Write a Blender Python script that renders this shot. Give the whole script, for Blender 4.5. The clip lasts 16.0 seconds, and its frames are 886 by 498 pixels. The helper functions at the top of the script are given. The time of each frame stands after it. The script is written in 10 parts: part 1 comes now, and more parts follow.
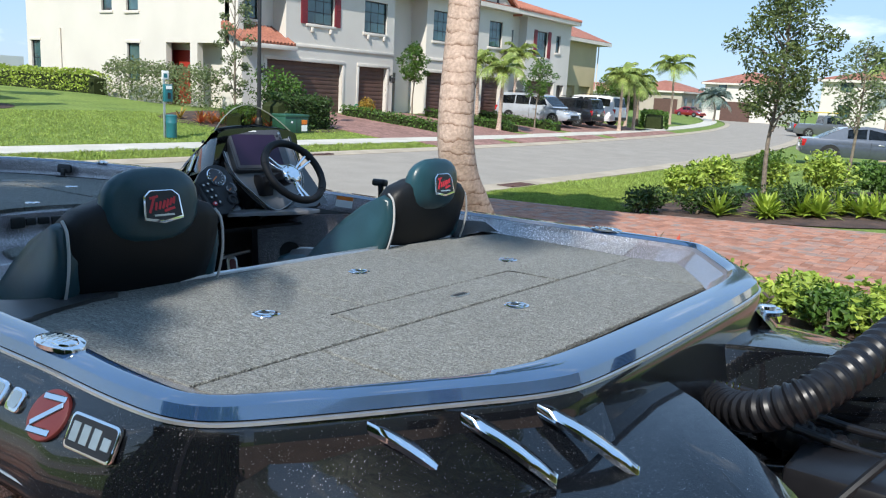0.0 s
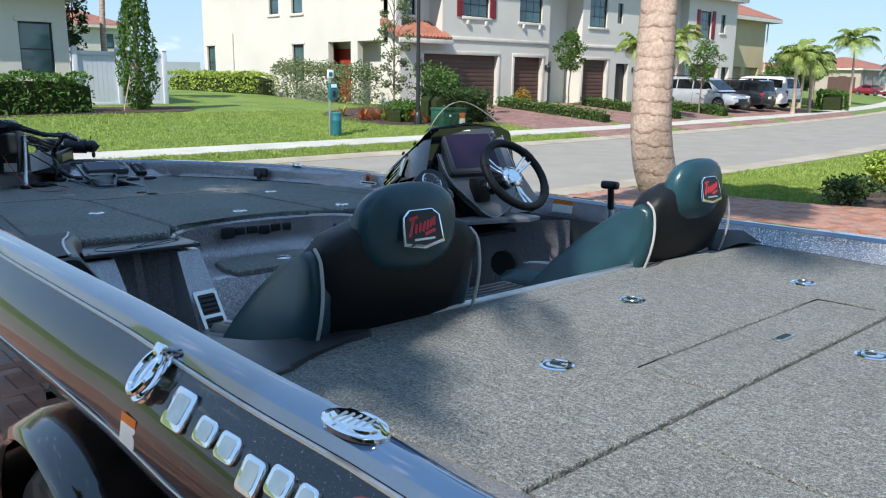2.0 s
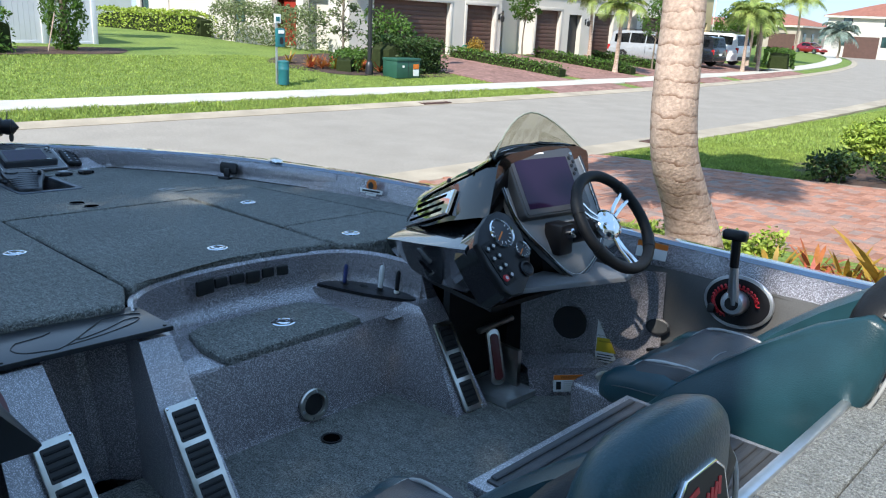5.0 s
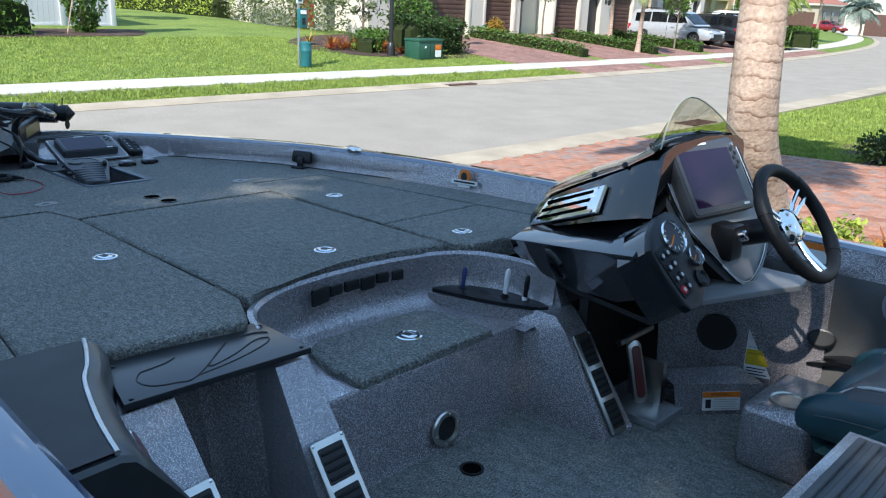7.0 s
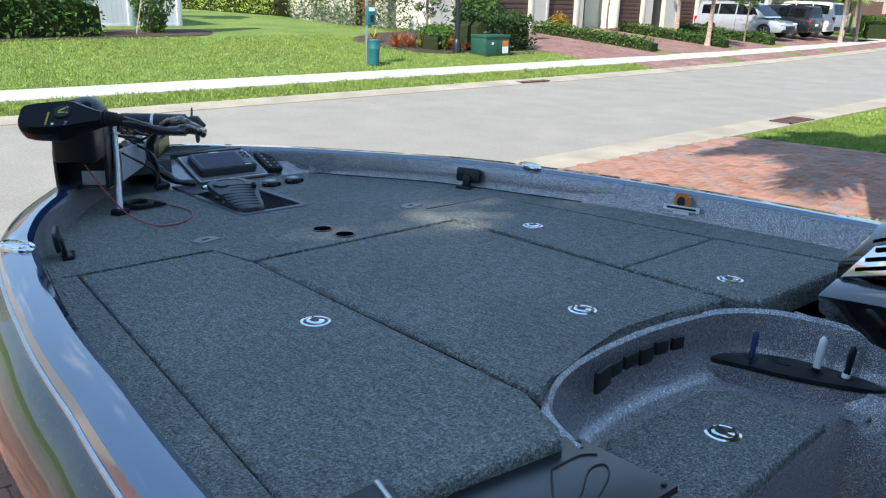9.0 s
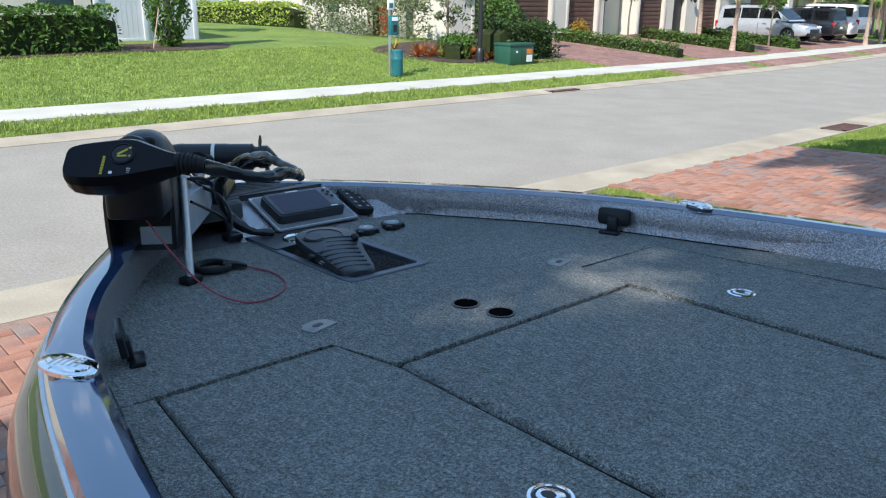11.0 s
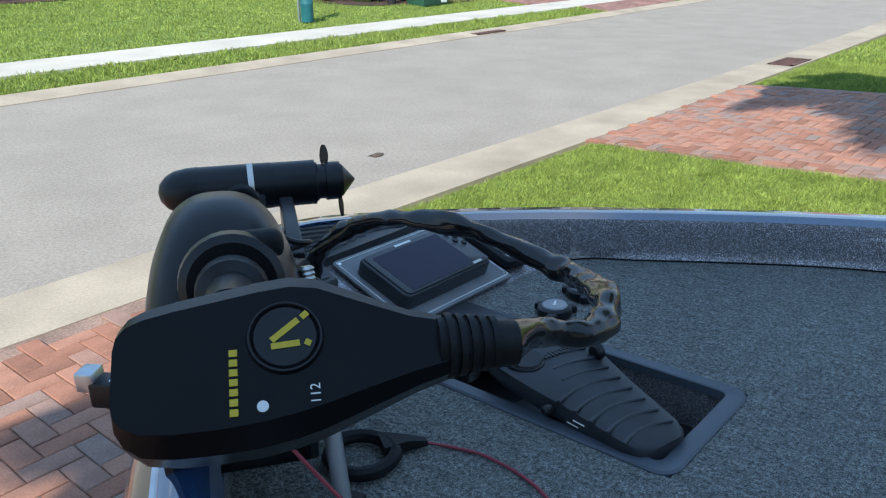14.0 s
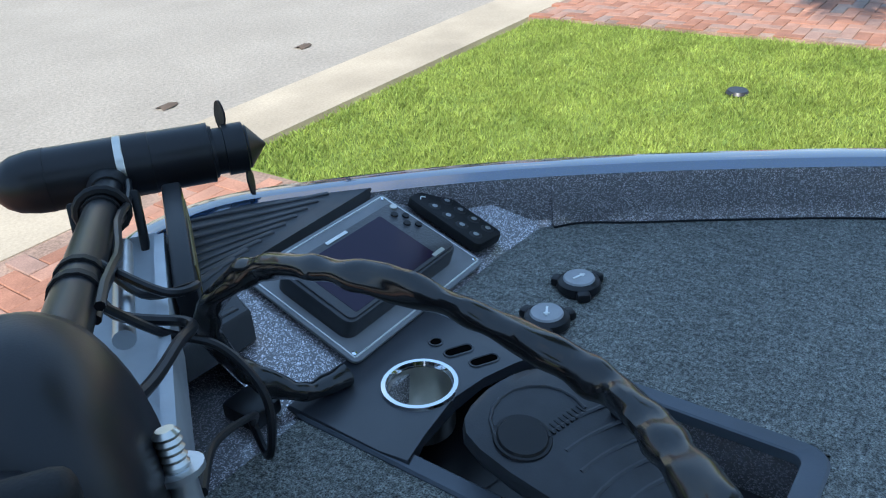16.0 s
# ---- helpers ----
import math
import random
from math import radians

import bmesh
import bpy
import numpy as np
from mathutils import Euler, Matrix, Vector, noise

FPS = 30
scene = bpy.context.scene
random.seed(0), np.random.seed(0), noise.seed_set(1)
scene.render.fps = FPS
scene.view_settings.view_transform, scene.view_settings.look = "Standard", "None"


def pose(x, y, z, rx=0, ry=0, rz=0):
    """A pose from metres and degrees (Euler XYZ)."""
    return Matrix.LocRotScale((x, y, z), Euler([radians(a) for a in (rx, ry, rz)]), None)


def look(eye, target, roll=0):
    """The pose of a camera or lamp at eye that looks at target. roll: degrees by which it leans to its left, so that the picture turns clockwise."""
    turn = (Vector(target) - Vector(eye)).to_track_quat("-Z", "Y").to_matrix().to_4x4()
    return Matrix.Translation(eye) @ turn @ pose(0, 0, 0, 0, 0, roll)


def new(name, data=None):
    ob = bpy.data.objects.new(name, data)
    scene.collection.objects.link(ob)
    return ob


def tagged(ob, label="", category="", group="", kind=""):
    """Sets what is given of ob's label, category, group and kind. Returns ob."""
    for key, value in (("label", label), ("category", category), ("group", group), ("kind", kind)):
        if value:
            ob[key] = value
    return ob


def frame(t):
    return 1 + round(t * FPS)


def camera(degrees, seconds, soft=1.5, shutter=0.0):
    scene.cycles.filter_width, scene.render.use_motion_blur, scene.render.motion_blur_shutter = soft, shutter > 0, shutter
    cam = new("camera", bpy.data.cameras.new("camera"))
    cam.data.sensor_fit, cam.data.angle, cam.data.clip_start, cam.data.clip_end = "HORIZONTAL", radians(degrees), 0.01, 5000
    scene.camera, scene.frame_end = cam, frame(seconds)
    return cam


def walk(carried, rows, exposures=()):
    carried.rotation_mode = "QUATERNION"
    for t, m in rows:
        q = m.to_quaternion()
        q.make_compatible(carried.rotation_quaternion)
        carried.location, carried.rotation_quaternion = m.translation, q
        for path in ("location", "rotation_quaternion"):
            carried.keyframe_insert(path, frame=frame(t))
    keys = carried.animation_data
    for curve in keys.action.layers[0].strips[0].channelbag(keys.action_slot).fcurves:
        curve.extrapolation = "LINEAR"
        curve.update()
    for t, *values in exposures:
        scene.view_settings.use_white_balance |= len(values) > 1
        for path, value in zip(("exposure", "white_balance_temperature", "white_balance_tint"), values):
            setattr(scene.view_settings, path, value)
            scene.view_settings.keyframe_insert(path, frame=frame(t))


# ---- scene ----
cam = camera(59.4, 16.0, soft=1.15)
METRES, EYE, TILT, LEAN, TURN = 5.75, 1.85, -11.5, -3.1, -52.5
ROWS = [
    (0.0, 0.0, 0.0, 0.0, -0.0, 0.0, 0.0),
    (0.5, -0.0119, 0.005, 0.0016, 5.14, 0.34, -0.85),
    (1.0, -0.0283, 0.0134, 0.004, 8.96, 0.38, -1.13),
    (1.5, -0.0505, 0.0316, 0.0082, 10.58, 0.06, -0.34),
    (2.0, -0.066, 0.0668, 0.0156, 10.93, -0.66, 0.09),
    (2.5, -0.0837, 0.1081, 0.033, 10.5, -1.72, -0.66),
    (3.0, -0.1076, 0.143, 0.0507, 9.36, -3.51, -0.42),
    (5.5, -0.1805, 0.2287, 0.0838, 6.27, -4.79, -1.09),
    (6.0, -0.2014, 0.2374, 0.0846, 6.61, -5.61, -1.05),
    (6.5, -0.2205, 0.243, 0.0852, 7.02, -5.99, -0.6),
    (7.0, -0.2395, 0.2605, 0.0865, 7.34, -5.9, -0.71),
    (7.5, -0.2649, 0.2888, 0.0903, 8.76, -5.97, -1.39),
    (8.0, -0.294, 0.311, 0.094, 10.23, -6.74, -1.49),
    (8.5, -0.3323, 0.3264, 0.0993, 10.57, -6.68, -0.63),
    (9.0, -0.3566, 0.3408, 0.103, 10.88, -6.22, -0.55),
    (11.5, -0.477, 0.4796, 0.1288, 11.75, -5.57, 0.32),
    (12.0, -0.4981, 0.5132, 0.1362, 12.7, -6.15, -0.9),
    (12.5, -0.5281, 0.5399, 0.1396, 12.9, -7.06, -0.11),
    (13.0, -0.5632, 0.5655, 0.1449, 11.17, -7.68, 1.37),
    (13.5, -0.591, 0.594, 0.1497, 8.05, -8.4, 2.38),
    (14.0, -0.61, 0.6231, 0.1569, 4.02, -9.82, 2.96),
    (14.5, -0.6253, 0.6449, 0.1605, 0.11, -11.92, 4.37),
    (15.0, -0.6278, 0.666, 0.1635, -2.35, -14.12, 5.81),
    (15.5, -0.6179, 0.6869, 0.1706, -2.4, -16.58, 5.61),
    (16.0, -0.6146, 0.702, 0.1751, -0.94, -19.32, 5.89),
]
EXPOSURES = [(0.0, 1.12), (3.0, 1.18), (5.5, 1.42), (9.0, 1.42), (11.5, 1.2), (13.5, 1.16), (15.0, 1.42), (16.0, 1.52)]
walk(cam, [(t, pose(-1.812, 0, EYE, TILT, LEAN, TURN) @ pose(METRES * x, METRES * y, METRES * z, 90 + pitch, roll, yaw)) for t, x, y, z, yaw, pitch, roll in ROWS], EXPOSURES)

# world and sun
SUN_FROM = Vector((-0.80, -0.28, 0.82)).normalized()
world = bpy.data.worlds.new("sky")
world.use_nodes = True
scene.world = world
wn = world.node_tree
sky = wn.nodes.new("ShaderNodeTexSky")
sky.sky_type, sky.sun_disc = "NISHITA", False
sky.sun_elevation = math.asin(SUN_FROM.z)
sky.sun_rotation = math.atan2(SUN_FROM.x, SUN_FROM.y)
sky.air_density, sky.dust_density, sky.ozone_density = 1.0, 0.15, 3.0
wcoord = wn.nodes.new("ShaderNodeTexCoord")
wmap = wn.nodes.new("ShaderNodeMapping")
wmap.inputs["Scale"].default_value = (1.0, 1.0, 3.2)
wnoise = wn.nodes.new("ShaderNodeTexNoise")
wnoise.inputs["Scale"].default_value, wnoise.inputs["Detail"].default_value = 5.0, 7.0
wramp = wn.nodes.new("ShaderNodeValToRGB")
wramp.color_ramp.elements[0].position, wramp.color_ramp.elements[1].position = 0.61, 0.80
wmix = wn.nodes.new("ShaderNodeMix")
wmix.data_type = "RGBA"
wmix.inputs[7].default_value = (5.0, 5.3, 5.8, 1)
wn.links.new(wcoord.outputs["Generated"], wmap.inputs["Vector"])
wn.links.new(wmap.outputs["Vector"], wnoise.inputs["Vector"])
wn.links.new(wnoise.outputs["Fac"], wramp.inputs["Fac"])
wn.links.new(wramp.outputs["Color"], wmix.inputs[0])
wpale = wn.nodes.new("ShaderNodeMix")
wpale.data_type = "RGBA"
wpale.inputs[0].default_value = 0.9
wsep = wn.nodes.new("ShaderNodeSeparateXYZ")
wn.links.new(wcoord.outputs["Generated"], wsep.inputs["Vector"])
whigh = wn.nodes.new("ShaderNodeValToRGB")
whigh.color_ramp.elements[0].position, whigh.color_ramp.elements[0].color = 0.0, (1.30, 1.95, 2.75, 1)
whigh.color_ramp.elements[1].position, whigh.color_ramp.elements[1].color = 0.55, (1.02, 1.85, 3.15, 1)
wn.links.new(wsep.outputs["Z"], whigh.inputs["Fac"])
wn.links.new(whigh.outputs["Color"], wpale.inputs[7])
wn.links.new(sky.outputs["Color"], wpale.inputs[6])
wn.links.new(wpale.outputs[2], wmix.inputs[6])
wn.links.new(wmix.outputs[2], wn.nodes["Background"].inputs["Color"])
wn.nodes["Background"].inputs["Strength"].default_value = 0.15
sun_data = bpy.data.lights.new("sun", "SUN")
sun_data.energy, sun_data.angle, sun_data.color = 2.9, radians(0.53), (1.0, 0.965, 0.90)
sun = new("sun", sun_data)
sun.matrix_world = look(SUN_FROM * 60, (0, 0, 0))

# ---- helpers for nodes and meshes ----
def mat(name, base, rough=0.5, metal=0.0, var=0.12, scale=8.0, fine=0.0, fine_scale=200.0, bump=0.0, bump_scale=200.0,
        coat=0.0, spec=0.5, tint=None, rand=0.0, cells=False):
    """A surface with colour variation at two scales (var at scale, fine at fine_scale), relief, and an own shade for each object (rand)."""
    m = bpy.data.materials.new(name)
    m.use_nodes = True
    t = m.node_tree
    b = t.nodes["Principled BSDF"]
    b.inputs["Roughness"].default_value, b.inputs["Metallic"].default_value = rough, metal
    b.inputs["Coat Weight"].default_value, b.inputs["Coat Roughness"].default_value = coat, 0.04
    b.inputs["Specular IOR Level"].default_value = spec
    co = t.nodes.new("ShaderNodeTexCoord")
    big = t.nodes.new("ShaderNodeTexNoise")
    big.inputs["Scale"].default_value, big.inputs["Detail"].default_value = scale, 5.0
    t.links.new(co.outputs["Object"], big.inputs["Vector"])
    mr = t.nodes.new("ShaderNodeMapRange")
    mr.inputs["From Min"].default_value, mr.inputs["From Max"].default_value = 0.3, 0.7
    mr.inputs["To Min"].default_value, mr.inputs["To Max"].default_value = 0.0, 1.0
    t.links.new(big.outputs["Fac"], mr.inputs["Value"])
    mix = t.nodes.new("ShaderNodeMix")
    mix.data_type = "RGBA"
    other = tint if tint else tuple(c * (1 - 2 * var) for c in base)
    first = base if tint else tuple(min(1, c * (1 + var)) for c in base)
    mix.inputs[6].default_value, mix.inputs[7].default_value = (*first, 1), (*other, 1)
    t.links.new(mr.outputs["Result"], mix.inputs[0])
    colour = mix.outputs[2]
    if fine:
        if cells:
            sm = t.nodes.new("ShaderNodeTexVoronoi")
            sm.inputs["Scale"].default_value = fine_scale
            src = sm.outputs["Color"]
        else:
            sm = t.nodes.new("ShaderNodeTexNoise")
            sm.inputs["Scale"].default_value, sm.inputs["Detail"].default_value = fine_scale, 3.0
            src = sm.outputs["Fac"]
        t.links.new(co.outputs["Object"], sm.inputs["Vector"])
        fr = t.nodes.new("ShaderNodeMapRange")
        fr.inputs["From Min"].default_value, fr.inputs["From Max"].default_value = (0.0, 1.0) if cells else (0.3, 0.7)
        fr.inputs["To Min"].default_value, fr.inputs["To Max"].default_value = 1 - fine, 1 + fine
        t.links.new(src, fr.inputs["Value"])
        mul = t.nodes.new("ShaderNodeMix")
        mul.data_type, mul.blend_type = "RGBA", "MULTIPLY"
        mul.inputs[0].default_value = 1.0
        t.links.new(colour, mul.inputs[6])
        t.links.new(fr.outputs["Result"], mul.inputs[7])
        colour = mul.outputs[2]
    if rand:
        oi = t.nodes.new("ShaderNodeObjectInfo")
        rr = t.nodes.new("ShaderNodeMapRange")
        rr.inputs["To Min"].default_value, rr.inputs["To Max"].default_value = 1 - rand, 1 + rand
        t.links.new(oi.outputs["Random"], rr.inputs["Value"])
        m2 = t.nodes.new("ShaderNodeMix")
        m2.data_type, m2.blend_type = "RGBA", "MULTIPLY"
        m2.inputs[0].default_value = 1.0
        t.links.new(colour, m2.inputs[6])
        t.links.new(rr.outputs["Result"], m2.inputs[7])
        colour = m2.outputs[2]
    t.links.new(colour, b.inputs["Base Color"])
    if bump:
        bn = t.nodes.new("ShaderNodeTexNoise")
        bn.inputs["Scale"].default_value, bn.inputs["Detail"].default_value = bump_scale, 4.0
        t.links.new(co.outputs["Object"], bn.inputs["Vector"])
        bu = t.nodes.new("ShaderNodeBump")
        bu.inputs["Strength"].default_value, bu.inputs["Distance"].default_value = bump, 0.5 / bump_scale
        t.links.new(bn.outputs["Fac"], bu.inputs["Height"])
        t.links.new(bu.outputs["Normal"], b.inputs["Normal"])
    return m


def flake(name, base, glint, share, scale, rough, coat):
    """Gelcoat with metal flakes: small bright cells under a clear coat."""
    m = bpy.data.materials.new(name)
    m.use_nodes = True
    t = m.node_tree
    b = t.nodes["Principled BSDF"]
    co = t.nodes.new("ShaderNodeTexCoord")
    v = t.nodes.new("ShaderNodeTexVoronoi")
    v.inputs["Scale"].default_value = scale
    t.links.new(co.outputs["Object"], v.inputs["Vector"])
    sp = t.nodes.new("ShaderNodeSeparateColor")
    t.links.new(v.outputs["Color"], sp.inputs["Color"])
    r = t.nodes.new("ShaderNodeMapRange")
    r.inputs["From Min"].default_value, r.inputs["From Max"].default_value = 1 - share, 1.0
    t.links.new(sp.outputs[0], r.inputs["Value"])
    big = t.nodes.new("ShaderNodeTexNoise")
    big.inputs["Scale"].default_value = 3.0
    t.links.new(co.outputs["Object"], big.inputs["Vector"])
    base_mix = t.nodes.new("ShaderNodeMix")
    base_mix.data_type = "RGBA"
    base_mix.inputs[6].default_value = (*[c * 0.85 for c in base], 1)
    base_mix.inputs[7].default_value = (*[c * 1.15 for c in base], 1)
    t.links.new(big.outputs["Fac"], base_mix.inputs[0])
    mix = t.nodes.new("ShaderNodeMix")
    mix.data_type = "RGBA"
    mix.inputs[7].default_value = (*glint, 1)
    t.links.new(base_mix.outputs[2], mix.inputs[6])
    t.links.new(r.outputs["Result"], mix.inputs[0])
    t.links.new(mix.outputs[2], b.inputs["Base Color"])
    t.links.new(r.outputs["Result"], b.inputs["Metallic"])
    b.inputs["Roughness"].default_value = rough
    b.inputs["Coat Weight"].default_value, b.inputs["Coat Roughness"].default_value = coat, 0.03
    n = t.nodes.new("ShaderNodeBump")
    n.inputs["Strength"].default_value, n.inputs["Distance"].default_value = 0.25, 0.001
    t.links.new(sp.outputs[1], n.inputs["Height"])
    t.links.new(n.outputs["Normal"], b.inputs["Normal"])
    return m


def glass(name, colour, rough=0.02):
    """Thin clear sheet: it lets the light straight through, tinted, under a faint gloss."""
    m = bpy.data.materials.new(name)
    m.use_nodes = True
    t = m.node_tree
    clear, gloss, mix = (t.nodes.new("ShaderNodeBsdf" + k) if k != "MixShader" else t.nodes.new("ShaderNodeMixShader") for k in ("Transparent", "Glossy", "MixShader"))
    clear.inputs["Color"].default_value = (*colour, 1)
    gloss.inputs["Roughness"].default_value = rough
    mix.inputs[0].default_value = 0.05
    t.links.new(clear.outputs[0], mix.inputs[1])
    t.links.new(gloss.outputs[0], mix.inputs[2])
    t.links.new(mix.outputs[0], t.nodes["Material Output"].inputs["Surface"])
    return m


ORIGIN = {}


def finish(bm, me, smooth):
    bmesh.ops.recalc_face_normals(bm, faces=bm.faces[:])
    bm.to_mesh(me)
    bm.free()
    if smooth:
        me.polygons.foreach_set("use_smooth", [True] * len(me.polygons))
        me.set_sharp_from_angle(angle=radians(smooth))


def thing(name, at, label, category, group="", base=None, kind=""):
    """An empty at a thing's base, to which its parts belong. base: the pose of the frame that the place is given in."""
    ob = new(name)
    ob.empty_display_size = 0.1
    ob.matrix_world = (base or Matrix()) @ Matrix.Translation(at)
    ORIGIN[ob.name] = Vector(at)
    return tagged(ob, label, category, group, kind)


def part(name, bm, material, parent, label="", smooth=35):
    """One mesh under a thing or a part; its points are given in the frame of the thing."""
    at = ORIGIN[parent.name]
    bmesh.ops.translate(bm, verts=bm.verts[:], vec=-at)
    me = bpy.data.meshes.new(name)
    finish(bm, me, smooth)
    me.materials.append(material)
    ob = new(name, me)
    ob.parent = parent
    ORIGIN[ob.name] = at
    if label:
        ob["label"] = label
    return ob


def single(name, bm, material, label, category, kind="", group="", smooth=35, base=None):
    """A thing of one mesh."""
    me = bpy.data.meshes.new(name)
    finish(bm, me, smooth)
    me.materials.append(material)
    ob = new(name, me)
    if base:
        ob.matrix_world = base
    ORIGIN[ob.name] = Vector((0, 0, 0))
    return tagged(ob, label, category, group, kind)


def box(lo, hi, bevel=0.0, seg=2, turn=None):
    """A block from corner to corner, its edges rounded; turn: a pose about its middle."""
    bm = bmesh.new()
    lo, hi = Vector(lo), Vector(hi)
    bmesh.ops.create_cube(bm, size=1.0)
    bmesh.ops.scale(bm, verts=bm.verts[:], vec=hi - lo)
    if bevel:
        bmesh.ops.bevel(bm, geom=bm.edges[:], offset=bevel, segments=seg, profile=0.5, affect="EDGES", clamp_overlap=True)
    if turn is not None:
        bmesh.ops.transform(bm, verts=bm.verts[:], matrix=turn)
    bmesh.ops.translate(bm, verts=bm.verts[:], vec=(lo + hi) / 2)
    return bm


def bar(a, b, w, h, bevel=0.0, up=(0, 0, 1)):
    """A square bar from a to b, w wide and h deep."""
    a, b = Vector(a), Vector(b)
    bm = box((-w / 2, -h / 2, 0), (w / 2, h / 2, (b - a).length), bevel)
    z = (b - a).normalized()
    y = (Vector(up) - z * Vector(up).dot(z)).normalized()
    m = Matrix((y.cross(z), y, z)).transposed().to_4x4()
    m.translation = a
    bmesh.ops.transform(bm, verts=bm.verts[:], matrix=m)
    return bm


def moved(bm, m):
    bmesh.ops.transform(bm, verts=bm.verts[:], matrix=m)
    return bm


def prism(poly, z0, z1, bevel=0.0, seg=2, bm=None, only_top=True):
    """An upright slab over a plan; bevel rounds its top edge."""
    bm = bm or bmesh.new()
    low = [bm.verts.new((x, y, z0)) for x, y in poly]
    top = [bm.verts.new((x, y, z1)) for x, y in poly]
    n = len(poly)
    bm.faces.new(low[::-1])
    f = bm.faces.new(top)
    for i in range(n):
        bm.faces.new((low[i], low[(i + 1) % n], top[(i + 1) % n], top[i]))
    if bevel:
        bmesh.ops.bevel(bm, geom=list(f.edges), offset=bevel, segments=seg, profile=0.5, affect="EDGES", clamp_overlap=True)
    return bm


def loft(rings, closed=True, caps=True, bm=None):
    """A skin over rings of equally many points."""
    bm = bm or bmesh.new()
    rows = [[bm.verts.new(p) for p in ring] for ring in rings]
    n = len(rows[0])
    for a, b in zip(rows, rows[1:]):
        for i in range(n if closed else n - 1):
            j = (i + 1) % n
            bm.faces.new((a[i], a[j], b[j], b[i]))
    if caps and closed:
        bm.faces.new(rows[0][::-1])
        bm.faces.new(rows[-1])
    return bm


def rounded(w, h, r, n=4):
    """A rounded rectangle's outline about (0, 0)."""
    pts = []
    for cx, cy, a0 in ((w / 2 - r, h / 2 - r, 0), (-w / 2 + r, h / 2 - r, 90), (-w / 2 + r, -h / 2 + r, 180), (w / 2 - r, -h / 2 + r, 270)):
        for i in range(n + 1):
            a = radians(a0 + 90 * i / n)
            pts.append((cx + r * math.cos(a), cy + r * math.sin(a)))
    return pts


def spline(pts, n=8, closed=False):
    """A smooth line through points (Catmull-Rom)."""
    p = [Vector(q) for q in pts]
    out = []
    m = len(p)
    for i in range(m if closed else m - 1):
        a, b, c, d = (p[(i - 1) % m], p[i], p[(i + 1) % m], p[(i + 2) % m]) if closed else (p[max(i - 1, 0)], p[i], p[i + 1], p[min(i + 2, m - 1)])
        for k in range(n):
            u = k / n
            out.append(0.5 * (2 * b + (c - a) * u + (2 * a - 5 * b + 4 * c - d) * u * u + (3 * b - a - 3 * c + d) * u ** 3))
    if not closed:
        out.append(p[-1])
    return out


def tube(pts, r, seg=8, closed=False, bm=None, flat=1.0):
    """A round bar along a line; r is one radius or one for each point."""
    pts = [Vector(p) for p in pts]
    n = len(pts)
    rs = r if isinstance(r, (list, tuple)) else [r] * n
    rings, side = [], None
    for i, p in enumerate(pts):
        a, b = (pts[i - 1], pts[(i + 1) % n]) if closed else (pts[max(i - 1, 0)], pts[min(i + 1, n - 1)])
        way = (b - a).normalized()
        if side is None:
            side = way.orthogonal().normalized()
        side = (side - way * side.dot(way)).normalized()
        up = way.cross(side)
        rings.append([p + rs[i] * (math.cos(2 * math.pi * k / seg) * side + flat * math.sin(2 * math.pi * k / seg) * up) for k in range(seg)])
    if closed:
        rings.append(rings[0])
        bm = loft(rings, True, False, bm)
        bmesh.ops.remove_doubles(bm, verts=bm.verts[:], dist=1e-6)
        return bm
    return loft(rings, True, True, bm)


def lathe(profile, seg=20, m=None, bm=None):
    """A turned body: (radius, height) pairs about the z axis, then the pose m."""
    m = m or Matrix()
    rings = [[m @ Vector((max(r, 1e-4) * math.cos(2 * math.pi * k / seg), max(r, 1e-4) * math.sin(2 * math.pi * k / seg), z)) for k in range(seg)] for r, z in profile]
    return loft(rings, True, True, bm)


def ring_of(profile, seg=20, m=None):
    """A turned ring, open in the middle: its profile closes on itself."""
    m = m or Matrix()
    rows = [[m @ Vector((r * math.cos(2 * math.pi * k / seg), r * math.sin(2 * math.pi * k / seg), z)) for r, z in profile] for k in range(seg)]
    bm = loft(rows + rows[:1], True, False)
    bmesh.ops.remove_doubles(bm, verts=bm.verts[:], dist=1e-6)
    return bm


def along(way, at=(0, 0, 0)):
    """A pose whose z axis points along way."""
    return Matrix.Translation(at) @ Vector(way).to_track_quat("Z", "Y").to_matrix().to_4x4()


def facing(at, normal, up=(0, 0, 1)):
    """A pose on a surface: z out of it, y up along it."""
    z = Vector(normal).normalized()
    y = (Vector(up) - z * Vector(up).dot(z)).normalized()
    m = Matrix((y.cross(z), y, z)).transposed().to_4x4()
    m.translation = at
    return m


def plate(outline, m, depth, bevel=0.0, bm=None):
    """A flat piece over an outline in the plane of m, standing out by depth."""
    bm2 = prism(outline, 0.0, depth, bevel)
    bmesh.ops.transform(bm2, verts=bm2.verts[:], matrix=m)
    return bm2


def oval(a, b, n=24, power=2.0):
    out = []
    for i in range(n):
        u = 2 * math.pi * i / n
        c, s = math.cos(u), math.sin(u)
        out.append((a * math.copysign(abs(c) ** (2 / power), c), b * math.copysign(abs(s) ** (2 / power), s)))
    return out


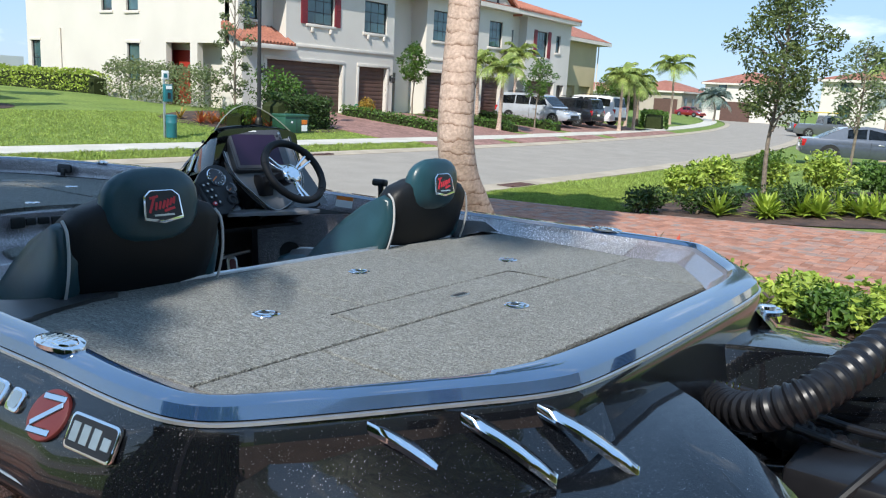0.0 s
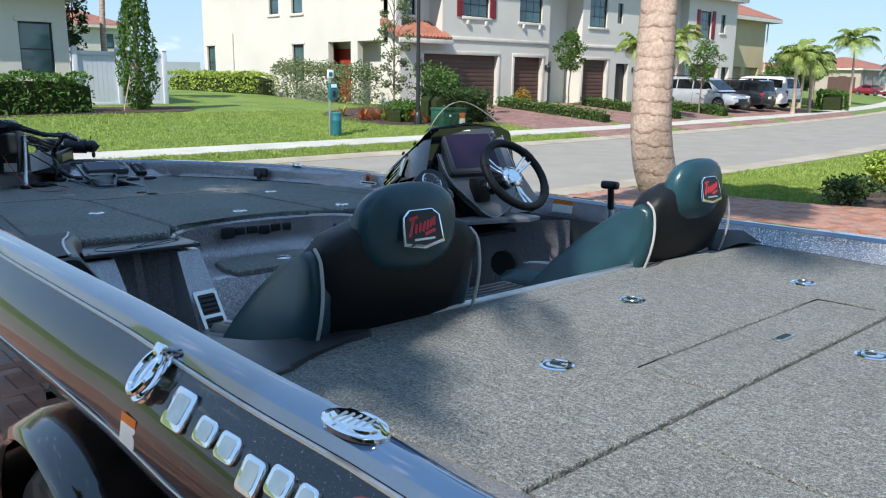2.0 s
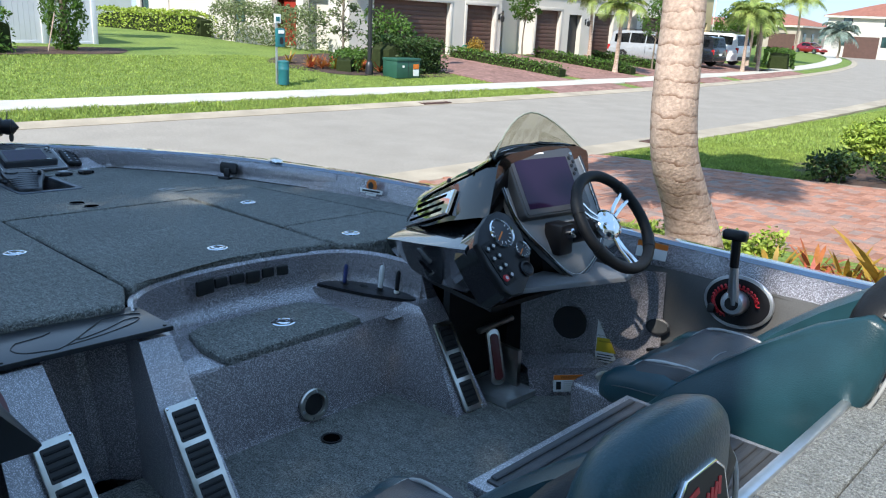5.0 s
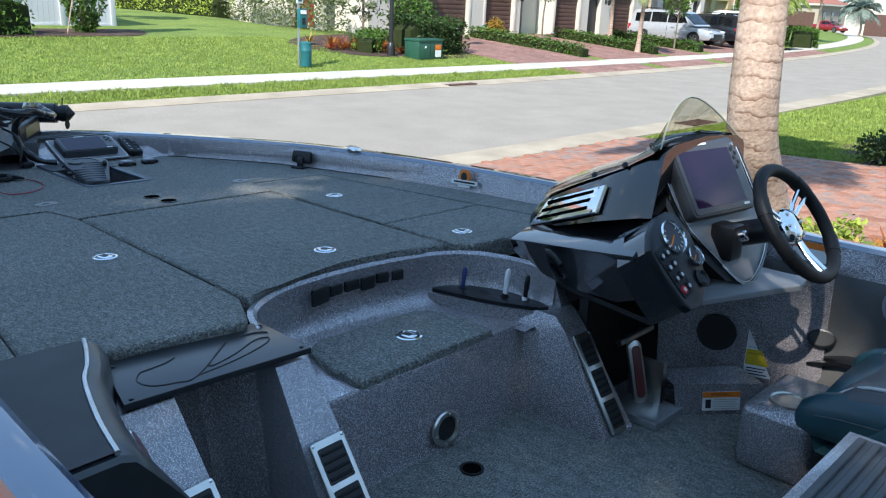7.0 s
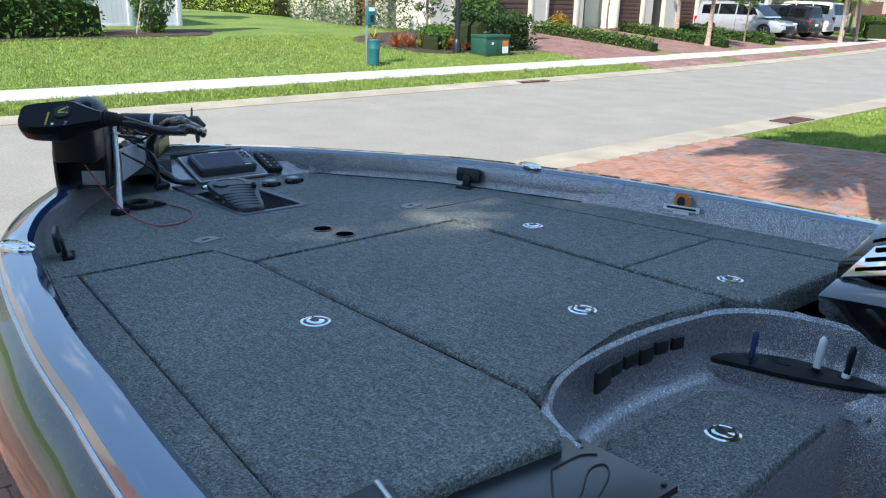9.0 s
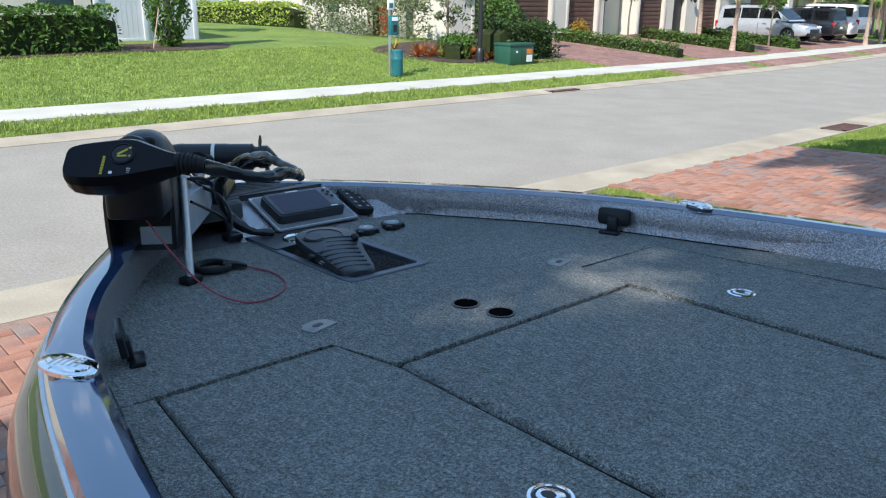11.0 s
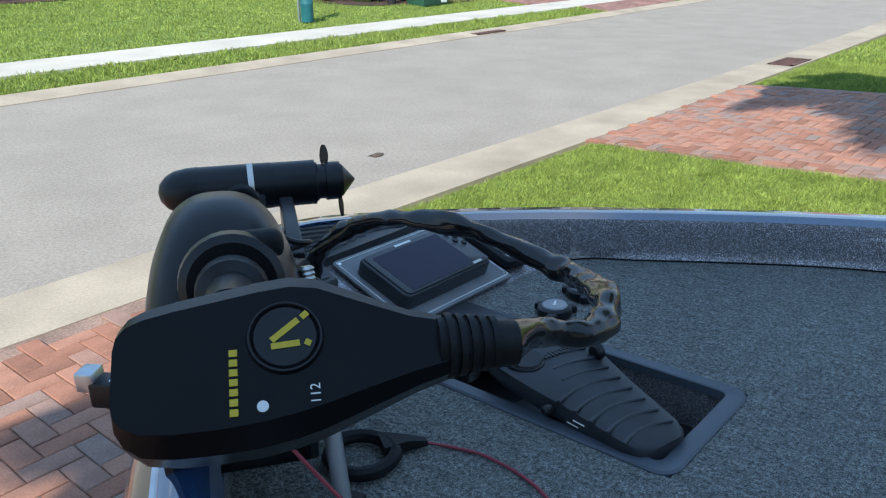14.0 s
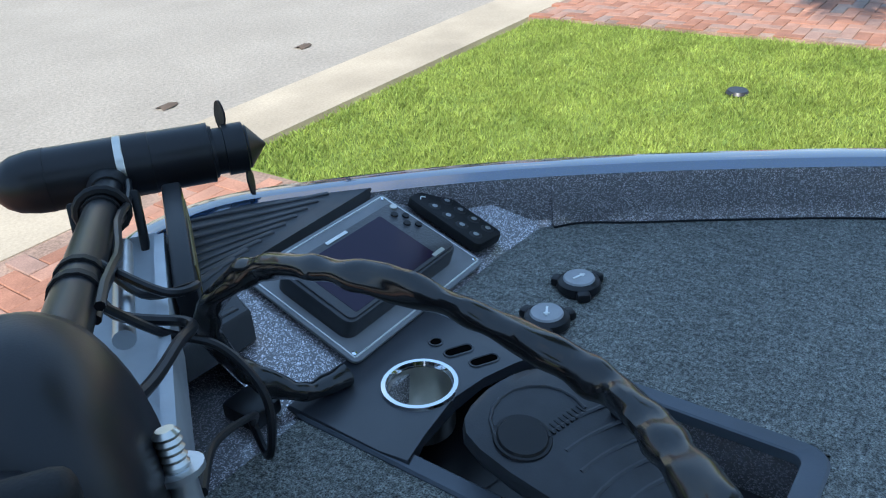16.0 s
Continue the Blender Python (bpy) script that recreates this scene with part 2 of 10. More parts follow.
def text_bm(words, size, m, depth=0.0):
    """Letters of the built-in font as a mesh in the plane of m."""
    cu = bpy.data.curves.new("letters", "FONT")
    cu.body, cu.size, cu.extrude, cu.align_x, cu.align_y = words, size, depth, "CENTER", "CENTER"
    tmp = bpy.data.objects.new("letters", cu)
    me = tmp.to_mesh()
    bm = bmesh.new()
    bm.from_mesh(me)
    tmp.to_mesh_clear()
    bpy.data.objects.remove(tmp)
    bmesh.ops.transform(bm, verts=bm.verts[:], matrix=m)
    return bm


def merge(*bms):
    out = bms[0]
    for b in bms[1:]:
        me = bpy.data.meshes.new("tmp")
        b.to_mesh(me)
        b.free()
        out.from_mesh(me)
        bpy.data.meshes.remove(me)
    return out


# ---- materials ----
def carpet(name, base, pile):
    """Marine carpet: fibre specks, tufts and a brushed nap, with a rough felt relief."""
    m = bpy.data.materials.new(name)
    m.use_nodes = True
    t = m.node_tree
    b = t.nodes["Principled BSDF"]
    b.inputs["Roughness"].default_value, b.inputs["Specular IOR Level"].default_value = 0.95, 0.12
    b.inputs["Sheen Weight"].default_value, b.inputs["Sheen Roughness"].default_value = 0.12, 0.6
    co = t.nodes.new("ShaderNodeTexCoord")
    value, height = None, None
    for scale, low, high, lift, squash in ((430, 0.20, 1.90, 0.5, 1.0), (150, 0.42, 1.58, 1.0, 1.0), (60, 0.74, 1.26, 1.3, 0.5), (2.2, 0.90, 1.10, 0.0, 1.0)):
        mp = t.nodes.new("ShaderNodeMapping")
        mp.inputs["Scale"].default_value = (1.0, squash, 1.0)
        n = t.nodes.new("ShaderNodeTexNoise")
        n.inputs["Scale"].default_value, n.inputs["Detail"].default_value = scale, 2.0
        t.links.new(co.outputs["Object"], mp.inputs["Vector"])
        t.links.new(mp.outputs["Vector"], n.inputs["Vector"])
        r = t.nodes.new("ShaderNodeMapRange")
        r.inputs["From Min"].default_value, r.inputs["From Max"].default_value = 0.30, 0.70
        r.inputs["To Min"].default_value, r.inputs["To Max"].default_value = low, high
        t.links.new(n.outputs["Fac"], r.inputs["Value"])
        if value is None:
            value = r.outputs["Result"]
        else:
            x = t.nodes.new("ShaderNodeMath")
            x.operation = "MULTIPLY"
            t.links.new(value, x.inputs[0])
            t.links.new(r.outputs["Result"], x.inputs[1])
            value = x.outputs[0]
        if lift:
            g = t.nodes.new("ShaderNodeMath")
            g.operation = "MULTIPLY_ADD"
            g.inputs[1].default_value = lift
            t.links.new(n.outputs["Fac"], g.inputs[0])
            if height:
                t.links.new(height, g.inputs[2])
            height = g.outputs[0]
    mul = t.nodes.new("ShaderNodeMix")
    mul.data_type, mul.blend_type = "RGBA", "MULTIPLY"
    mul.inputs[0].default_value, mul.inputs[6].default_value = 1.0, (*base, 1)
    t.links.new(value, mul.inputs[7])
    t.links.new(mul.outputs[2], b.inputs["Base Color"])
    bu = t.nodes.new("ShaderNodeBump")
    bu.inputs["Strength"].default_value, bu.inputs["Distance"].default_value = 1.0, pile
    t.links.new(height, bu.inputs["Height"])
    t.links.new(bu.outputs["Normal"], b.inputs["Normal"])
    return m


M_CARPET = carpet("carpet", (0.164, 0.168, 0.154), 0.008)
# flat near-black for shallow plates; the shade of a hole is painted on
M_HOLE = mat("dark hollow", (0.003, 0.003, 0.003), 1.0, spec=0.0)
M_GROOVE = mat("carpet seam", (0.02, 0.02, 0.022), 0.95, spec=0.1)
M_HULL = flake("black flake gelcoat", (0.003, 0.004, 0.006), (0.40, 0.40, 0.43), 0.012, 900, 0.30, 0.9)
M_HULL.node_tree.nodes["Principled BSDF"].inputs["Specular IOR Level"].default_value = 0.12
M_HULL.node_tree.nodes["Principled BSDF"].inputs["Coat IOR"].default_value = 1.62
# black gelcoat; the blue of the reflected sky is put into its base colour
M_GUNWALE = mat("polished black gelcoat with sky blue base", (0.018, 0.048, 0.115), 0.10, var=0.1, coat=1.0)
M_GUNWALE.node_tree.nodes["Principled BSDF"].inputs["Coat IOR"].default_value = 2.3
M_LINER = flake("graphite flake gelcoat", (0.140, 0.127, 0.134), (0.86, 0.82, 0.86), 0.38, 640, 0.36, 1.0)
M_SILVER_FLAKE = flake("silver flake gelcoat", (0.2, 0.2, 0.215), (0.9, 0.88, 0.9), 0.4, 260, 0.3, 0.6)
# paler copy of M_LINER: the sheen of tilted faces is in its colour
M_POST = flake("lit graphite flake gelcoat", (0.24, 0.235, 0.25), (0.80, 0.78, 0.82), 0.36, 680, 0.36, 0.7)
M_BLACK_GLOSS = mat("gloss black gelcoat", (0.006, 0.006, 0.007), 0.12, var=0.05, coat=1.0)
M_BLACK = mat("black plastic", (0.010, 0.010, 0.012), 0.34, var=0.1, scale=20, bump=0.12, bump_scale=600, spec=0.35)
M_RIBBED = mat("ribbed grey-black rubber", (0.050, 0.052, 0.057), 0.5, var=0.12, scale=20, bump=0.3, bump_scale=400)
M_HOUSING = mat("dark grey instrument plastic", (0.040, 0.042, 0.047), 0.38, var=0.1, scale=20, bump=0.15, bump_scale=500)
M_SATIN = mat("satin black panel", (0.014, 0.016, 0.020), 0.30, var=0.08, scale=12, bump=0.06, bump_scale=600, spec=0.75)
M_POD = mat("charcoal moulded plastic", (0.034, 0.037, 0.040), 0.40, var=0.1, scale=14, bump=0.15, bump_scale=500, spec=0.6)
M_PAD = mat("dark textured pad", (0.022, 0.024, 0.026), 0.6, var=0.12, scale=18, bump=0.3, bump_scale=450)
M_SIDE = mat("charcoal side lining", (0.075, 0.073, 0.071), 0.5, var=0.1, scale=5, fine=0.12, fine_scale=250, bump=0.35, bump_scale=420)
M_BLACK_SOFT = mat("matt black rubber", (0.010, 0.010, 0.011), 0.55, var=0.15, scale=25, bump=0.3, bump_scale=400, spec=0.25)
M_CHROME = mat("chrome", (0.85, 0.86, 0.88), 0.07, 1.0, var=0.03)
M_STEEL = mat("brushed steel", (0.62, 0.6, 0.55), 0.28, 1.0, var=0.06, scale=30)
M_DULL = mat("dull worn steel", (0.26, 0.26, 0.25), 0.42, 0.9, var=0.1, scale=30)
M_ALU = mat("satin aluminium", (0.6, 0.62, 0.64), 0.35, 0.9, var=0.05, scale=30)
M_TEAL = mat("dark green vinyl", (0.016, 0.055, 0.070), 0.30, var=0.15, scale=6, fine=0.08, fine_scale=300, bump=0.35, bump_scale=260, spec=0.45)
M_VINYL = mat("black vinyl", (0.008, 0.0085, 0.0095), 0.48, var=0.12, scale=6, bump=0.4, bump_scale=260, spec=0.28)
M_GREY_VINYL = mat("charcoal vinyl", (0.055, 0.054, 0.058), 0.34, var=0.1, scale=6, bump=0.4, bump_scale=260)
M_PIPING = mat("white piping", (0.42, 0.42, 0.41), 0.5)
M_SCREEN = mat("dark display glass", (0.020, 0.010, 0.030), 0.08, var=0.05, coat=0.0, spec=0.3)
M_WHITE = mat("white sticker", (0.78, 0.78, 0.76), 0.4, var=0.04)
M_ORANGE = mat("orange print", (0.75, 0.19, 0.02), 0.45)
M_YELLOW = mat("yellow print", (0.62, 0.45, 0.02), 0.45)
M_RED = mat("red print", (0.55, 0.02, 0.03), 0.4)
# black for print, and for the painted shade in recesses and openings
M_INK_SHADE = mat("black ink and shade fill", (0.01, 0.01, 0.01), 0.5)
M_SMOKE = glass("smoked acrylic", (0.70, 0.69, 0.60))
M_MAROON = mat("dark pedal red", (0.11, 0.02, 0.02), 0.4)
M_DRIP = mat("textured grey panel", (0.20, 0.202, 0.21), 0.45, var=0.08, scale=12, bump=0.5, bump_scale=500)

# ---- ground ----
def far_bend(x):
    """The street bends away beyond the cars."""
    return 0.0 if x < 14 else 0.0021 * (x - 14) ** 2


def lie(x, y):
    """Height of the land across a straight street: the driveway falls to it, the far lawns rise to the houses."""
    if y < 6.0:
        return -0.095 + 0.06 * (6.0 - max(y, -6.0))
    if y < 9.28:
        return -0.21 + 0.035 * (9.28 - y)
    if y < 16.6:
        return -0.225
    if y < 18.1:
        return -0.20 + 0.17 * (y - 16.6) / 1.5
    if y < 19.75:
        return -0.03
    side = min(1.0, max(0.0, (y - 27.0) / 10.0)) * min(1.0, max(0.0, (20.3 - x) / 2.0)) * 0.35
    return -0.03 + 0.56 * min(1.0, (y - 19.75) / 7.2) + side


def ground_z(x, y):
    """Height of the land at a place."""
    return lie(x, y if y < 9.3 else max(9.3, y - far_bend(min(x, 150))))


M_GRASS = mat("lawn", (0.175, 0.235, 0.055), 0.9, tint=(0.115, 0.17, 0.04), scale=0.7, fine=0.4, fine_scale=14, bump=0.8, bump_scale=40, spec=0.15)
M_BLADE = mat("grass blade", (0.16, 0.30, 0.035), 0.7, tint=(0.10, 0.20, 0.025), scale=1.1, fine=0.3, fine_scale=25, spec=0.2)
M_ASPHALT = mat("sun-bleached asphalt", (0.292, 0.262, 0.222), 0.92, var=0.05, scale=1.2, fine=0.16, fine_scale=35, bump=0.6, bump_scale=60, spec=0.25)
M_CONCRETE = mat("pale concrete", (0.385, 0.325, 0.245), 0.9, var=0.12, scale=1.3, fine=0.10, fine_scale=50, bump=0.3, bump_scale=90, spec=0.3)
M_WALK = mat("white concrete walk", (0.50, 0.47, 0.405), 0.9, var=0.08, scale=0.9, fine=0.08, fine_scale=50, bump=0.3, bump_scale=90, spec=0.3)
M_PAVER_JOINT = mat("sandy joints", (0.30, 0.20, 0.15), 0.95, var=0.2, scale=3, fine=0.3, fine_scale=60, bump=0.4, bump_scale=150)
M_MULCH = mat("brown mulch", (0.07, 0.04, 0.028), 0.95, var=0.3, scale=3, fine=0.6, fine_scale=45, bump=1.0, bump_scale=60)


def sheet(name, x0, x1, y0, y1, lift, material, label, category, nx=1, ny=24, bend=False, kind="structure", thick=0.06):
    """A strip of paving that follows the land, with a skirt at its edges."""
    bm = bmesh.new()
    xs = [x0 + (x1 - x0) * i / nx for i in range(nx + 1)]
    ys = [y0 + (y1 - y0) * j / ny for j in range(ny + 1)]
    g = [[bm.verts.new((x, y + (far_bend(x) if bend else 0), (lie(x, y) if bend else ground_z(x, y)) + lift)) for y in ys] for x in xs]
    for i in range(nx):
        for j in range(ny):
            bm.faces.new((g[i][j], g[i + 1][j], g[i + 1][j + 1], g[i][j + 1]))
    rim = [e for e in bm.edges if e.is_boundary]
    low = bmesh.ops.extrude_edge_only(bm, edges=rim)["geom"]
    bmesh.ops.translate(bm, verts=[v for v in low if isinstance(v, bmesh.types.BMVert)], vec=(0, 0, -thick))
    return single(name, bm, material, label, category, kind, smooth=20)


def land():
    bm = bmesh.new()
    xs = [-900, -300, -120, -60, -30] + [-20 + 2 * i for i in range(51)] + [84, 88, 92, 96, 100, 105, 110, 116, 122, 130, 140, 150, 200, 400, 900]
    ys = [-900, -300, -100, -40, -20, -10] + [-6 + i for i in range(15)] + [9.27, 9.35, 16.55, 16.65, 17.3, 18.1, 18.2, 19.7, 19.8, 21, 22, 23.5, 25, 27, 30, 36, 44, 60, 90, 140, 300, 900]
    ys = sorted(set(ys))
    grid = [[bm.verts.new((x, y + (far_bend(min(x, 150)) if y > 9.3 else 0), lie(x, y) - 0.03 - (0.03 if 9.3 <= y < 16.6 else 0))) for y in ys] for x in xs]
    for i in range(len(xs) - 1):
        for j in range(len(ys) - 1):
            bm.faces.new((grid[i][j], grid[i + 1][j], grid[i + 1][j + 1], grid[i][j + 1]))
    single("ground", bm, M_GRASS, "green lawn grass over gently falling land", "lawn", "structure", smooth=30)


land()
ROAD = sheet("road", -90, 150, 10.05, 16.60, 0.0, M_ASPHALT, "sun-bleached pale grey asphalt street", "road", nx=120, ny=6, bend=True)
sheet("gutter_near", -90, 150, 9.36, 10.05, 0.006, M_CONCRETE, "pale concrete gutter along the paved drive", "gutter", nx=120, ny=4, bend=True)
sheet("gutter_far", -90, 150, 16.60, 17.12, 0.012, M_CONCRETE, "pale concrete kerb along the far lawn", "kerb", nx=120, ny=4, bend=True)
sheet("pavement", -90, 150, 18.12, 19.74, 0.012, M_WALK, "white concrete footpath across the lawn", "footpath", nx=120, ny=3, bend=True)
sheet("driveway_1", -6.5, 2.25, -12, 9.36, 0.0, M_PAVER_JOINT, "red brick paver driveway under the boat trailer", "driveway", nx=4, ny=42)
sheet("driveway_2", 6.35, 11.0, -12, 9.36, 0.0, M_PAVER_JOINT, "neighbouring red brick paver driveway", "driveway", nx=4, ny=42)

# ---- the boat ----
deck_up = Vector((0.01486, 0.02918, 1)).normalized()
deck_ahead = Vector((0, 1, -0.02918)).normalized()
BOAT = Matrix((deck_ahead.cross(deck_up), deck_ahead, deck_up)).transposed().to_4x4()
BOAT.translation = (0, 0, 1.303)
HALF = [(0.0, 0.58), (0.54, 0.585), (0.66, 0.625), (0.80, 0.715), (1.06, 0.88), (1.165, 0.965), (1.195, 1.12), (1.21, 1.35), (1.235, 1.7), (1.25, 2.5), (1.265, 3.2), (1.26, 3.7), (1.235, 4.1), (1.185, 4.5), (1.09, 4.9),
        (0.99, 5.2), (0.91, 5.4), (0.79, 5.62), (0.60, 5.92), (0.44, 6.13), (0.25, 6.33), (0.12, 6.44), (0.0, 6.47)]
loop = HALF + [(-x, y) for x, y in HALF[-2:0:-1]]
for _ in range(3):
    loop = [q for a, b in zip(loop, loop[1:] + loop[:1]) for q in (((a[0] * 3 + b[0]) / 4, (a[1] * 3 + b[1]) / 4), ((a[0] + b[0] * 3) / 4, (a[1] + b[1] * 3) / 4))]
NL = len(loop)


def port_shift(y):
    """How far the port side lies nearer to the middle than the starboard side."""
    stops = ((-9.0, 0.0), (0.9, 0.0), (1.35, 0.04), (2.2, 0.085), (4.1, 0.09), (4.55, 0.065), (4.8, 0.04), (5.15, 0.0), (9.0, 0.0))
    for (y0, a), (y1, b) in zip(stops, stops[1:]):
        if y <= y1:
            return a + (b - a) * (y - y0) / (y1 - y0)


loop = [(x + port_shift(y) if x < 0 else x, y) for x, y in loop]


def rail_z(y):
    """Height of the gunwale over the deck."""
    return 0.07 + 0.04 * max(0.0, min(1.0, (y - 2.2) / 3.0))


def inward(i, d):
    """The loop's point i, moved inward by d."""
    a, b = Vector(loop[i - 1]), Vector(loop[(i + 1) % NL])
    w = (b - a).normalized()
    p = Vector(loop[i])
    return p.x - w.y * d, p.y + w.x * d


def rim_ring(profile):
    """Rows of a sweep round the boat: profile gives (inward, height below the rail) for a y."""
    rows = []
    for i in range(NL):
        row = []
        for d, z, s in profile(loop[i][1]):
            x, y = inward(i, d)
            row.append((x * s, 3.0 + (y - 3.0) * (s if y > 3 else 1 - (1 - s) * 0.2), z))
        rows.append(row)
    rows.append(rows[0])
    return rows


def sweep(profile):
    bm = loft(rim_ring(profile), closed=False, caps=False)
    bmesh.ops.remove_doubles(bm, verts=bm.verts[:], dist=1e-5)
    return bm


def lip(y):
    """Width of the gunwale's top, which is narrow round the stern corners."""
    stops = ((0.0, 0.10), (0.60, 0.10), (0.70, 0.062), (1.0, 0.056), (1.5, 0.082), (5.0, 0.090), (5.5, 0.082), (9.0, 0.082))
    for (y0, a), (y1, b) in zip(stops, stops[1:]):
        if y <= y1:
            return a + (b - a) * (y - y0) / (y1 - y0)


boat = thing("bass_boat", (0, 0, 0), "black metal-flake bass boat with grey carpeted decks on a trailer", "boat", base=BOAT)
foot = lambda y: (0.13 + 0.055 * min(1, max(0, (y - 0.95) / 0.15)) if y < 1.2 else 0.185) if y < 1.2 else (0.185 - 0.065 * min(1, (y - 1.2) / 0.8) - 0.035 * min(1, max(0, (y - 5.0) / 0.5)))
BULGE = ((0.0, -0.004), (0.04, -0.004), (0.05, 0.006), (0.07, 0.028), (0.10, 0.050), (0.14, 0.068), (0.18, 0.078), (0.22, 0.080), (0.25, 0.070), (0.275, 0.045), (0.29, -0.006), (0.34, -0.09))


def bulge(h, y):
    """How far the hull swells out past the gunwale's edge at h below the rail."""
    full = max(0.0, min(1.0, (y - 0.95) / 0.3))
    for (h0, a), (h1, b) in zip(BULGE, BULGE[1:]):
        if h <= h1:
            swell = a + (b - a) * (h - h0) / (h1 - h0)
            return swell * full + (1 - full) * min(swell, -0.004 + 0.15 * h)
    return BULGE[-1][1]


part("hull", sweep(lambda y: [(-bulge(h, y), rail_z(y) - h, 1) for h in (0.037, 0.045, 0.055, 0.07, 0.085, 0.10, 0.12, 0.14, 0.16, 0.18, 0.20, 0.22, 0.235, 0.25, 0.265, 0.275, 0.29, 0.34)] + [
                              (0.12, rail_z(y) - 0.46, 0.97),
                              (0.2, -0.60, 0.86), (0.3, -0.70, 0.62), (0.3, -0.78, 0.3), (0.3, -0.80, 0.02)]), M_HULL, boat, "black metal-flake outer hull")
part("gunwale", sweep(lambda y: [(lip(y), rail_z(y) - 0.012, 1), (lip(y) - 0.015, rail_z(y), 1), (0.03, rail_z(y) + 0.002, 1), (0.008, rail_z(y) - 0.008, 1), (0.0, rail_z(y) - 0.028, 1)]), M_GUNWALE, boat, "glossy black gunwale top")
part("rub_rail", sweep(lambda y: [(0.0, rail_z(y) - 0.030, 1), (-0.006, rail_z(y) - 0.031, 1), (-0.007, rail_z(y) - 0.036, 1), (0.0, rail_z(y) - 0.039, 1)]), M_ALU, boat, "silver rub rail")
part("inner_wall", sweep(lambda y: [(lip(y) - 0.002, rail_z(y) - 0.012, 1), (lip(y) + 0.004, rail_z(y) - 0.03, 1), (foot(y), -0.004, 1), (foot(y) + 0.004, -0.06, 1)]), M_LINER, boat, "graphite flake inner side")


flank_rows = []
for i in range(NL):
    if loop[i][0] > 0 and 1.2 < loop[i][1] < 2.04:
        y = loop[i][1]
        flank_rows.append([(*inward(i, lip(y) + 0.001), rail_z(y) - 0.013), (*inward(i, lip(y) + 0.007), rail_z(y) - 0.03), (*inward(i, foot(y) + 0.002), 0.001)])
part("flake_panel", loft(flank_rows, False, False), M_SILVER_FLAKE, boat, "coarse silver flake inner side")


def hull_x(y):
    """Half width of the hull's side at y."""
    pts = sorted([q for q in loop if q[0] > 0.5], key=lambda p: p[1])
    for a, b in zip(pts, pts[1:]):
        if a[1] <= y <= b[1]:
            return a[0] + (b[0] - a[0]) * (y - a[1]) / max(1e-6, b[1] - a[1])
    return 1.2


def inner_x(y):
    """Half width of the deck at y."""
    best = max((inward(i, foot(loop[i][1]) - 0.002) for i in range(NL)), key=lambda p: -abs(p[1] - y) + (0 if p[0] > 0 else -9))
    pts = sorted([inward(i, foot(loop[i][1]) - 0.002) for i in range(NL) if loop[i][0] > 0.0], key=lambda p: p[1])
    for a, b in zip(pts, pts[1:]):
        if a[1] <= y <= b[1]:
            return a[0] + (b[0] - a[0]) * (y - a[1]) / max(1e-6, b[1] - a[1])
    return best[0]


GAP = 0.003


def deck(name, poly, z0=-0.05, z1=0.0, bevel=0.006, label="", seg=2):
    return part(name, prism(poly, z0, z1, bevel, seg), M_CARPET, boat, label, 0)


def side_line(y0, y1, sx, n=8):
    ys = [y0 + (y1 - y0) * i / n for i in range(n + 1)]
    return [(sx * (inner_x(y) - (port_shift(y) if sx < 0 else 0.0)), y) for y in ys]


# front deck: dark bed, then pieces with seams between them
part("deck_bed", prism(side_line(3.72, 5.97, 1, 12) + [(0.14, 5.97), (0.14, 5.36), (-0.19, 5.36), (-0.19, 5.97)] + side_line(5.97, 3.72, -1, 12) + [(-0.46, 3.72), (-0.46, 3.92), (0.44, 3.92), (0.44, 3.80), (0.50, 3.74)], -0.09, -0.012), M_GROOVE, boat)
g = GAP
deck("center_lid", [(0.40 - g, 3.80), (0.40 - g, 4.86), (-0.40 + g, 4.86), (-0.40 + g, 3.74), (-0.3, 3.79), (-0.15, 3.83), (0.0, 3.842), (0.15, 3.832), (0.3, 3.80)][::1], -0.07, 0.0, 0.016, "carpeted centre storage lid", 3)
deck("port_lid", [(-0.41 - g, 3.76), (-0.41 - g, 4.84), (-0.44, 5.035), (-0.84, 5.035), (-0.97, 3.66), (-0.5, 3.60), (-0.47, 3.63)], -0.07, 0.0, 0.012, "carpeted rod locker lid", 3)
deck("starboard_lid", [(0.41 + g, 4.13 + g), (0.92, 4.13 + g), (0.80, 5.05), (0.42, 5.05), (0.41 + g, 4.88)], -0.07, 0.0, 0.006, "carpeted rod locker lid")
deck("cooler_lid", [(0.41 + g, 3.77), (0.45, 3.72), (0.99, 3.70), (0.93, 4.13 - g), (0.41 + g, 4.13 - g)], -0.07, 0.0, 0.012, "carpeted side lid")
front = 5.045
deck("bow_deck", side_line(front, 5.965, 1) + [(0.12, 5.965), (0.12, 5.372), (-0.17, 5.372), (-0.17, 5.965)] + side_line(5.965, front, -1) + [(-0.45 + g, front), (-0.405, 4.87), (0.405, 4.87), (0.43, 5.06)], -0.05, 0.0, 0.003, "carpeted bow deck")
deck("port_side_deck", side_line(front - g, 3.66, -1) + [(-0.975, 3.66), (-0.848, 5.035)], -0.05, 0.0, 0.003)
deck("starboard_side_deck", [(0.93, 4.13), (0.998, 3.70)] + side_line(3.70, 5.05 - g, 1) + [(0.806, 5.05 - g)], -0.05, 0.0, 0.003)
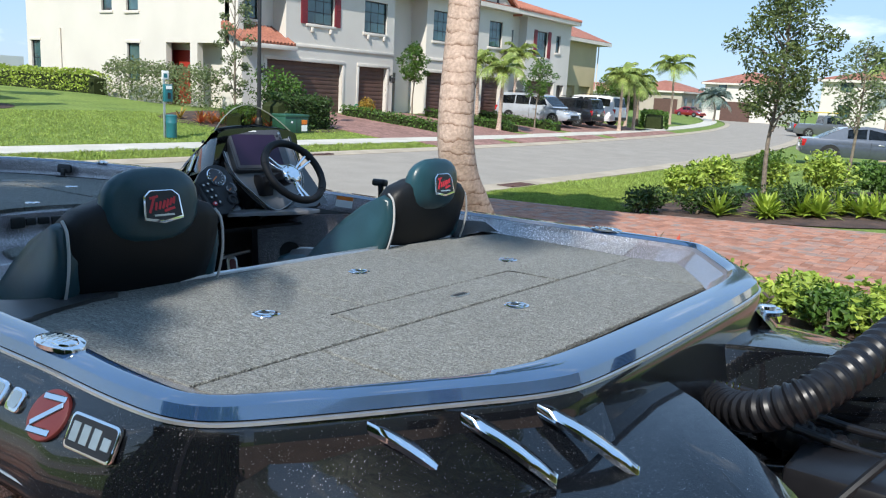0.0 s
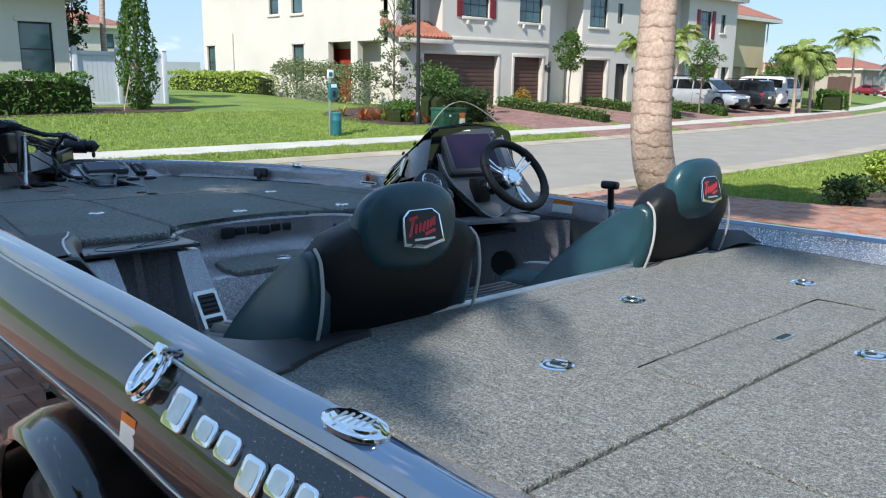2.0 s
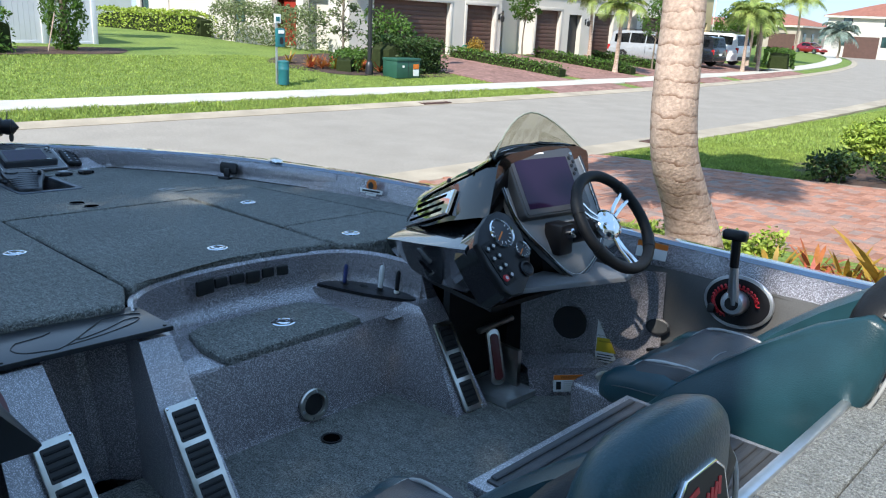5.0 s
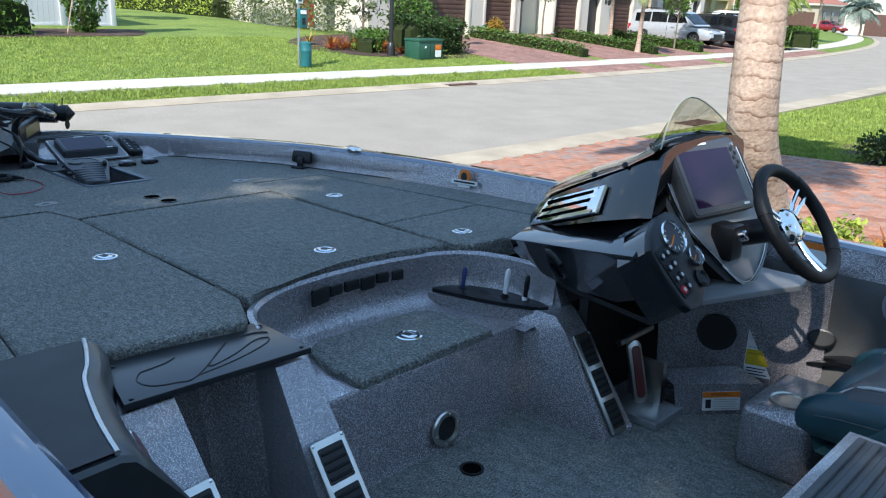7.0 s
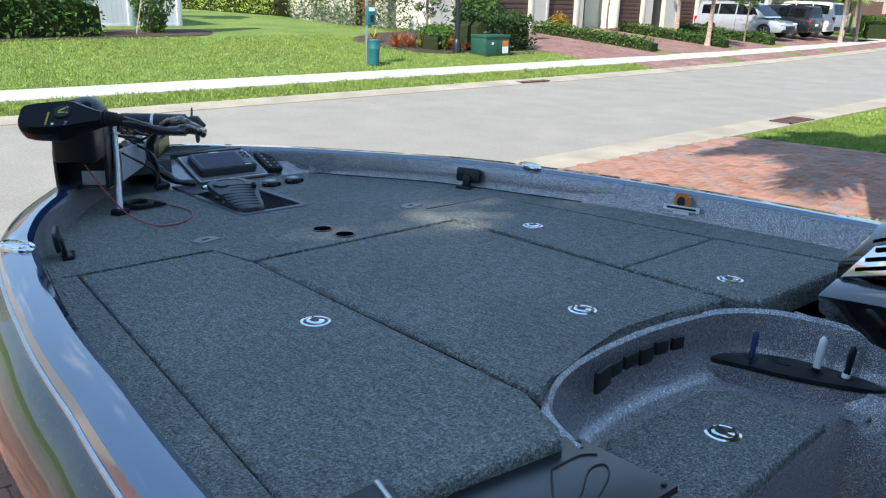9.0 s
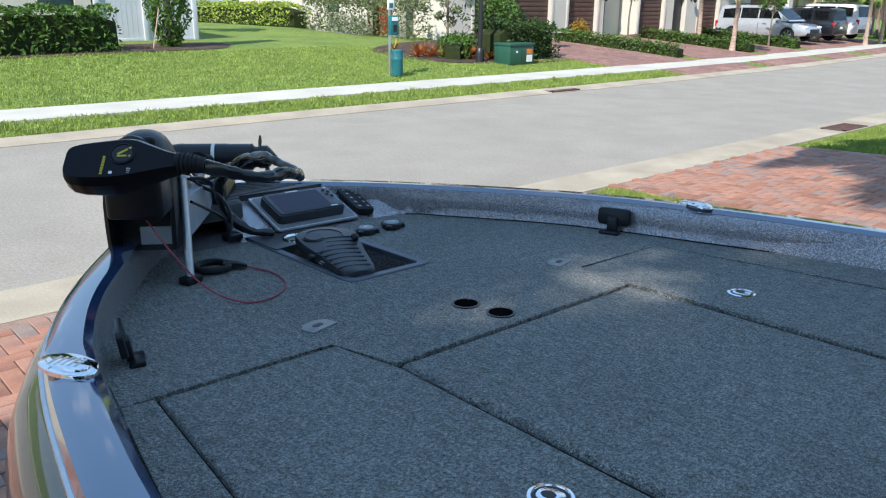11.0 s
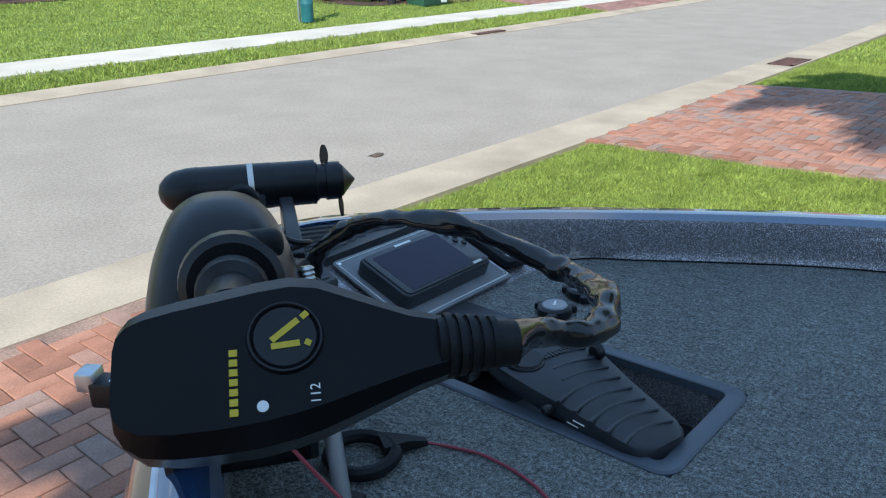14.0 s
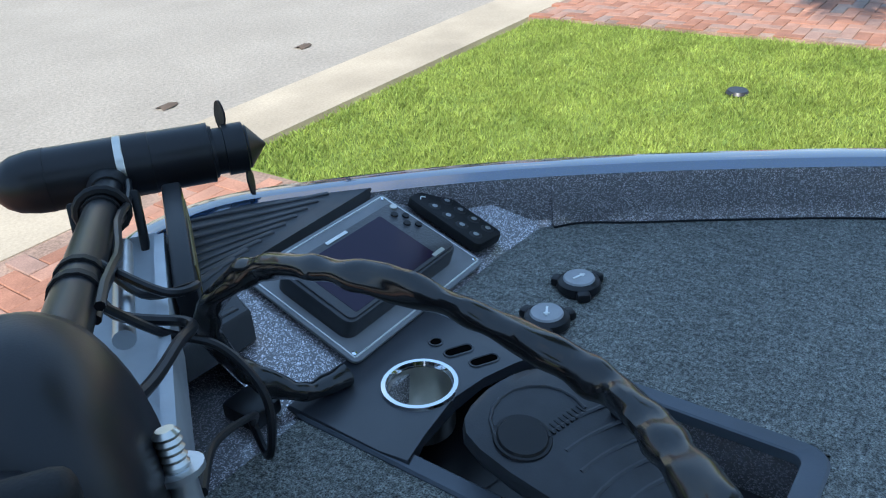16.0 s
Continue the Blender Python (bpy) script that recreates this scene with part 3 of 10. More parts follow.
# rear deck
stern = [inward(i, foot(loop[i][1]) - 0.002) for i in range(NL)]
part("rear_bed", prism([p for p in stern if p[1] < 1.98 and p[0] >= 0][::1] + [(inner_x(1.98), 1.98), (port_shift(1.98) - inner_x(1.98), 1.98)] + [p for p in stern if p[1] < 1.98 and p[0] < 0], -0.09, -0.012), M_GROOVE, boat)
aft = [p for p in stern if p[1] < 1.185]
deck("rear_center_lid", [(-0.66, 1.185 - g), (-0.69, 0.80), (0.69, 0.80), (0.66, 1.185 - g)], bevel=0.004, label="carpeted engine hatch lid")
deck("stern_corner_deck", [p for p in aft if p[0] > 0.69 + g] + [(inner_x(1.185 - g), 1.185 - g), (0.664 + g, 1.185 - g), (0.694 + g, 0.82)], bevel=0.003)
deck("stern_corner_deck", [(-0.694 - g, 0.82), (-0.664 - g, 1.185 - g), (port_shift(1.185) - inner_x(1.185 - g), 1.185 - g)] + [p for p in aft if p[0] < -0.69 - g], bevel=0.003)
deck("hinge_strip", [(-0.43, 1.19 + g), (0.41, 1.19 + g), (0.41, 1.385 - g), (-0.43, 1.385 - g)], bevel=0.004)
for sx in (-1, 1):
    xs = 0.42 if sx > 0 else 0.44
    deck("rear_side_lid", ([(sx * (xs + g), 1.19 + g), side_line(1.19, 1.25, sx, 1)[0][:1] + (1.19 + g,)] + side_line(1.25, 1.86, sx, 4) + [(sx * 0.30, 1.86), (sx * 0.30, 1.385 + g), (sx * (xs + g), 1.385 + g)])[::sx], bevel=0.004, label="carpeted rear storage lid")
deck("rear_middle_lid", [(-0.30 + g, 1.385 + g), (0.30 - g, 1.385 + g), (0.30 - g, 1.86), (-0.30 + g, 1.86)], bevel=0.004, label="carpeted rear storage lid")
deck("rear_front_strip", side_line(1.86 + g, 1.965, 1, 2) + side_line(1.965, 1.86 + g, -1, 2), bevel=0.006)
part("deck_edge_trim", box((-0.74, 1.962, -0.05), (0.93, 1.985, 0.008), 0.005), M_ALU, boat, "bright aluminium trim")
part("rear_bulkhead", box((-1.12, 1.93, -0.47), (1.12, 1.96, -0.05)), M_LINER, boat)
# cockpit: floor, sides, bench, posts
part("cockpit_floor", prism([(-1.0, 1.95), (1.0, 1.95), (1.02, 3.45), (-1.02, 3.45)], -0.50, -0.46), M_CARPET, boat, "dark carpeted cockpit floor")
for sx in (-1, 1):
    part("cockpit_side", loft([[(sx * (1.125 - k), y, -0.01), (sx * (1.10 - k), y, -0.06), (sx * (1.075 - k * 0.6), y, -0.22), (sx * 1.0, y, -0.47)] for k in [0.07 if sx < 0 else 0.0] for y in (1.9, 2.3, 2.7, 3.1, 3.5, 3.75)], False, False), M_SIDE if sx > 0 else M_LINER, boat)
ARC = spline([(-0.455, 3.58, 0), (-0.40, 3.70, 0), (-0.30, 3.775, 0), (-0.16, 3.815, 0), (0.05, 3.825, 0), (0.24, 3.805, 0), (0.36, 3.772, 0), (0.445, 3.70, 0), (0.485, 3.60, 0), (0.495, 3.50, 0), (0.495, 3.40, 0)], 4)
mid = Vector((0.0, 3.45, 0))
rows = []
for f, z in ((1.05, -0.024), (1.02, -0.020), (1.0, -0.03), (0.985, -0.10), (0.97, -0.135), (0.93, -0.165), (0.86, -0.185), (0.70, -0.19)):
    rows.append([((mid + (p - mid) * f).x, max(3.40 + (p.y - 3.40) * f, 3.40), z) for p in ARC])
part("bench_recess", loft(rows, False, False), M_LINER, boat, "graphite flake moulded recess")
part("bench_shelf", prism([(-0.455, 3.426), (0.40, 3.446), (0.41, 3.72), (0.3, 3.80), (-0.3, 3.80), (-0.44, 3.70)], -0.215, -0.188, 0.006), M_LINER, boat)
part("bench_front", loft([[(-0.46, 3.425, -0.186), (-0.46, 3.418, -0.196), (-0.46, 3.405, -0.44), (-0.46, 3.385, -0.47)], [(0.33, 3.445, -0.186), (0.33, 3.438, -0.196), (0.34, 3.425, -0.44), (0.34, 3.405, -0.47)], [(0.40, 3.445, -0.186), (0.40, 3.438, -0.196), (0.36, 3.42, -0.44), (0.36, 3.40, -0.47)]], False, False), M_LINER, boat, "graphite flake bench front")
part("bench_lid", prism([(-0.278, 3.425), (0.243, 3.440), (0.255, 3.55), (0.238, 3.66), (0.18, 3.715), (-0.19, 3.72), (-0.255, 3.68), (-0.285, 3.55)], -0.215, -0.166, 0.010, 3), M_CARPET, boat, "carpeted bench step lid")
# raised word on the recess wall, as plain bars
word_m = [(-0.135, 0.054, 0.072), (-0.068, 0.036, 0.050), (-0.004, 0.036, 0.056), (0.060, 0.044, 0.052), (0.119, 0.036, 0.046), (0.174, 0.036, 0.042)]
for i, (x, h, w) in enumerate(word_m):
    y = 3.806 - 0.55 * max(0.0, abs(x - 0.03) - 0.06) ** 1.5
    zc = -0.066 - (0.006 if i == 3 else 0.0)
    part("raised_bar", moved(box((-w / 2, -0.010, -h / 2), (w / 2, 0.004, h / 2), 0.006), Matrix.Translation((x, y, zc)) @ pose(0, 0, 0, 0, 0, -70 * (x - 0.03))), M_INK_SHADE, boat, "black raised mark on the wall" if i == 0 else "")
# right pillar, with its foot grille
part("pillar", loft([[(0.50, 3.415, -0.045), (0.53, 3.425, -0.045), (0.57, 3.68, -0.045), (0.505, 3.66, -0.045)], [(0.488, 3.37, -0.135), (0.54, 3.37, -0.135), (0.57, 3.67, -0.135), (0.492, 3.62, -0.135)], [(0.425, 3.345, -0.142), (0.53, 3.345, -0.142), (0.56, 3.66, -0.142), (0.42, 3.50, -0.142)], [(0.41, 3.29, -0.18), (0.52, 3.30, -0.18), (0.55, 3.65, -0.18), (0.395, 3.46, -0.18)],
                     [(0.384, 3.11, -0.465), (0.53, 3.10, -0.465), (0.56, 3.6, -0.465), (0.345, 3.42, -0.465)]]), M_LINER, boat, "graphite flake pillar under the console")


def grille(top, foot, width, n, facing_way):
    """A steel ladder frame with dark ribbed openings."""
    top, foot = Vector(top), Vector(foot)
    m = facing((top + foot) / 2, facing_way, top - foot)
    h = (top - foot).length
    frame = part("grille_frame", plate(rounded(width, h, 0.008), m, 0.006, 0.002), M_STEEL, boat, "brushed steel vent frame")
    step = (h - 0.02) / n
    for i in range(n):
        y = -h / 2 + 0.01 + step * (i + 0.5)
        part("grille_opening", plate(rounded(width - 0.026, step - 0.014, 0.004, 2), m @ pose(0, y, 0.0045), 0.003), M_INK_SHADE, frame)
        for k in range(4):
            yy = y - (step - 0.02) / 2 + (step - 0.02) * (k + 0.5) / 4
            part("grille_rib", moved(box((-width / 2 + 0.017, yy - 0.005, 0.006), (width / 2 - 0.017, yy + 0.003, 0.011), 0.002, 1), m), M_BLACK_SOFT, frame)
    for sx in (-1, 1):
        for y in (-h / 2 + 0.006, h / 2 - 0.006):
            part("screw", lathe([(0.004, 0), (0.004, 0.002), (0.002, 0.003)], 8, m @ pose(sx * (width / 2 - 0.007), y, 0.005)), M_CHROME, frame)


grille((0.468, 3.278, -0.19), (0.462, 3.105, -0.455), 0.085, 3, (0.0, -1, 0.66))
# port posts and the plate over them
part("post", loft([[(-0.53, 3.42, -0.05), (-0.44, 3.42, -0.05), (-0.43, 3.6, -0.05), (-0.52, 3.6, -0.05)], [(-0.545, 3.14, -0.465), (-0.40, 3.15, -0.465), (-0.38, 3.45, -0.465), (-0.53, 3.45, -0.465)]]), M_POST, boat, "grey flake post beside the locker")
part("post", loft([[(-0.90, 3.43, -0.05), (-0.765, 3.435, -0.05), (-0.77, 3.6, -0.05), (-0.90, 3.6, -0.05)], [(-0.92, 3.14, -0.465), (-0.72, 3.15, -0.465), (-0.74, 3.5, -0.465), (-0.92, 3.5, -0.465)]]), M_POST, boat, "grey flake post beside the locker")
grille((-0.49, 3.278, -0.18), (-0.476, 3.135, -0.455), 0.095, 3, (0.0, -1, 0.66))
grille((-0.800, 3.318, -0.19), (-0.775, 3.145, -0.455), 0.095, 3, (0.0, -1, 0.66))
part("locker_back", loft([[(-0.84, 3.50, -0.05), (-0.84, 3.42, -0.47)], [(-0.64, 3.60, -0.05), (-0.62, 3.53, -0.47)], [(-0.61, 3.60, -0.05), (-0.59, 3.52, -0.47)], [(-0.50, 3.50, -0.05), (-0.50, 3.42, -0.47)]], False, False), M_LINER, boat, "dark locker niche")
vp = part("cover_plate", prism([(-0.875, 3.418), (-0.438, 3.410), (-0.44, 3.63), (-0.83, 3.63)], -0.036, -0.022, 0.003), M_SATIN, boat, "flat black cover plate")
for pts in ([(-0.790, 3.535), (-0.812, 3.500), (-0.800, 3.460), (-0.755, 3.440), (-0.705, 3.443), (-0.560, 3.572)], [(-0.705, 3.443), (-0.600, 3.462), (-0.505, 3.497), (-0.480, 3.525), (-0.515, 3.530), (-0.590, 3.490), (-0.665, 3.470), (-0.575, 3.560)], [(-0.790, 3.535), (-0.730, 3.545), (-0.700, 3.560)], [(-0.560, 3.572), (-0.490, 3.570), (-0.463, 3.552)]):
    part("engraved_line", tube(spline([(x, y, -0.0215) for x, y in pts], 4), 0.0018, 5), M_INK_SHADE, vp)
for x, y in ((-0.855, 3.430), (-0.455, 3.425), (-0.455, 3.60), (-0.82, 3.60)):
    part("screw", lathe([(0.005, -0.022), (0.005, -0.0195), (0.002, -0.019)], 10, Matrix.Translation((x, y, 0))), M_BLACK, vp)
# port side pod with a padded top
pod = []
for y, xp, zt, d in ((3.675, -0.845, 0.016, 0.0), (3.60, -0.866, 0.026, 0.0), (3.52, -0.895, 0.031, 0.0), (3.445, -0.929, 0.033, 0.0), (3.36, -0.952, 0.033, -0.005), (3.29, -0.968, 0.032, -0.015), (3.22, -0.981, 0.031, -0.03), (3.155, -0.990, 0.030, -0.05), (3.146, -0.994, 0.022, -0.052)):
    pod.append([(-1.085, y, zt - 0.004), (xp, y, zt), (xp + 0.022, y + d * 0.1, zt - 0.005), (xp + 0.040, y + d * 0.3 + 0.004, zt - 0.026), (xp + 0.072 - d, y + 0.03 + d * 0.4, -0.115), (xp + 0.064 - d, y + 0.04 + d * 0.4, -0.130), (xp - 0.03, y + 0.05, -0.145), (-1.075, y + 0.05, -0.15)])
part("side_pod", loft(pod), M_POD, boat, "charcoal plastic side pod", 40)
pad_in = spline([(-0.851, 3.668, 0), (-0.872, 3.60, 0), (-0.901, 3.52, 0), (-0.935, 3.445, 0), (-0.974, 3.29, 0), (-0.996, 3.158, 0)], 5)
part("pod_pad", loft([[(-1.082, p.y, 0.026 + 0.008 * min(1, (3.668 - p.y) / 0.1)), (p.x - 0.004, p.y, 0.029 + 0.008 * min(1, (3.668 - p.y) / 0.1)), (p.x, p.y, 0.020)] for p in pad_in], False, False), M_PAD, boat, "dark textured pad on the pod")
part("pod_edge", tube([(p.x + 0.002, p.y, 0.028 + 0.007 * min(1, (3.668 - p.y) / 0.1)) for p in pad_in], 0.005, 8), M_ALU, boat, "pale piping round the pad")
badge_n = (0.86, -0.22, 0.52)
part("pod_badge", plate(oval(0.024, 0.060, 24), facing((-0.906, 3.285, -0.052), badge_n, (0.12, 1, 0.22)), 0.006, 0.002), M_CHROME, boat, "oval chrome badge")
part("pod_badge_face", plate(oval(0.018, 0.050, 24), facing((-0.9018, 3.284, -0.0494), badge_n, (0.12, 1, 0.22)), 0.002), M_MAROON, boat)
part("screw", lathe([(0.007, 0.0), (0.007, 0.003), (0.003, 0.004)], 10, along((0, -1, 0.2), (-0.985, 3.14, -0.06))), M_BLACK, boat)
# speaker, drain and bench fittings
port_m = facing((0.02, 3.408, -0.40), (-0.05, -1, 0.12))
sp = part("speaker_ring", ring_of([(0.034, 0.0), (0.052, 0.0), (0.054, 0.008), (0.050, 0.012), (0.038, 0.012), (0.035, 0.004)], 24, port_m), M_STEEL, boat, "round steel drink port")
part("speaker_flap", lathe([(0.0, 0.004), (0.036, 0.003), (0.036, 0.001)], 20, port_m), M_INK_SHADE, sp)
for k in range(6):
    a = math.pi / 3 * k + 0.3
    part("screw", lathe([(0.004, 0.011), (0.004, 0.0135), (0.002, 0.014)], 8, port_m @ pose(0.044 * math.cos(a), 0.044 * math.sin(a), 0)), M_CHROME, sp)
part("floor_drain", ring_of([(0.026, -0.459), (0.034, -0.459), (0.034, -0.455), (0.027, -0.4555), (0.026, -0.459)], 20, Matrix.Translation((-0.01, 3.275, 0))), M_BLACK, boat)
part("floor_drain_hole", lathe([(0.0, -0.4575), (0.027, -0.4575), (0.027, -0.459)], 20, Matrix.Translation((-0.01, 3.275, 0))), M_HOLE, boat)
# tool holder ledge
TH = Matrix.Translation((0, 0, -0.145))
TRAY = [(p.x, p.y) for p in spline([(0.440, 3.398, 0), (0.402, 3.46, 0), (0.354, 3.572, 0), (0.320, 3.70, 0), (0.306, 3.762, 0), (0.335, 3.766, 0), (0.40, 3.720, 0), (0.452, 3.65, 0), (0.474, 3.53, 0), (0.466, 3.41, 0)], 3, True)][::-1]
part("tool_ledge", plate([(0.40 + (x - 0.40) * 1.16, 3.58 + (y - 3.58) * 1.06) for x, y in TRAY], TH @ pose(0, 0, -0.06), 0.059, 0.006), M_LINER, boat)
th = part("tool_holder", plate(TRAY, TH, 0.012, 0.004), M_BLACK, boat, "black tool holder tray")
for x, y in ((0.380, 3.695), (0.414, 3.625), (0.425, 3.549), (0.447, 3.485)):
    part("tool_hole", plate(oval(0.013, 0.02, 14), TH @ pose(x, y, 0.0115), 0.0012), M_INK_SHADE, th)


def tool(name, at, h, r, material, label, top=None):
    ob = thing(name, at, label, "tool", base=BOAT)
    a = Vector(at)
    part("grip", lathe([(r * 0.6, 0), (r, h * 0.1), (r * 0.8, h * 0.3), (r, h * 0.6), (r * 0.9, h * 0.92), (r * 0.4, h)], 10, Matrix.Translation(a) @ pose(0, 0, 0, 4, 3, 0)), material, ob)
    part("shank", lathe([(r * 0.35, -0.06), (r * 0.35, 0.0)], 8, Matrix.Translation(a)), M_STEEL, ob)
    if top:
        part("collar", lathe([(r * 1.05, 0), (r * 1.1, 0.01), (r * 0.9, 0.014)], 10, Matrix.Translation(a)), top, ob)


M_BLUE_GRIP = mat("blue rubber grip", (0.03, 0.045, 0.17), 0.5)
tool("pliers", (0.380, 3.695, -0.134), 0.075, 0.008, M_BLUE_GRIP, "blue handled pliers in the tool holder")
tool("line_cutter", (0.425, 3.549, -0.134), 0.095, 0.010, M_WHITE, "white and black line cutter in the tool holder", M_BLACK)
tool("hook_remover", (0.447, 3.485, -0.134), 0.085, 0.009, M_BLACK, "black handled tool in the tool holder", M_WHITE)


def latch(x, y, z=0.0, r=0.036, turn=0.0):
    """A round chrome pull latch set flush in a lid."""
    ob = thing("lid_latch", (x, y, z), "round chrome pull latch set in a carpeted lid", "latch", "round lid latches", base=BOAT)
    m = Matrix.Translation((x, y, z)) @ pose(0, 0, 0, 0, 0, turn)
    part("bezel", ring_of([(r * 0.80, 0.0015), (r * 0.84, 0.0045), (r, 0.003), (r * 1.02, -0.002)], 28, m), M_CHROME, ob)
    part("cup", lathe([(0.0, -0.001), (r * 0.8, 0.001), (r * 0.82, 0.002)], 28, m), M_BLACK, ob)
    pull = [(p[0], p[1]) for p in oval(r * 0.50, r * 0.62, 20, 2.6)]
    part("handle", moved(prism(pull, 0.0015, 0.005, 0.001), m), M_CHROME, ob, "chrome lift handle")
    part("handle_recess", moved(prism(oval(r * 0.26, r * 0.34, 14), 0.005, 0.0056), m @ pose(0, r * 0.1, 0)), M_INK_SHADE, ob)


for x, y in ((-0.555, 1.495), (0.003, 1.094), (0.58, 1.494), (0.012, 1.708), (-0.53, 4.33), (0.026, 3.975), (0.547, 3.862), (0.56, 4.62)):
    latch(x, y, turn=20)
latch(0.022, 3.57, -0.168, 0.040, 10)
slot_at = (-0.01, 1.28)
part("pull_slot", prism([(slot_at[0] + p[0], slot_at[1] + p[1]) for p in rounded(0.075, 0.028, 0.013)], -0.004, 0.003, 0.001), M_STEEL, boat, "brass coloured pull slot")
part("pull_slot_hole", prism([(slot_at[0] + p[0], slot_at[1] + p[1]) for p in rounded(0.058, 0.016, 0.007)], 0.0, 0.0036), M_INK_SHADE, boat)
for x, y in ((-0.413, 5.155), (0.416, 5.127)):
    pl = part("seat_plate", moved(prism([(-0.042, -0.025), (0.042, -0.025), (0.042, 0.012), (0.02, 0.03), (-0.02, 0.03), (-0.042, 0.012)], 0.0, 0.003, 0.001), Matrix.Translation((x, y, 0)) @ pose(0, 0, 0, 0, 0, 15)), M_DULL, boat, "small steel latch plate")
    part("plate_slot", moved(prism(rounded(0.03, 0.016, 0.007), 0.0025, 0.0038), Matrix.Translation((x, y, 0)) @ pose(0, 0, 0, 0, 0, 15)), M_INK_SHADE, pl)
for x, y in ((-0.045, 5.04), (-0.025, 4.935)):
    part("deck_socket", ring_of([(0.030, -0.0), (0.036, 0.0), (0.037, 0.003), (0.031, 0.0035), (0.029, 0.0)], 20, Matrix.Translation((x, y, 0))), M_BLACK, boat, "round seat post socket")
    part("socket_hole", lathe([(0.0, 0.0026), (0.031, 0.0026), (0.031, -0.001)], 20, Matrix.Translation((x, y, 0))), M_HOLE, boat)


def deck_cleat(x, y, sx):
    """A black fold-down net or rod strap on the side wall."""
    ob = thing("fold_down_cleat", (x, y, 0.0), "black fold-down cleat on the inner side wall", "cleat", "black fold-down cleats", base=BOAT)
    m = facing((x, y, 0.055), (-sx, -0.32, 0.15))
    part("cleat_pad", plate(rounded(0.115, 0.06, 0.014), m, 0.014, 0.005), M_BLACK, ob)
    part("cleat_arm", moved(box((-0.02, -0.055, 0.008), (0.016, 0.0, 0.022), 0.005), m), M_BLACK, ob)
    part("cleat_foot", moved(box((-0.04, -0.062, 0.008), (0.03, -0.048, 0.042), 0.005), m), M_BLACK, ob)


deck_cleat(0.843, 5.245, 1)
deck_cleat(-0.838, 5.245, -1)


def pop_cleat(x, y, yaw):
    """An oval chrome pull-up cleat on the gunwale."""
    z = rail_z(y)
    ob = thing("pop_up_cleat", (x, y, z), "oval chrome pop-up cleat on the gunwale", "cleat", "oval chrome gunwale cleats", base=BOAT)
    m = Matrix.Translation((x, y, z)) @ pose(0, 0, 0, 0, 0, yaw)
    part("cleat_base", moved(prism(oval(0.036, 0.07, 28), 0.0, 0.008, 0.004), m), M_CHROME, ob)
    part("cleat_horn", moved(prism(oval(0.022, 0.052, 20, 2.4), 0.006, 0.013, 0.004), m), M_CHROME, ob)
    for k in range(-2, 3):
        part("cleat_groove", moved(box((-0.017, k * 0.013 - 0.002, 0.0125), (0.017, k * 0.013 + 0.002, 0.0137)), m @ pose(0, 0, 0, 0, 0, 18)), M_STEEL, ob)


pop_cleat(-1.135, 1.385, 0)
pop_cleat(1.165, 1.385, 0)
pop_cleat(-0.99, 5.03, 17)
pop_cleat(0.99, 5.03, -17)

# bow: dash panel, ribbed cap, pedal well
PANEL_UP = Vector((0, 0.235, 0.085))
pm = facing((0.112, 5.968, 0.010), (0, -0.085, 0.235), PANEL_UP)
part("bow_dash", loft([[(-0.19, 5.93, -0.02), (-0.17, 6.20, 0.07), (-0.12, 6.34, 0.09)], [(-0.075, 5.955, -0.005), (-0.075, 6.19, 0.082), (-0.05, 6.30, 0.10)], [(0.34, 5.955, -0.005), (0.37, 6.19, 0.082), (0.22, 6.32, 0.10)],
                       [(0.46, 5.94, -0.01), (0.44, 6.06, 0.075), (0.36, 6.20, 0.10)], [(0.55, 5.86, -0.01), (0.56, 5.90, 0.08), (0.58, 5.93, 0.10)]], False, False), M_LINER, boat, "graphite flake bow dash")
part("bow_floor", prism(side_line(5.90, 6.2, 1, 6) + side_line(6.2, 5.90, -1, 6), -0.05, -0.004), M_LINER, boat, "graphite flake bow moulding")
dash = part("dash_panel", plate([(x, y + 0.115) for x, y in rounded(0.335, 0.235, 0.012)], pm, 0.005, 0.0015), M_DRIP, boat, "grey textured instrument panel with white edge line")
for a, b in (((-0.158, 0.006), (0.158, 0.006)), ((-0.158, 0.224), (0.158, 0.224)), ((-0.160, 0.006), (-0.160, 0.224)), ((0.160, 0.006), (0.160, 0.224))):
    part("panel_line", tube([pm @ Vector((*a, 0.0055)), pm @ Vector((*b, 0.0055))], 0.0015, 4), M_WHITE, dash)
for x in (-0.155, 0.155):
    for y in (0.012, 0.218):
        part("screw", lathe([(0.004, 0.005), (0.004, 0.007), (0.002, 0.0075)], 10, pm @ Matrix.Translation((x, y, 0))), M_CHROME, dash)
# ribbed black cap at the bow tip
cap = part("bow_cap", prism([(-0.36, 6.10), (-0.12, 6.09), (-0.085, 6.196), (0.29, 6.196), (0.245, 6.31), (0.11, 6.42), (0.0, 6.45), (-0.11, 6.42), (-0.245, 6.31), (-0.40, 6.13)], 0.05, 0.104, 0.006), M_RIBBED, boat, "black ribbed bow cap")
for k in range(13):
    u = k / 12
    a, b = Vector((-0.34 + 0.36 * u, 6.13 + 0.30 * u, 0.1045)), Vector((-0.130 + 0.375 * u, 6.105 + 0.10 * min(1, u * 6) + 0.05 * u, 0.1045))
    part("cap_rib", bar(a, b, 0.010, 0.006, 0.002), M_RIBBED, cap)

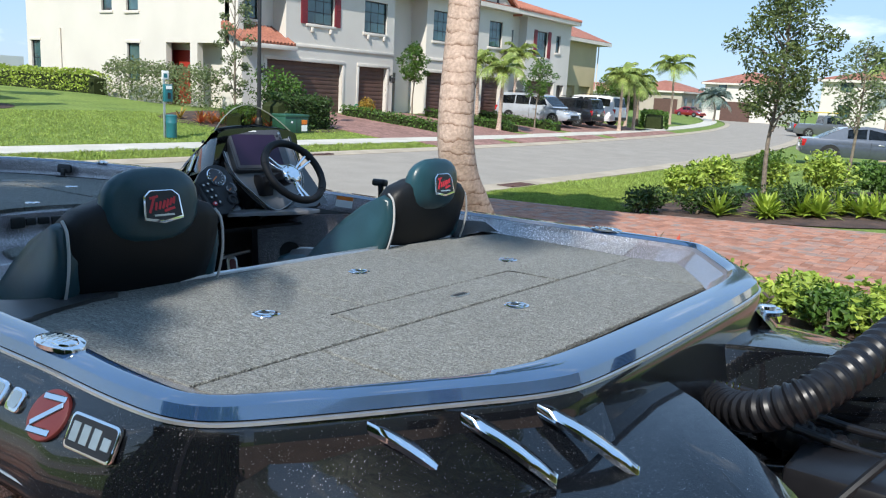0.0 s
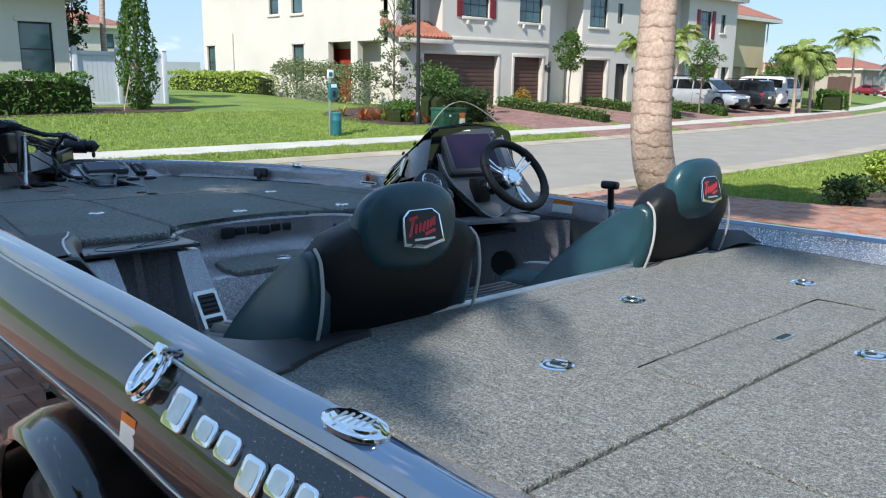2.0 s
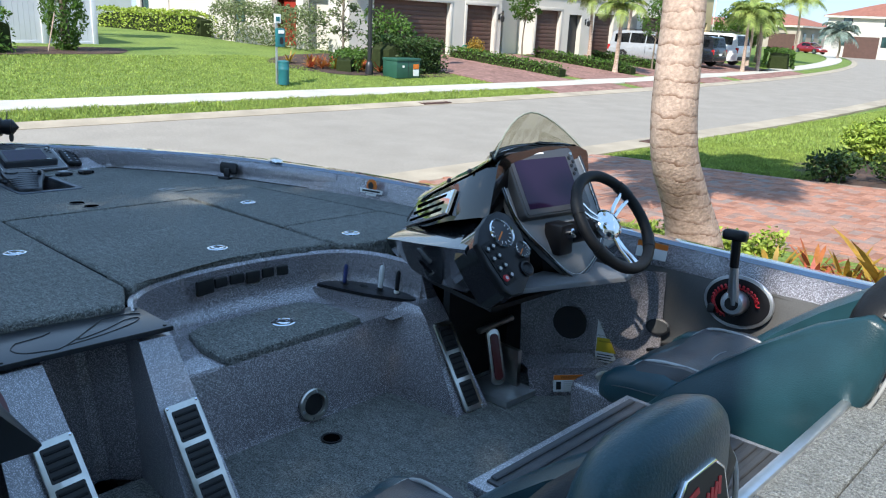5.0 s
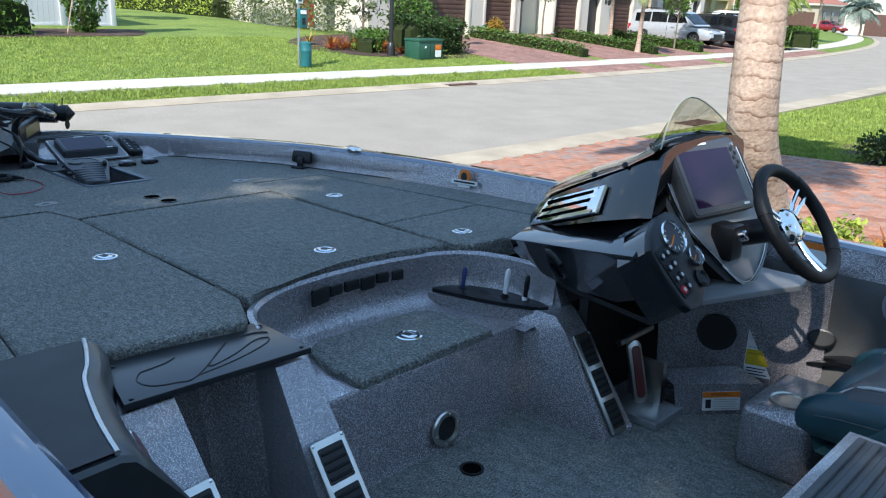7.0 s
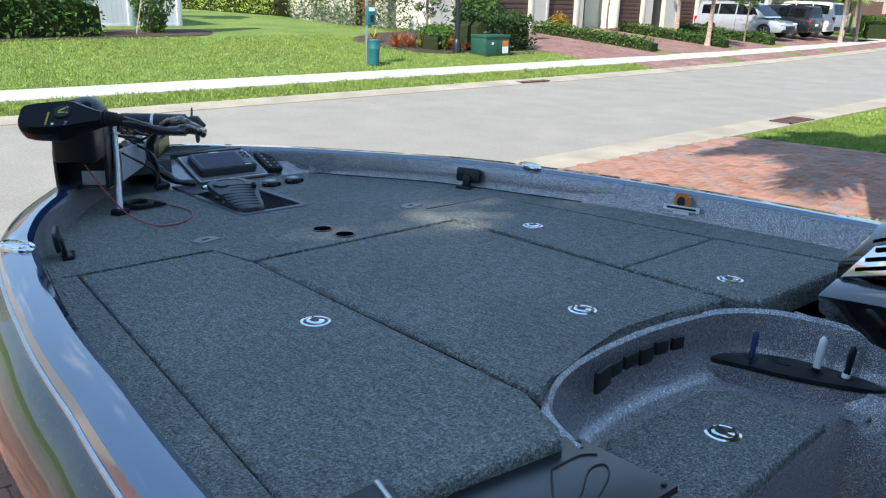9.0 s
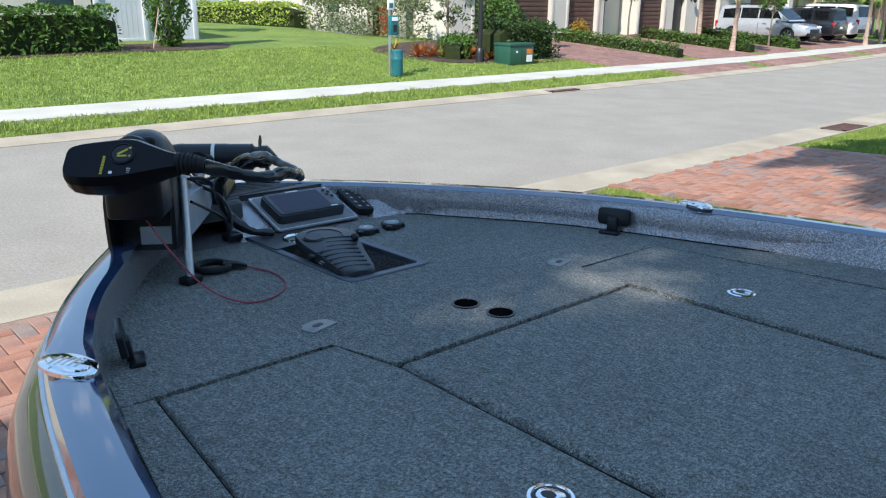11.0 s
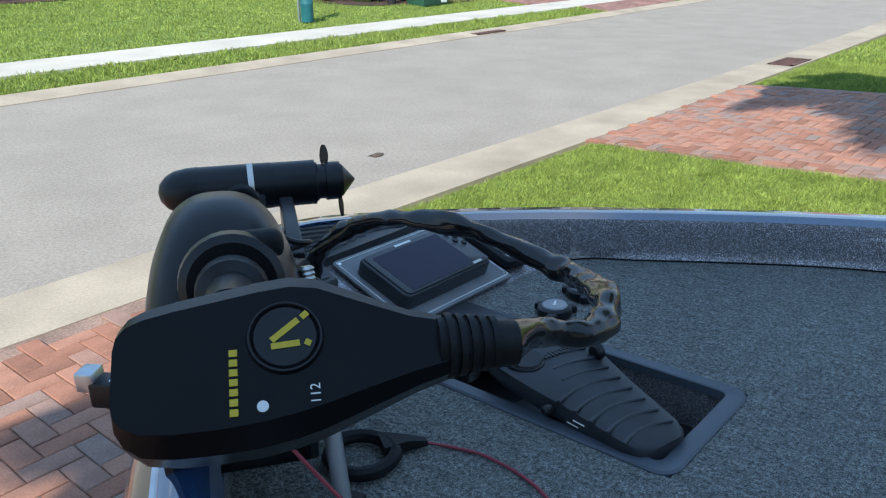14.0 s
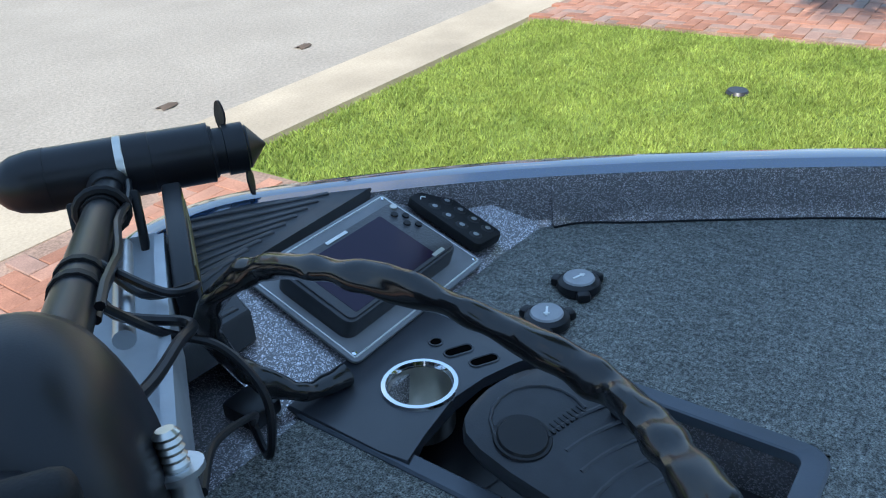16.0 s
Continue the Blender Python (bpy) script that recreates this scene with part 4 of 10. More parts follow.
# coved corner of the bow moulding and the dark reveal along the carpet
cove_foot = spline([(0.470, 5.935, 0.0), (0.515, 5.895, 0.0)] + [(x - 0.007 + 0.022 * ((5.82 - y) / 1.22) ** 3, y, 0.0) for x, y in side_line(5.82, 4.6, 1, 12)], 5)
cove = []
for i, p in enumerate(cove_foot):
    w = Vector(cove_foot[min(i + 1, len(cove_foot) - 1)]) - Vector(cove_foot[max(i - 1, 0)])
    o = Vector((-w.y, w.x, 0)).normalized()
    cove.append([Vector(p) + o * d + Vector((0, 0, z)) for d, z in ((-0.006, -0.02), (-0.004, 0.004), (0.0, 0.010), (0.003, 0.035), (0.004, 0.065), (0.010, 0.085), (0.03, 0.094))])
part("bow_cove", loft(cove, False, False), M_LINER, boat, "graphite flake coved corner", 60)
part("carpet_reveal", tube([r[1] + Vector((-0.001, -0.002, -0.002)) for r in cove], 0.0022, 6), M_GROOVE, boat)

# ---- seats ----
def seat(cx, label):
    """A bucket seat whose back leans over the rear deck's edge."""
    ob = thing("bucket_chair", (cx, 2.15, -0.46), label, "seat", "bucket seats in the cockpit", base=BOAT)
    V = lambda x, y, z: (cx + x, y, z)
    w = 0.235
    # back: rows from base to shoulder, y leaning aft
    rows = []
    for z, hw, yb, yf in ((-0.12, 0.225, 2.02, 2.12), (0.0, 0.232, 1.965, 2.07), (0.08, 0.236, 1.925, 2.04), (0.15, 0.236, 1.90, 2.02), (0.20, 0.232, 1.892, 2.01), (0.235, 0.20, 1.893, 2.0), (0.262, 0.12, 1.90, 1.985), (0.272, 0.05, 1.915, 1.97)):
        ring = [V(x * hw, yb + (yf - yb) * t, z) for x, t in ((-1, 0.25), (-0.93, 0.06), (-0.75, 0.0), (-0.35, -0.06), (0, -0.08), (0.35, -0.06), (0.75, 0.0), (0.93, 0.06), (1, 0.25), (1, 0.75), (0.9, 0.95), (0.4, 0.9), (-0.4, 0.9), (-0.9, 0.95), (-1, 0.75))]
        rows.append(ring)
    part("backrest", loft(rows), M_VINYL, ob, "black vinyl backrest", 60)
    # side bolsters from shoulder to cushion
    for sx in (-1, 1):
        back = 0.028 if sx > 0 else 0.0
        prof = [(1.917 + back, 0.192), (1.955, 0.208), (2.06, 0.160), (2.18, 0.078), (2.29, -0.012), (2.39, -0.105), (2.46, -0.185), (2.38, -0.25), (2.2, -0.26), (2.03, -0.20), (1.967 + back, -0.06), (1.927 + back, 0.03), (1.908 + back, 0.11)]
        rings = []
        for x, g in (((0.17, 0.84), (0.205, 0.96), (0.232, 1.0), (0.247, 0.985), (0.254, 0.95))):
            rings.append([V(sx * x, 2.16 + (y - 2.16) * g, -0.02 + (z + 0.02) * g) for y, z in prof])
        part("side_bolster", loft(rings), M_TEAL, ob, "dark green vinyl side bolster", 60)
        pip = [V(sx * 0.232, 1.935, 0.214), V(sx * 0.234, 1.908, 0.185), V(sx * 0.235, 1.902, 0.11), V(sx * 0.235, 1.920, 0.03), V(sx * 0.235, 1.960, -0.06)]
        part("piping", tube(spline(pip, 6), 0.0042, 8), M_PIPING, ob, "white piping")
        st = [V(sx * 0.2505, 1.99, 0.16), V(sx * 0.2515, 2.07, 0.06), V(sx * 0.2515, 2.2, -0.06), V(sx * 0.2515, 2.33, -0.14)]
        part("seam_stitch", tube(spline(st, 6), 0.0016, 5), M_GREY_VINYL, ob)
    # cushion
    rows = []
    for y, z, hw, th in ((2.05, -0.12, 0.19, 0.10), (2.2, -0.10, 0.20, 0.12), (2.38, -0.080, 0.215, 0.13), (2.5, -0.095, 0.225, 0.12), (2.56, -0.145, 0.215, 0.08), (2.575, -0.19, 0.20, 0.03)):
        rows.append([V(x * hw, y, z + u * th) for x, u in ((-1, -0.6), (-1, -0.1), (-0.93, 0.12), (-0.6, 0.12), (-0.2, 0.02), (0.2, 0.02), (0.6, 0.12), (0.93, 0.12), (1, -0.1), (1, -0.6), (0.5, -1), (-0.5, -1))])
    part("cushion", loft(rows), M_GREY_VINYL, ob, "charcoal vinyl cushion", 60)
    for sx in (-1, 1):
        part("cushion_piping", tube(spline([V(sx * 0.16, 2.10, -0.100), V(sx * 0.17, 2.3, -0.073), V(sx * 0.185, 2.47, -0.074), V(sx * 0.18, 2.55, -0.130)], 6), 0.005, 8), M_PIPING, ob, "white piping")
    rows = []
    for y, z, hw in ((2.42, -0.1, 0.17), (2.5, -0.098, 0.20), (2.57, -0.13, 0.215), (2.60, -0.19, 0.21), (2.58, -0.25, 0.20), (2.5, -0.26, 0.19)):
        rows.append([V(-hw, y - 0.02, z - 0.02), V(-hw * 0.9, y, z), V(0, y + 0.006, z + 0.004), V(hw * 0.9, y, z), V(hw, y - 0.02, z - 0.02), V(hw * 0.8, y - 0.06, z - 0.05), V(-hw * 0.8, y - 0.06, z - 0.05)])
    part("cushion_front", loft(rows), M_TEAL, ob, "dark green vinyl cushion front", 60)
    for sx in (-1, 1):
        rows = [[V(sx * (0.203 + hx * math.cos(2 * math.pi * i / 14)), y, zc + hz * math.sin(2 * math.pi * i / 14)) for i in range(14)] for y, zc, hz, hx in ((2.29, -0.15, 0.028, 0.02), (2.33, -0.15, 0.050, 0.033), (2.42, -0.152, 0.064, 0.042), (2.51, -0.160, 0.066, 0.043), (2.57, -0.172, 0.056, 0.038), (2.605, -0.182, 0.036, 0.026), (2.615, -0.186, 0.012, 0.010))]
        part("cushion_roll", loft(rows), M_TEAL, ob, "dark green vinyl cushion roll", 60)
        part("roll_seam", tube(spline([V(sx * 0.238, 2.32, -0.125), V(sx * 0.246, 2.42, -0.140), V(sx * 0.246, 2.51, -0.148), V(sx * 0.236, 2.58, -0.165)], 5), 0.0014, 5), M_GREY_VINYL, ob)
    part("top_seam", tube(spline([V(-0.16, 2.30, -0.0745), V(-0.08, 2.36, -0.080), V(0.0, 2.375, -0.077), V(0.08, 2.36, -0.080), V(0.16, 2.30, -0.0745)], 5), 0.0016, 5), M_PIPING, ob, "pale stitched seam")
    # head pad
    rows = []
    for k in range(11):
        u = -1 + 2 * k / 10
        f = math.sqrt(max(0.0, 1 - abs(u) ** 2.6)) * 0.96 + 0.04
        ring = []
        for i in range(20):
            a = 2 * math.pi * i / 20
            c, s = math.cos(a), math.sin(a)
            ring.append(V(0.146 * f * math.copysign(abs(c) ** 0.75, c), 1.912 + 0.058 * u, 0.240 + 0.105 * f * math.copysign(abs(s) ** 0.8, s) - 0.02 * u))
        rows.append(ring)
    part("head_pad", loft(rows), M_TEAL, ob, "dark green vinyl head pad", 60)
    # badge on the pad: a shield with a red mark
    bm_ = facing(V(0.0, 1.852, 0.250), (0, -1, 0.22))
    shield = [(-0.060, -0.040), (0.0, -0.051), (0.060, -0.040), (0.055, 0.024), (0.035, 0.040), (-0.035, 0.040), (-0.055, 0.024)]
    badge = part("badge", plate(shield, bm_, 0.006, 0.002), M_CHROME, ob, "shield badge with a red mark")
    part("badge_face", plate([(x * 0.90, y * 0.88 + 0.002) for x, y in shield], bm_ @ pose(0, 0, 0.0055), 0.0015), M_INK_SHADE, badge)
    for x, y, l, r in ((-0.034, 0.004, 0.046, 66), (-0.022, 0.000, 0.022, 74), (-0.010, 0.002, 0.022, 70), (0.002, 0.004, 0.024, 66), (0.013, 0.006, 0.024, 70), (0.024, 0.010, 0.022, 64), (0.034, 0.014, 0.020, 74), (-0.026, 0.024, 0.026, 10), (0.018, -0.010, 0.034, 14)):
        part("badge_mark", moved(box((-l / 2, -0.0035, 0), (l / 2, 0.0035, 0.0012)), bm_ @ pose(x, y - 0.004, 0.0068, 0, 0, r)), M_RED, badge)
    part("badge_bar", moved(box((-0.03, -0.003, 0), (0.03, 0.002, 0.0012)), bm_ @ pose(0, -0.028, 0.0068)), M_STEEL, badge)
    part("seat_base", box(V(-0.16, 2.1, -0.46), V(0.16, 2.46, -0.24), 0.01), M_LINER, ob)


seat(-0.615, "dark green and black vinyl bucket seat with white piping")
seat(0.640, "dark green and black vinyl driver seat behind the wheel")
# ribbed middle step
st = thing("step_seat", (0, 2.2, -0.46), "grey boarding step with black ribbed top between the seats", "step", base=BOAT)
part("step_body", box((-0.30, 1.985, -0.46), (0.30, 2.45, -0.135), 0.012), M_LINER, st)
part("step_frame", prism([(-0.305, 1.985), (0.305, 1.985), (0.305, 2.458), (-0.305, 2.458)], -0.138, -0.122, 0.004), M_POST, st)
part("step_pad", prism([(-0.278, 1.995), (0.278, 1.995), (0.278, 2.43), (-0.278, 2.43)], -0.123, -0.116, 0.002), M_RIBBED, st, "black ribbed rubber pad")
for k in range(14):
    y = 2.01 + 0.031 * k
    part("pad_rib", box((-0.268, y, -0.117), (0.268, y + 0.017, -0.110), 0.0025, 1), M_RIBBED, st)
# black straps at the deck's edge
part("corner_moulding", prism([(-1.07, 1.80), (-0.98, 1.82), (-0.90, 1.865), (-0.80, 1.897), (-0.72, 1.905), (-0.705, 1.925), (-0.73, 1.945), (-0.82, 1.962), (-0.90, 1.975), (-0.966, 2.02), (-1.01, 2.09), (-1.045, 2.25), (-1.07, 2.25)], -0.03, 0.012, 0.006, 3), M_POD, boat, "charcoal corner moulding beside the seat")
part("strap_tab", loft([[(0.86, 1.93, 0.0), (0.86, 2.05, 0.02), (0.86, 2.06, -0.05)], [(0.97, 1.90, 0.02), (0.97, 2.02, 0.06), (0.97, 2.06, 0.0)], [(1.10, 1.88, 0.01), (1.11, 1.96, 0.045), (1.10, 2.02, 0.0)]]), M_VINYL, boat, "black vinyl flap")

# ---- driver console ----
con = thing("driver_console", (0.70, 3.2, -0.05), "gloss black driver console with gauges and a chrome side vent", "console", base=BOAT)
# lower wing
wing = []
for (xc, yc, zc), (xt, yt, zt), (xl, yl, zl) in (((0.501, 3.600, 0.036), (0.575, 3.590, 0.068), (0.535, 3.605, -0.015)), ((0.468, 3.510, 0.055), (0.556, 3.505, 0.094), (0.515, 3.520, -0.045)), ((0.390, 3.312, 0.093), (0.506, 3.312, 0.144), (0.452, 3.330, -0.048)),
                                                  ((0.320, 3.130, 0.129), (0.461, 3.140, 0.196), (0.378, 3.110, -0.020)), ((0.278, 3.015, 0.152), (0.438, 3.052, 0.224), (0.325, 2.975, 0.040))):
    wing.append([(xl + 0.05, yl, zl - 0.02), (xl, yl, zl), (xc + 0.003, yc, zc - 0.010), (xc, yc, zc), (xc + 0.006, yc, zc + 0.005), (xt, yt, zt), (1.0, yt, zt), (1.10, yl, zl), (1.05, yl, zl - 0.02)])
part("console_wing", loft(wing), M_BLACK_GLOSS, con, "gloss black lower cowl", 25)
# upper hood
hood = []
for y, xl, zl, xu, zu in ((3.60, 0.598, 0.058, 0.600, 0.112), (3.53, 0.578, 0.080, 0.583, 0.186), (3.38, 0.502, 0.128, 0.530, 0.252), (3.23, 0.430, 0.180, 0.481, 0.314), (3.10, 0.428, 0.214, 0.463, 0.384), (3.06, 0.432, 0.220, 0.466, 0.394)):
    xm = 0.70
    hood.append([(xl, y, zl), (xu, y, zu - 0.012), (xu + 0.010, y, zu), (xu + 0.06, y, zu + 0.018), (xm, y, zu + 0.03), (1.36 - xu, y, zu + 0.018), (1.41 - xu, y, zu), (1.42 - xu, y, zu - 0.012), (1.42 - xl, y, zl)])
part("console_hood", loft(hood), M_BLACK_GLOSS, con, "gloss black hood", 45)
# instrument face, leaning back
FACE = facing((0.682, 3.028, 0.224), (-0.09, -0.85, 0.52))
face_out = [(-0.185, 0.175), (-0.17, 0.198), (-0.08, 0.214), (0.1, 0.214), (0.20, 0.198), (0.22, 0.16), (0.22, -0.06), (0.17, -0.16), (0.06, -0.235), (-0.02, -0.24), (-0.10, -0.15), (-0.18, -0.02)]
part("face_shroud", plate([(x * 0.97, y * 0.97) for x, y in face_out][::-1], FACE @ pose(0, 0, -0.13), 0.132, 0.0), M_BLACK_GLOSS, con, "gloss black shroud behind the instruments")
face = part("instrument_face", plate(face_out[::-1], FACE, 0.03, 0.01), M_DRIP, con, "dark grey instrument face")
part("face_rim", tube([FACE @ Vector((x, y, 0.028)) for x, y in [(p.x, p.y) for p in spline([(x, y, 0) for x, y in face_out], 4, True)]], 0.006, 8, True), M_BLACK_GLOSS, face)
part("face_line", tube([FACE @ Vector((x * 0.965, y * 0.965, 0.032)) for x, y in [(p.x, p.y) for p in spline([(x, y, 0) for x, y in face_out], 4, True)]], 0.0016, 5, True), M_ALU, face)
# flank panel with gauges and switches
FL = facing((0.385, 2.962, 0.148), (-0.05, -0.80, 0.60))
flank_out = [(0.070, 0.098), (0.030, 0.116), (-0.020, 0.106), (-0.075, 0.070), (-0.108, 0.026), (-0.101, -0.045), (-0.084, -0.130), (-0.062, -0.150), (-0.010, -0.150), (0.045, -0.105), (0.082, -0.045), (0.088, 0.040)][::-1]
part("gauge_housing", plate([(x * 0.96, y * 0.96) for x, y in flank_out][::-1], FL @ pose(0, 0, -0.10), 0.10), M_BLACK_GLOSS, con)
flank = part("gauge_panel", plate(flank_out[::-1], FL, 0.022, 0.008), M_BLACK, con, "black gauge and switch panel")


def gauge(parent, m, r, face_mat, needle=True):
    ring = part("gauge_bezel", ring_of([(r * 0.86, 0.0), (r, 0.0), (r * 1.02, 0.008), (r * 0.95, 0.012), (r * 0.86, 0.006)], 28, m), M_CHROME, parent, "chrome ringed gauge")
    part("gauge_dial", lathe([(0.0, 0.005), (r * 0.88, 0.005), (r * 0.88, 0.002)], 28, m), face_mat, ring)
    if needle:
        part("gauge_needle", moved(box((-r * 0.05, -r * 0.1, 0.0055), (r * 0.05, r * 0.7, 0.007)), m @ pose(0, 0, 0, 0, 0, 130)), M_ORANGE, ring)
        for k in range(11):
            a = radians(-220 + 26 * k)
            part("gauge_mark", moved(box((r * 0.62, -r * 0.025, 0.0055), (r * 0.8, r * 0.025, 0.0062)), m @ pose(0, 0, 0, 0, 0, math.degrees(a))), M_WHITE, ring)


M_DIAL = mat("dark dial", (0.03, 0.03, 0.035), 0.3)
gauge(flank, FL @ pose(0.0, 0.042, 0.021), 0.046, M_DIAL)
gauge(flank, FL @ pose(0.053, -0.022, 0.021), 0.028, M_DIAL)
SW = FL @ pose(-0.058, -0.045, 0.021, 0, 0, 14)
sw = part("switch_plate", plate(rounded(0.056, 0.140, 0.009), SW, 0.004, 0.0015), M_BLACK_SOFT, flank)
for i in range(2):
    for j in range(4):
        red = (i, j) == (0, 3)
        spot = SW @ pose(-0.013 + 0.026 * i, 0.050 - 0.033 * j, 0.004)
        part("switch", lathe([(0.0, 0.005), (0.0095, 0.005), (0.011, 0.0)], 16, spot), M_RED if red else M_BLACK, flank, "red switch" if red else "")
        part("switch_mark", lathe([(0.004, 0.0056), (0.0058, 0.0056)], 10, spot), M_WHITE, flank)
part("start_socket", lathe([(0.0, 0.0), (0.022, 0.0), (0.025, 0.006), (0.019, 0.009), (0.012, 0.003)], 22, FL @ pose(0.040, -0.082, 0.021)), M_BLACK, flank)
# knee tray under the wheel
part("knee_tray", prism([(0.40, 2.90), (0.46, 2.88), (0.78, 2.76), (0.86, 2.78), (0.86, 3.0), (0.45, 3.0)], 0.018, 0.034, 0.004), M_DRIP, con, "grey tray under the wheel")
# side vent of chrome bars
V_LOW_FRONT, V_TOP_FRONT, V_TOP_REAR, V_LOW_REAR = Vector((0.576, 3.578, 0.073)), Vector((0.578, 3.512, 0.174)), Vector((0.462, 3.228, 0.280)), Vector((0.424, 3.232, 0.206))
v_mid = (V_LOW_FRONT + V_TOP_FRONT + V_TOP_REAR + V_LOW_REAR) / 4
v_x = (V_TOP_REAR + V_LOW_REAR - V_TOP_FRONT - V_LOW_FRONT).normalized()
v_n = v_x.cross(V_TOP_FRONT + V_TOP_REAR - V_LOW_FRONT - V_LOW_REAR).normalized()
VT = Matrix((v_x, v_n.cross(v_x), v_n)).transposed().to_4x4()
VT.translation = v_mid
vent_out = [(VT.inverted() @ p)[:2] for p in (V_LOW_FRONT, V_LOW_REAR, V_TOP_REAR, V_TOP_FRONT)]
vent = part("side_vent", plate(vent_out, VT @ pose(0, 0, -0.006), 0.012, 0.003), M_CHROME, con, "chrome side vent")
for k in range(3):
    f = 0.16 + 0.30 * k
    a, b = V_TOP_FRONT.lerp(V_LOW_FRONT, f), V_TOP_REAR.lerp(V_LOW_REAR, f)
    a, b = a.lerp(b, 0.06), a.lerp(b, 0.86)
    part("vent_slot", moved(bar(a, b, 0.004, 0.011, 0.001, up=v_n.cross(v_x)), Matrix.Translation(v_n * 0.0055)), M_HOLE, vent)
for p in (V_TOP_REAR.lerp(v_mid, 0.13), V_LOW_REAR.lerp(v_mid, 0.13)):
    part("screw", lathe([(0.005, 0), (0.005, 0.002), (0.002, 0.003)], 8, along(v_n, p + v_n * 0.006)), M_STEEL, vent)
# windshield
ws = []
for i in range(13):
    u = -1 + 2 * i / 12
    h = 0.125 * (1 - abs(u) ** 1.8)
    x, y = 0.684 + 0.234 * u, 3.10 + 0.05 * (1 - u * u)
    ws.append([(x, y, 0.395 + 0.02 * (1 - u * u)), (x * 0.995 + 0.0035, y - 0.015, 0.40 + h * 0.6), (x * 0.99 + 0.007, y - 0.035, 0.405 + h)])
wsm = loft(ws, False, False)
bmesh.ops.solidify(wsm, geom=wsm.faces[:], thickness=0.004)
shield_ob = part("windshield", wsm, M_SMOKE, con, "smoked acrylic windshield", 50)
shield_ob.visible_shadow = False
part("windshield_edge", tube([Vector(r[2]) for r in ws], 0.0028, 6), mat("pale acrylic edge", (0.30, 0.31, 0.24), 0.3), shield_ob)
skirt = []
for y, z, x in ((3.535, 0.194, 0.580), (3.42, 0.247, 0.542), (3.296, 0.300, 0.503), (3.18, 0.350, 0.473), (3.085, 0.402, 0.450)):
    skirt.append([(x, y, z - 0.012), (x + 0.04, y, z + 0.012), (0.70, y, z + 0.036), (1.40 - x - 0.04, y, z + 0.012), (1.40 - x, y, z - 0.012)])
sk = part("windshield_skirt", loft(skirt, False, False), M_BLACK_GLOSS, con, "gloss black windshield skirt", 50)
for y, z, x in ((3.296, 0.296, 0.501), (3.18, 0.345, 0.472)):
    part("rivet", lathe([(0.009, 0), (0.009, 0.004), (0.004, 0.007)], 10, along((-0.8, 0, 0.6), (x, y, z))), M_BLACK, con)
# chart plotter on the face
def plotter(name, m, w, h, label, screen_w, screen_h, off=0.0, buttons=6):
    ob = thing(name, m.translation[:], label, "fish finder", base=BOAT)
    part("housing", plate(rounded(w, h, 0.018), m, 0.034, 0.008), M_HOUSING, ob)
    part("bezel", plate(rounded(w * 0.95, h * 0.93, 0.012), m @ pose(0, 0, 0.0335), 0.004, 0.002), M_GREY_VINYL, ob)
    part("display", plate(rounded(screen_w, screen_h, 0.003, 2), m @ pose(off, -0.004, 0.037), 0.0012), M_SCREEN, ob, "dark unlit display")
    part("maker_bar", moved(box((-0.024, -0.003, 0), (0.024, 0.003, 0.001)), m @ pose(off, h * 0.43, 0.0375)), M_WHITE, ob)
    part("model_bar", moved(box((-0.014, -0.0035, 0), (0.014, 0.0035, 0.001)), m @ pose(w * 0.33, -h * 0.425, 0.0375)), M_STEEL, ob)
    for k in range(buttons):
        part("button", lathe([(0.0, 0.003), (0.006, 0.003), (0.007, 0.0)], 10, m @ pose(w * 0.44 - 0.014 * (k % 2), h * 0.38 - 0.014 * k, 0.037)), M_STEEL if k == 0 else M_BLACK, ob)
    return ob


plotter("console_fish_finder", FACE @ pose(-0.008, 0.072, 0.03), 0.315, 0.225, "large black chart plotter with a dark screen on the console", 0.245, 0.165, -0.012)
plotter("bow_fish_finder", pm @ pose(-0.010, 0.108, 0.006), 0.272, 0.150, "black fish finder with a dark screen on the bow panel", 0.196, 0.120, -0.015, 5)
# ignition and column
part("column", tube([(0.70, 2.93, 0.16), (0.697, 2.82, 0.20)], 0.036, 14), M_BLACK, con)
part("lever_box", box((0.60, 2.90, 0.10), (0.67, 2.97, 0.20), 0.008), M_BLACK, con)
part("ignition", lathe([(0.016, 0), (0.016, 0.02), (0.010, 0.024)], 14, along((0, -1, 0.3), (0.64, 2.90, 0.17))), M_CHROME, con)
# under the dash: a black slab stands in for the shade there
part("dash_shade_slab", prism([(0.42, 3.02), (1.06, 3.0), (1.06, 3.62), (0.55, 3.62)], -0.075, -0.06), M_INK_SHADE, con)
part("footwell_panel", loft([[(0.83, 3.22, -0.12), (0.83, 3.20, -0.465)], [(0.955, 2.985, -0.02), (0.96, 2.98, -0.465)], [(1.045, 2.76, 0.0), (1.04, 2.745, -0.465)]], False, False), M_LINER, boat, "graphite flake footwell panel")
# back panel in flat black, the footwell's deep shade in its colour
part("footwell_shade_back", box((0.53, 3.30, -0.465), (0.86, 3.33, -0.10)), M_INK_SHADE, boat)
NP = Vector((-0.93, -0.37, 0.02))
part("speaker_hole", lathe([(0.0, 0.002), (0.062, 0.002), (0.062, 0.0)], 26, facing((0.905, 3.045, -0.23), NP)), M_INK_SHADE, boat, "round black opening")
lab = facing((0.979, 2.925, -0.285), NP)
notice = thing("capacity_label", (0.979, 2.925, -0.285), "white and yellow capacity label on the footwell panel", "label", base=BOAT)
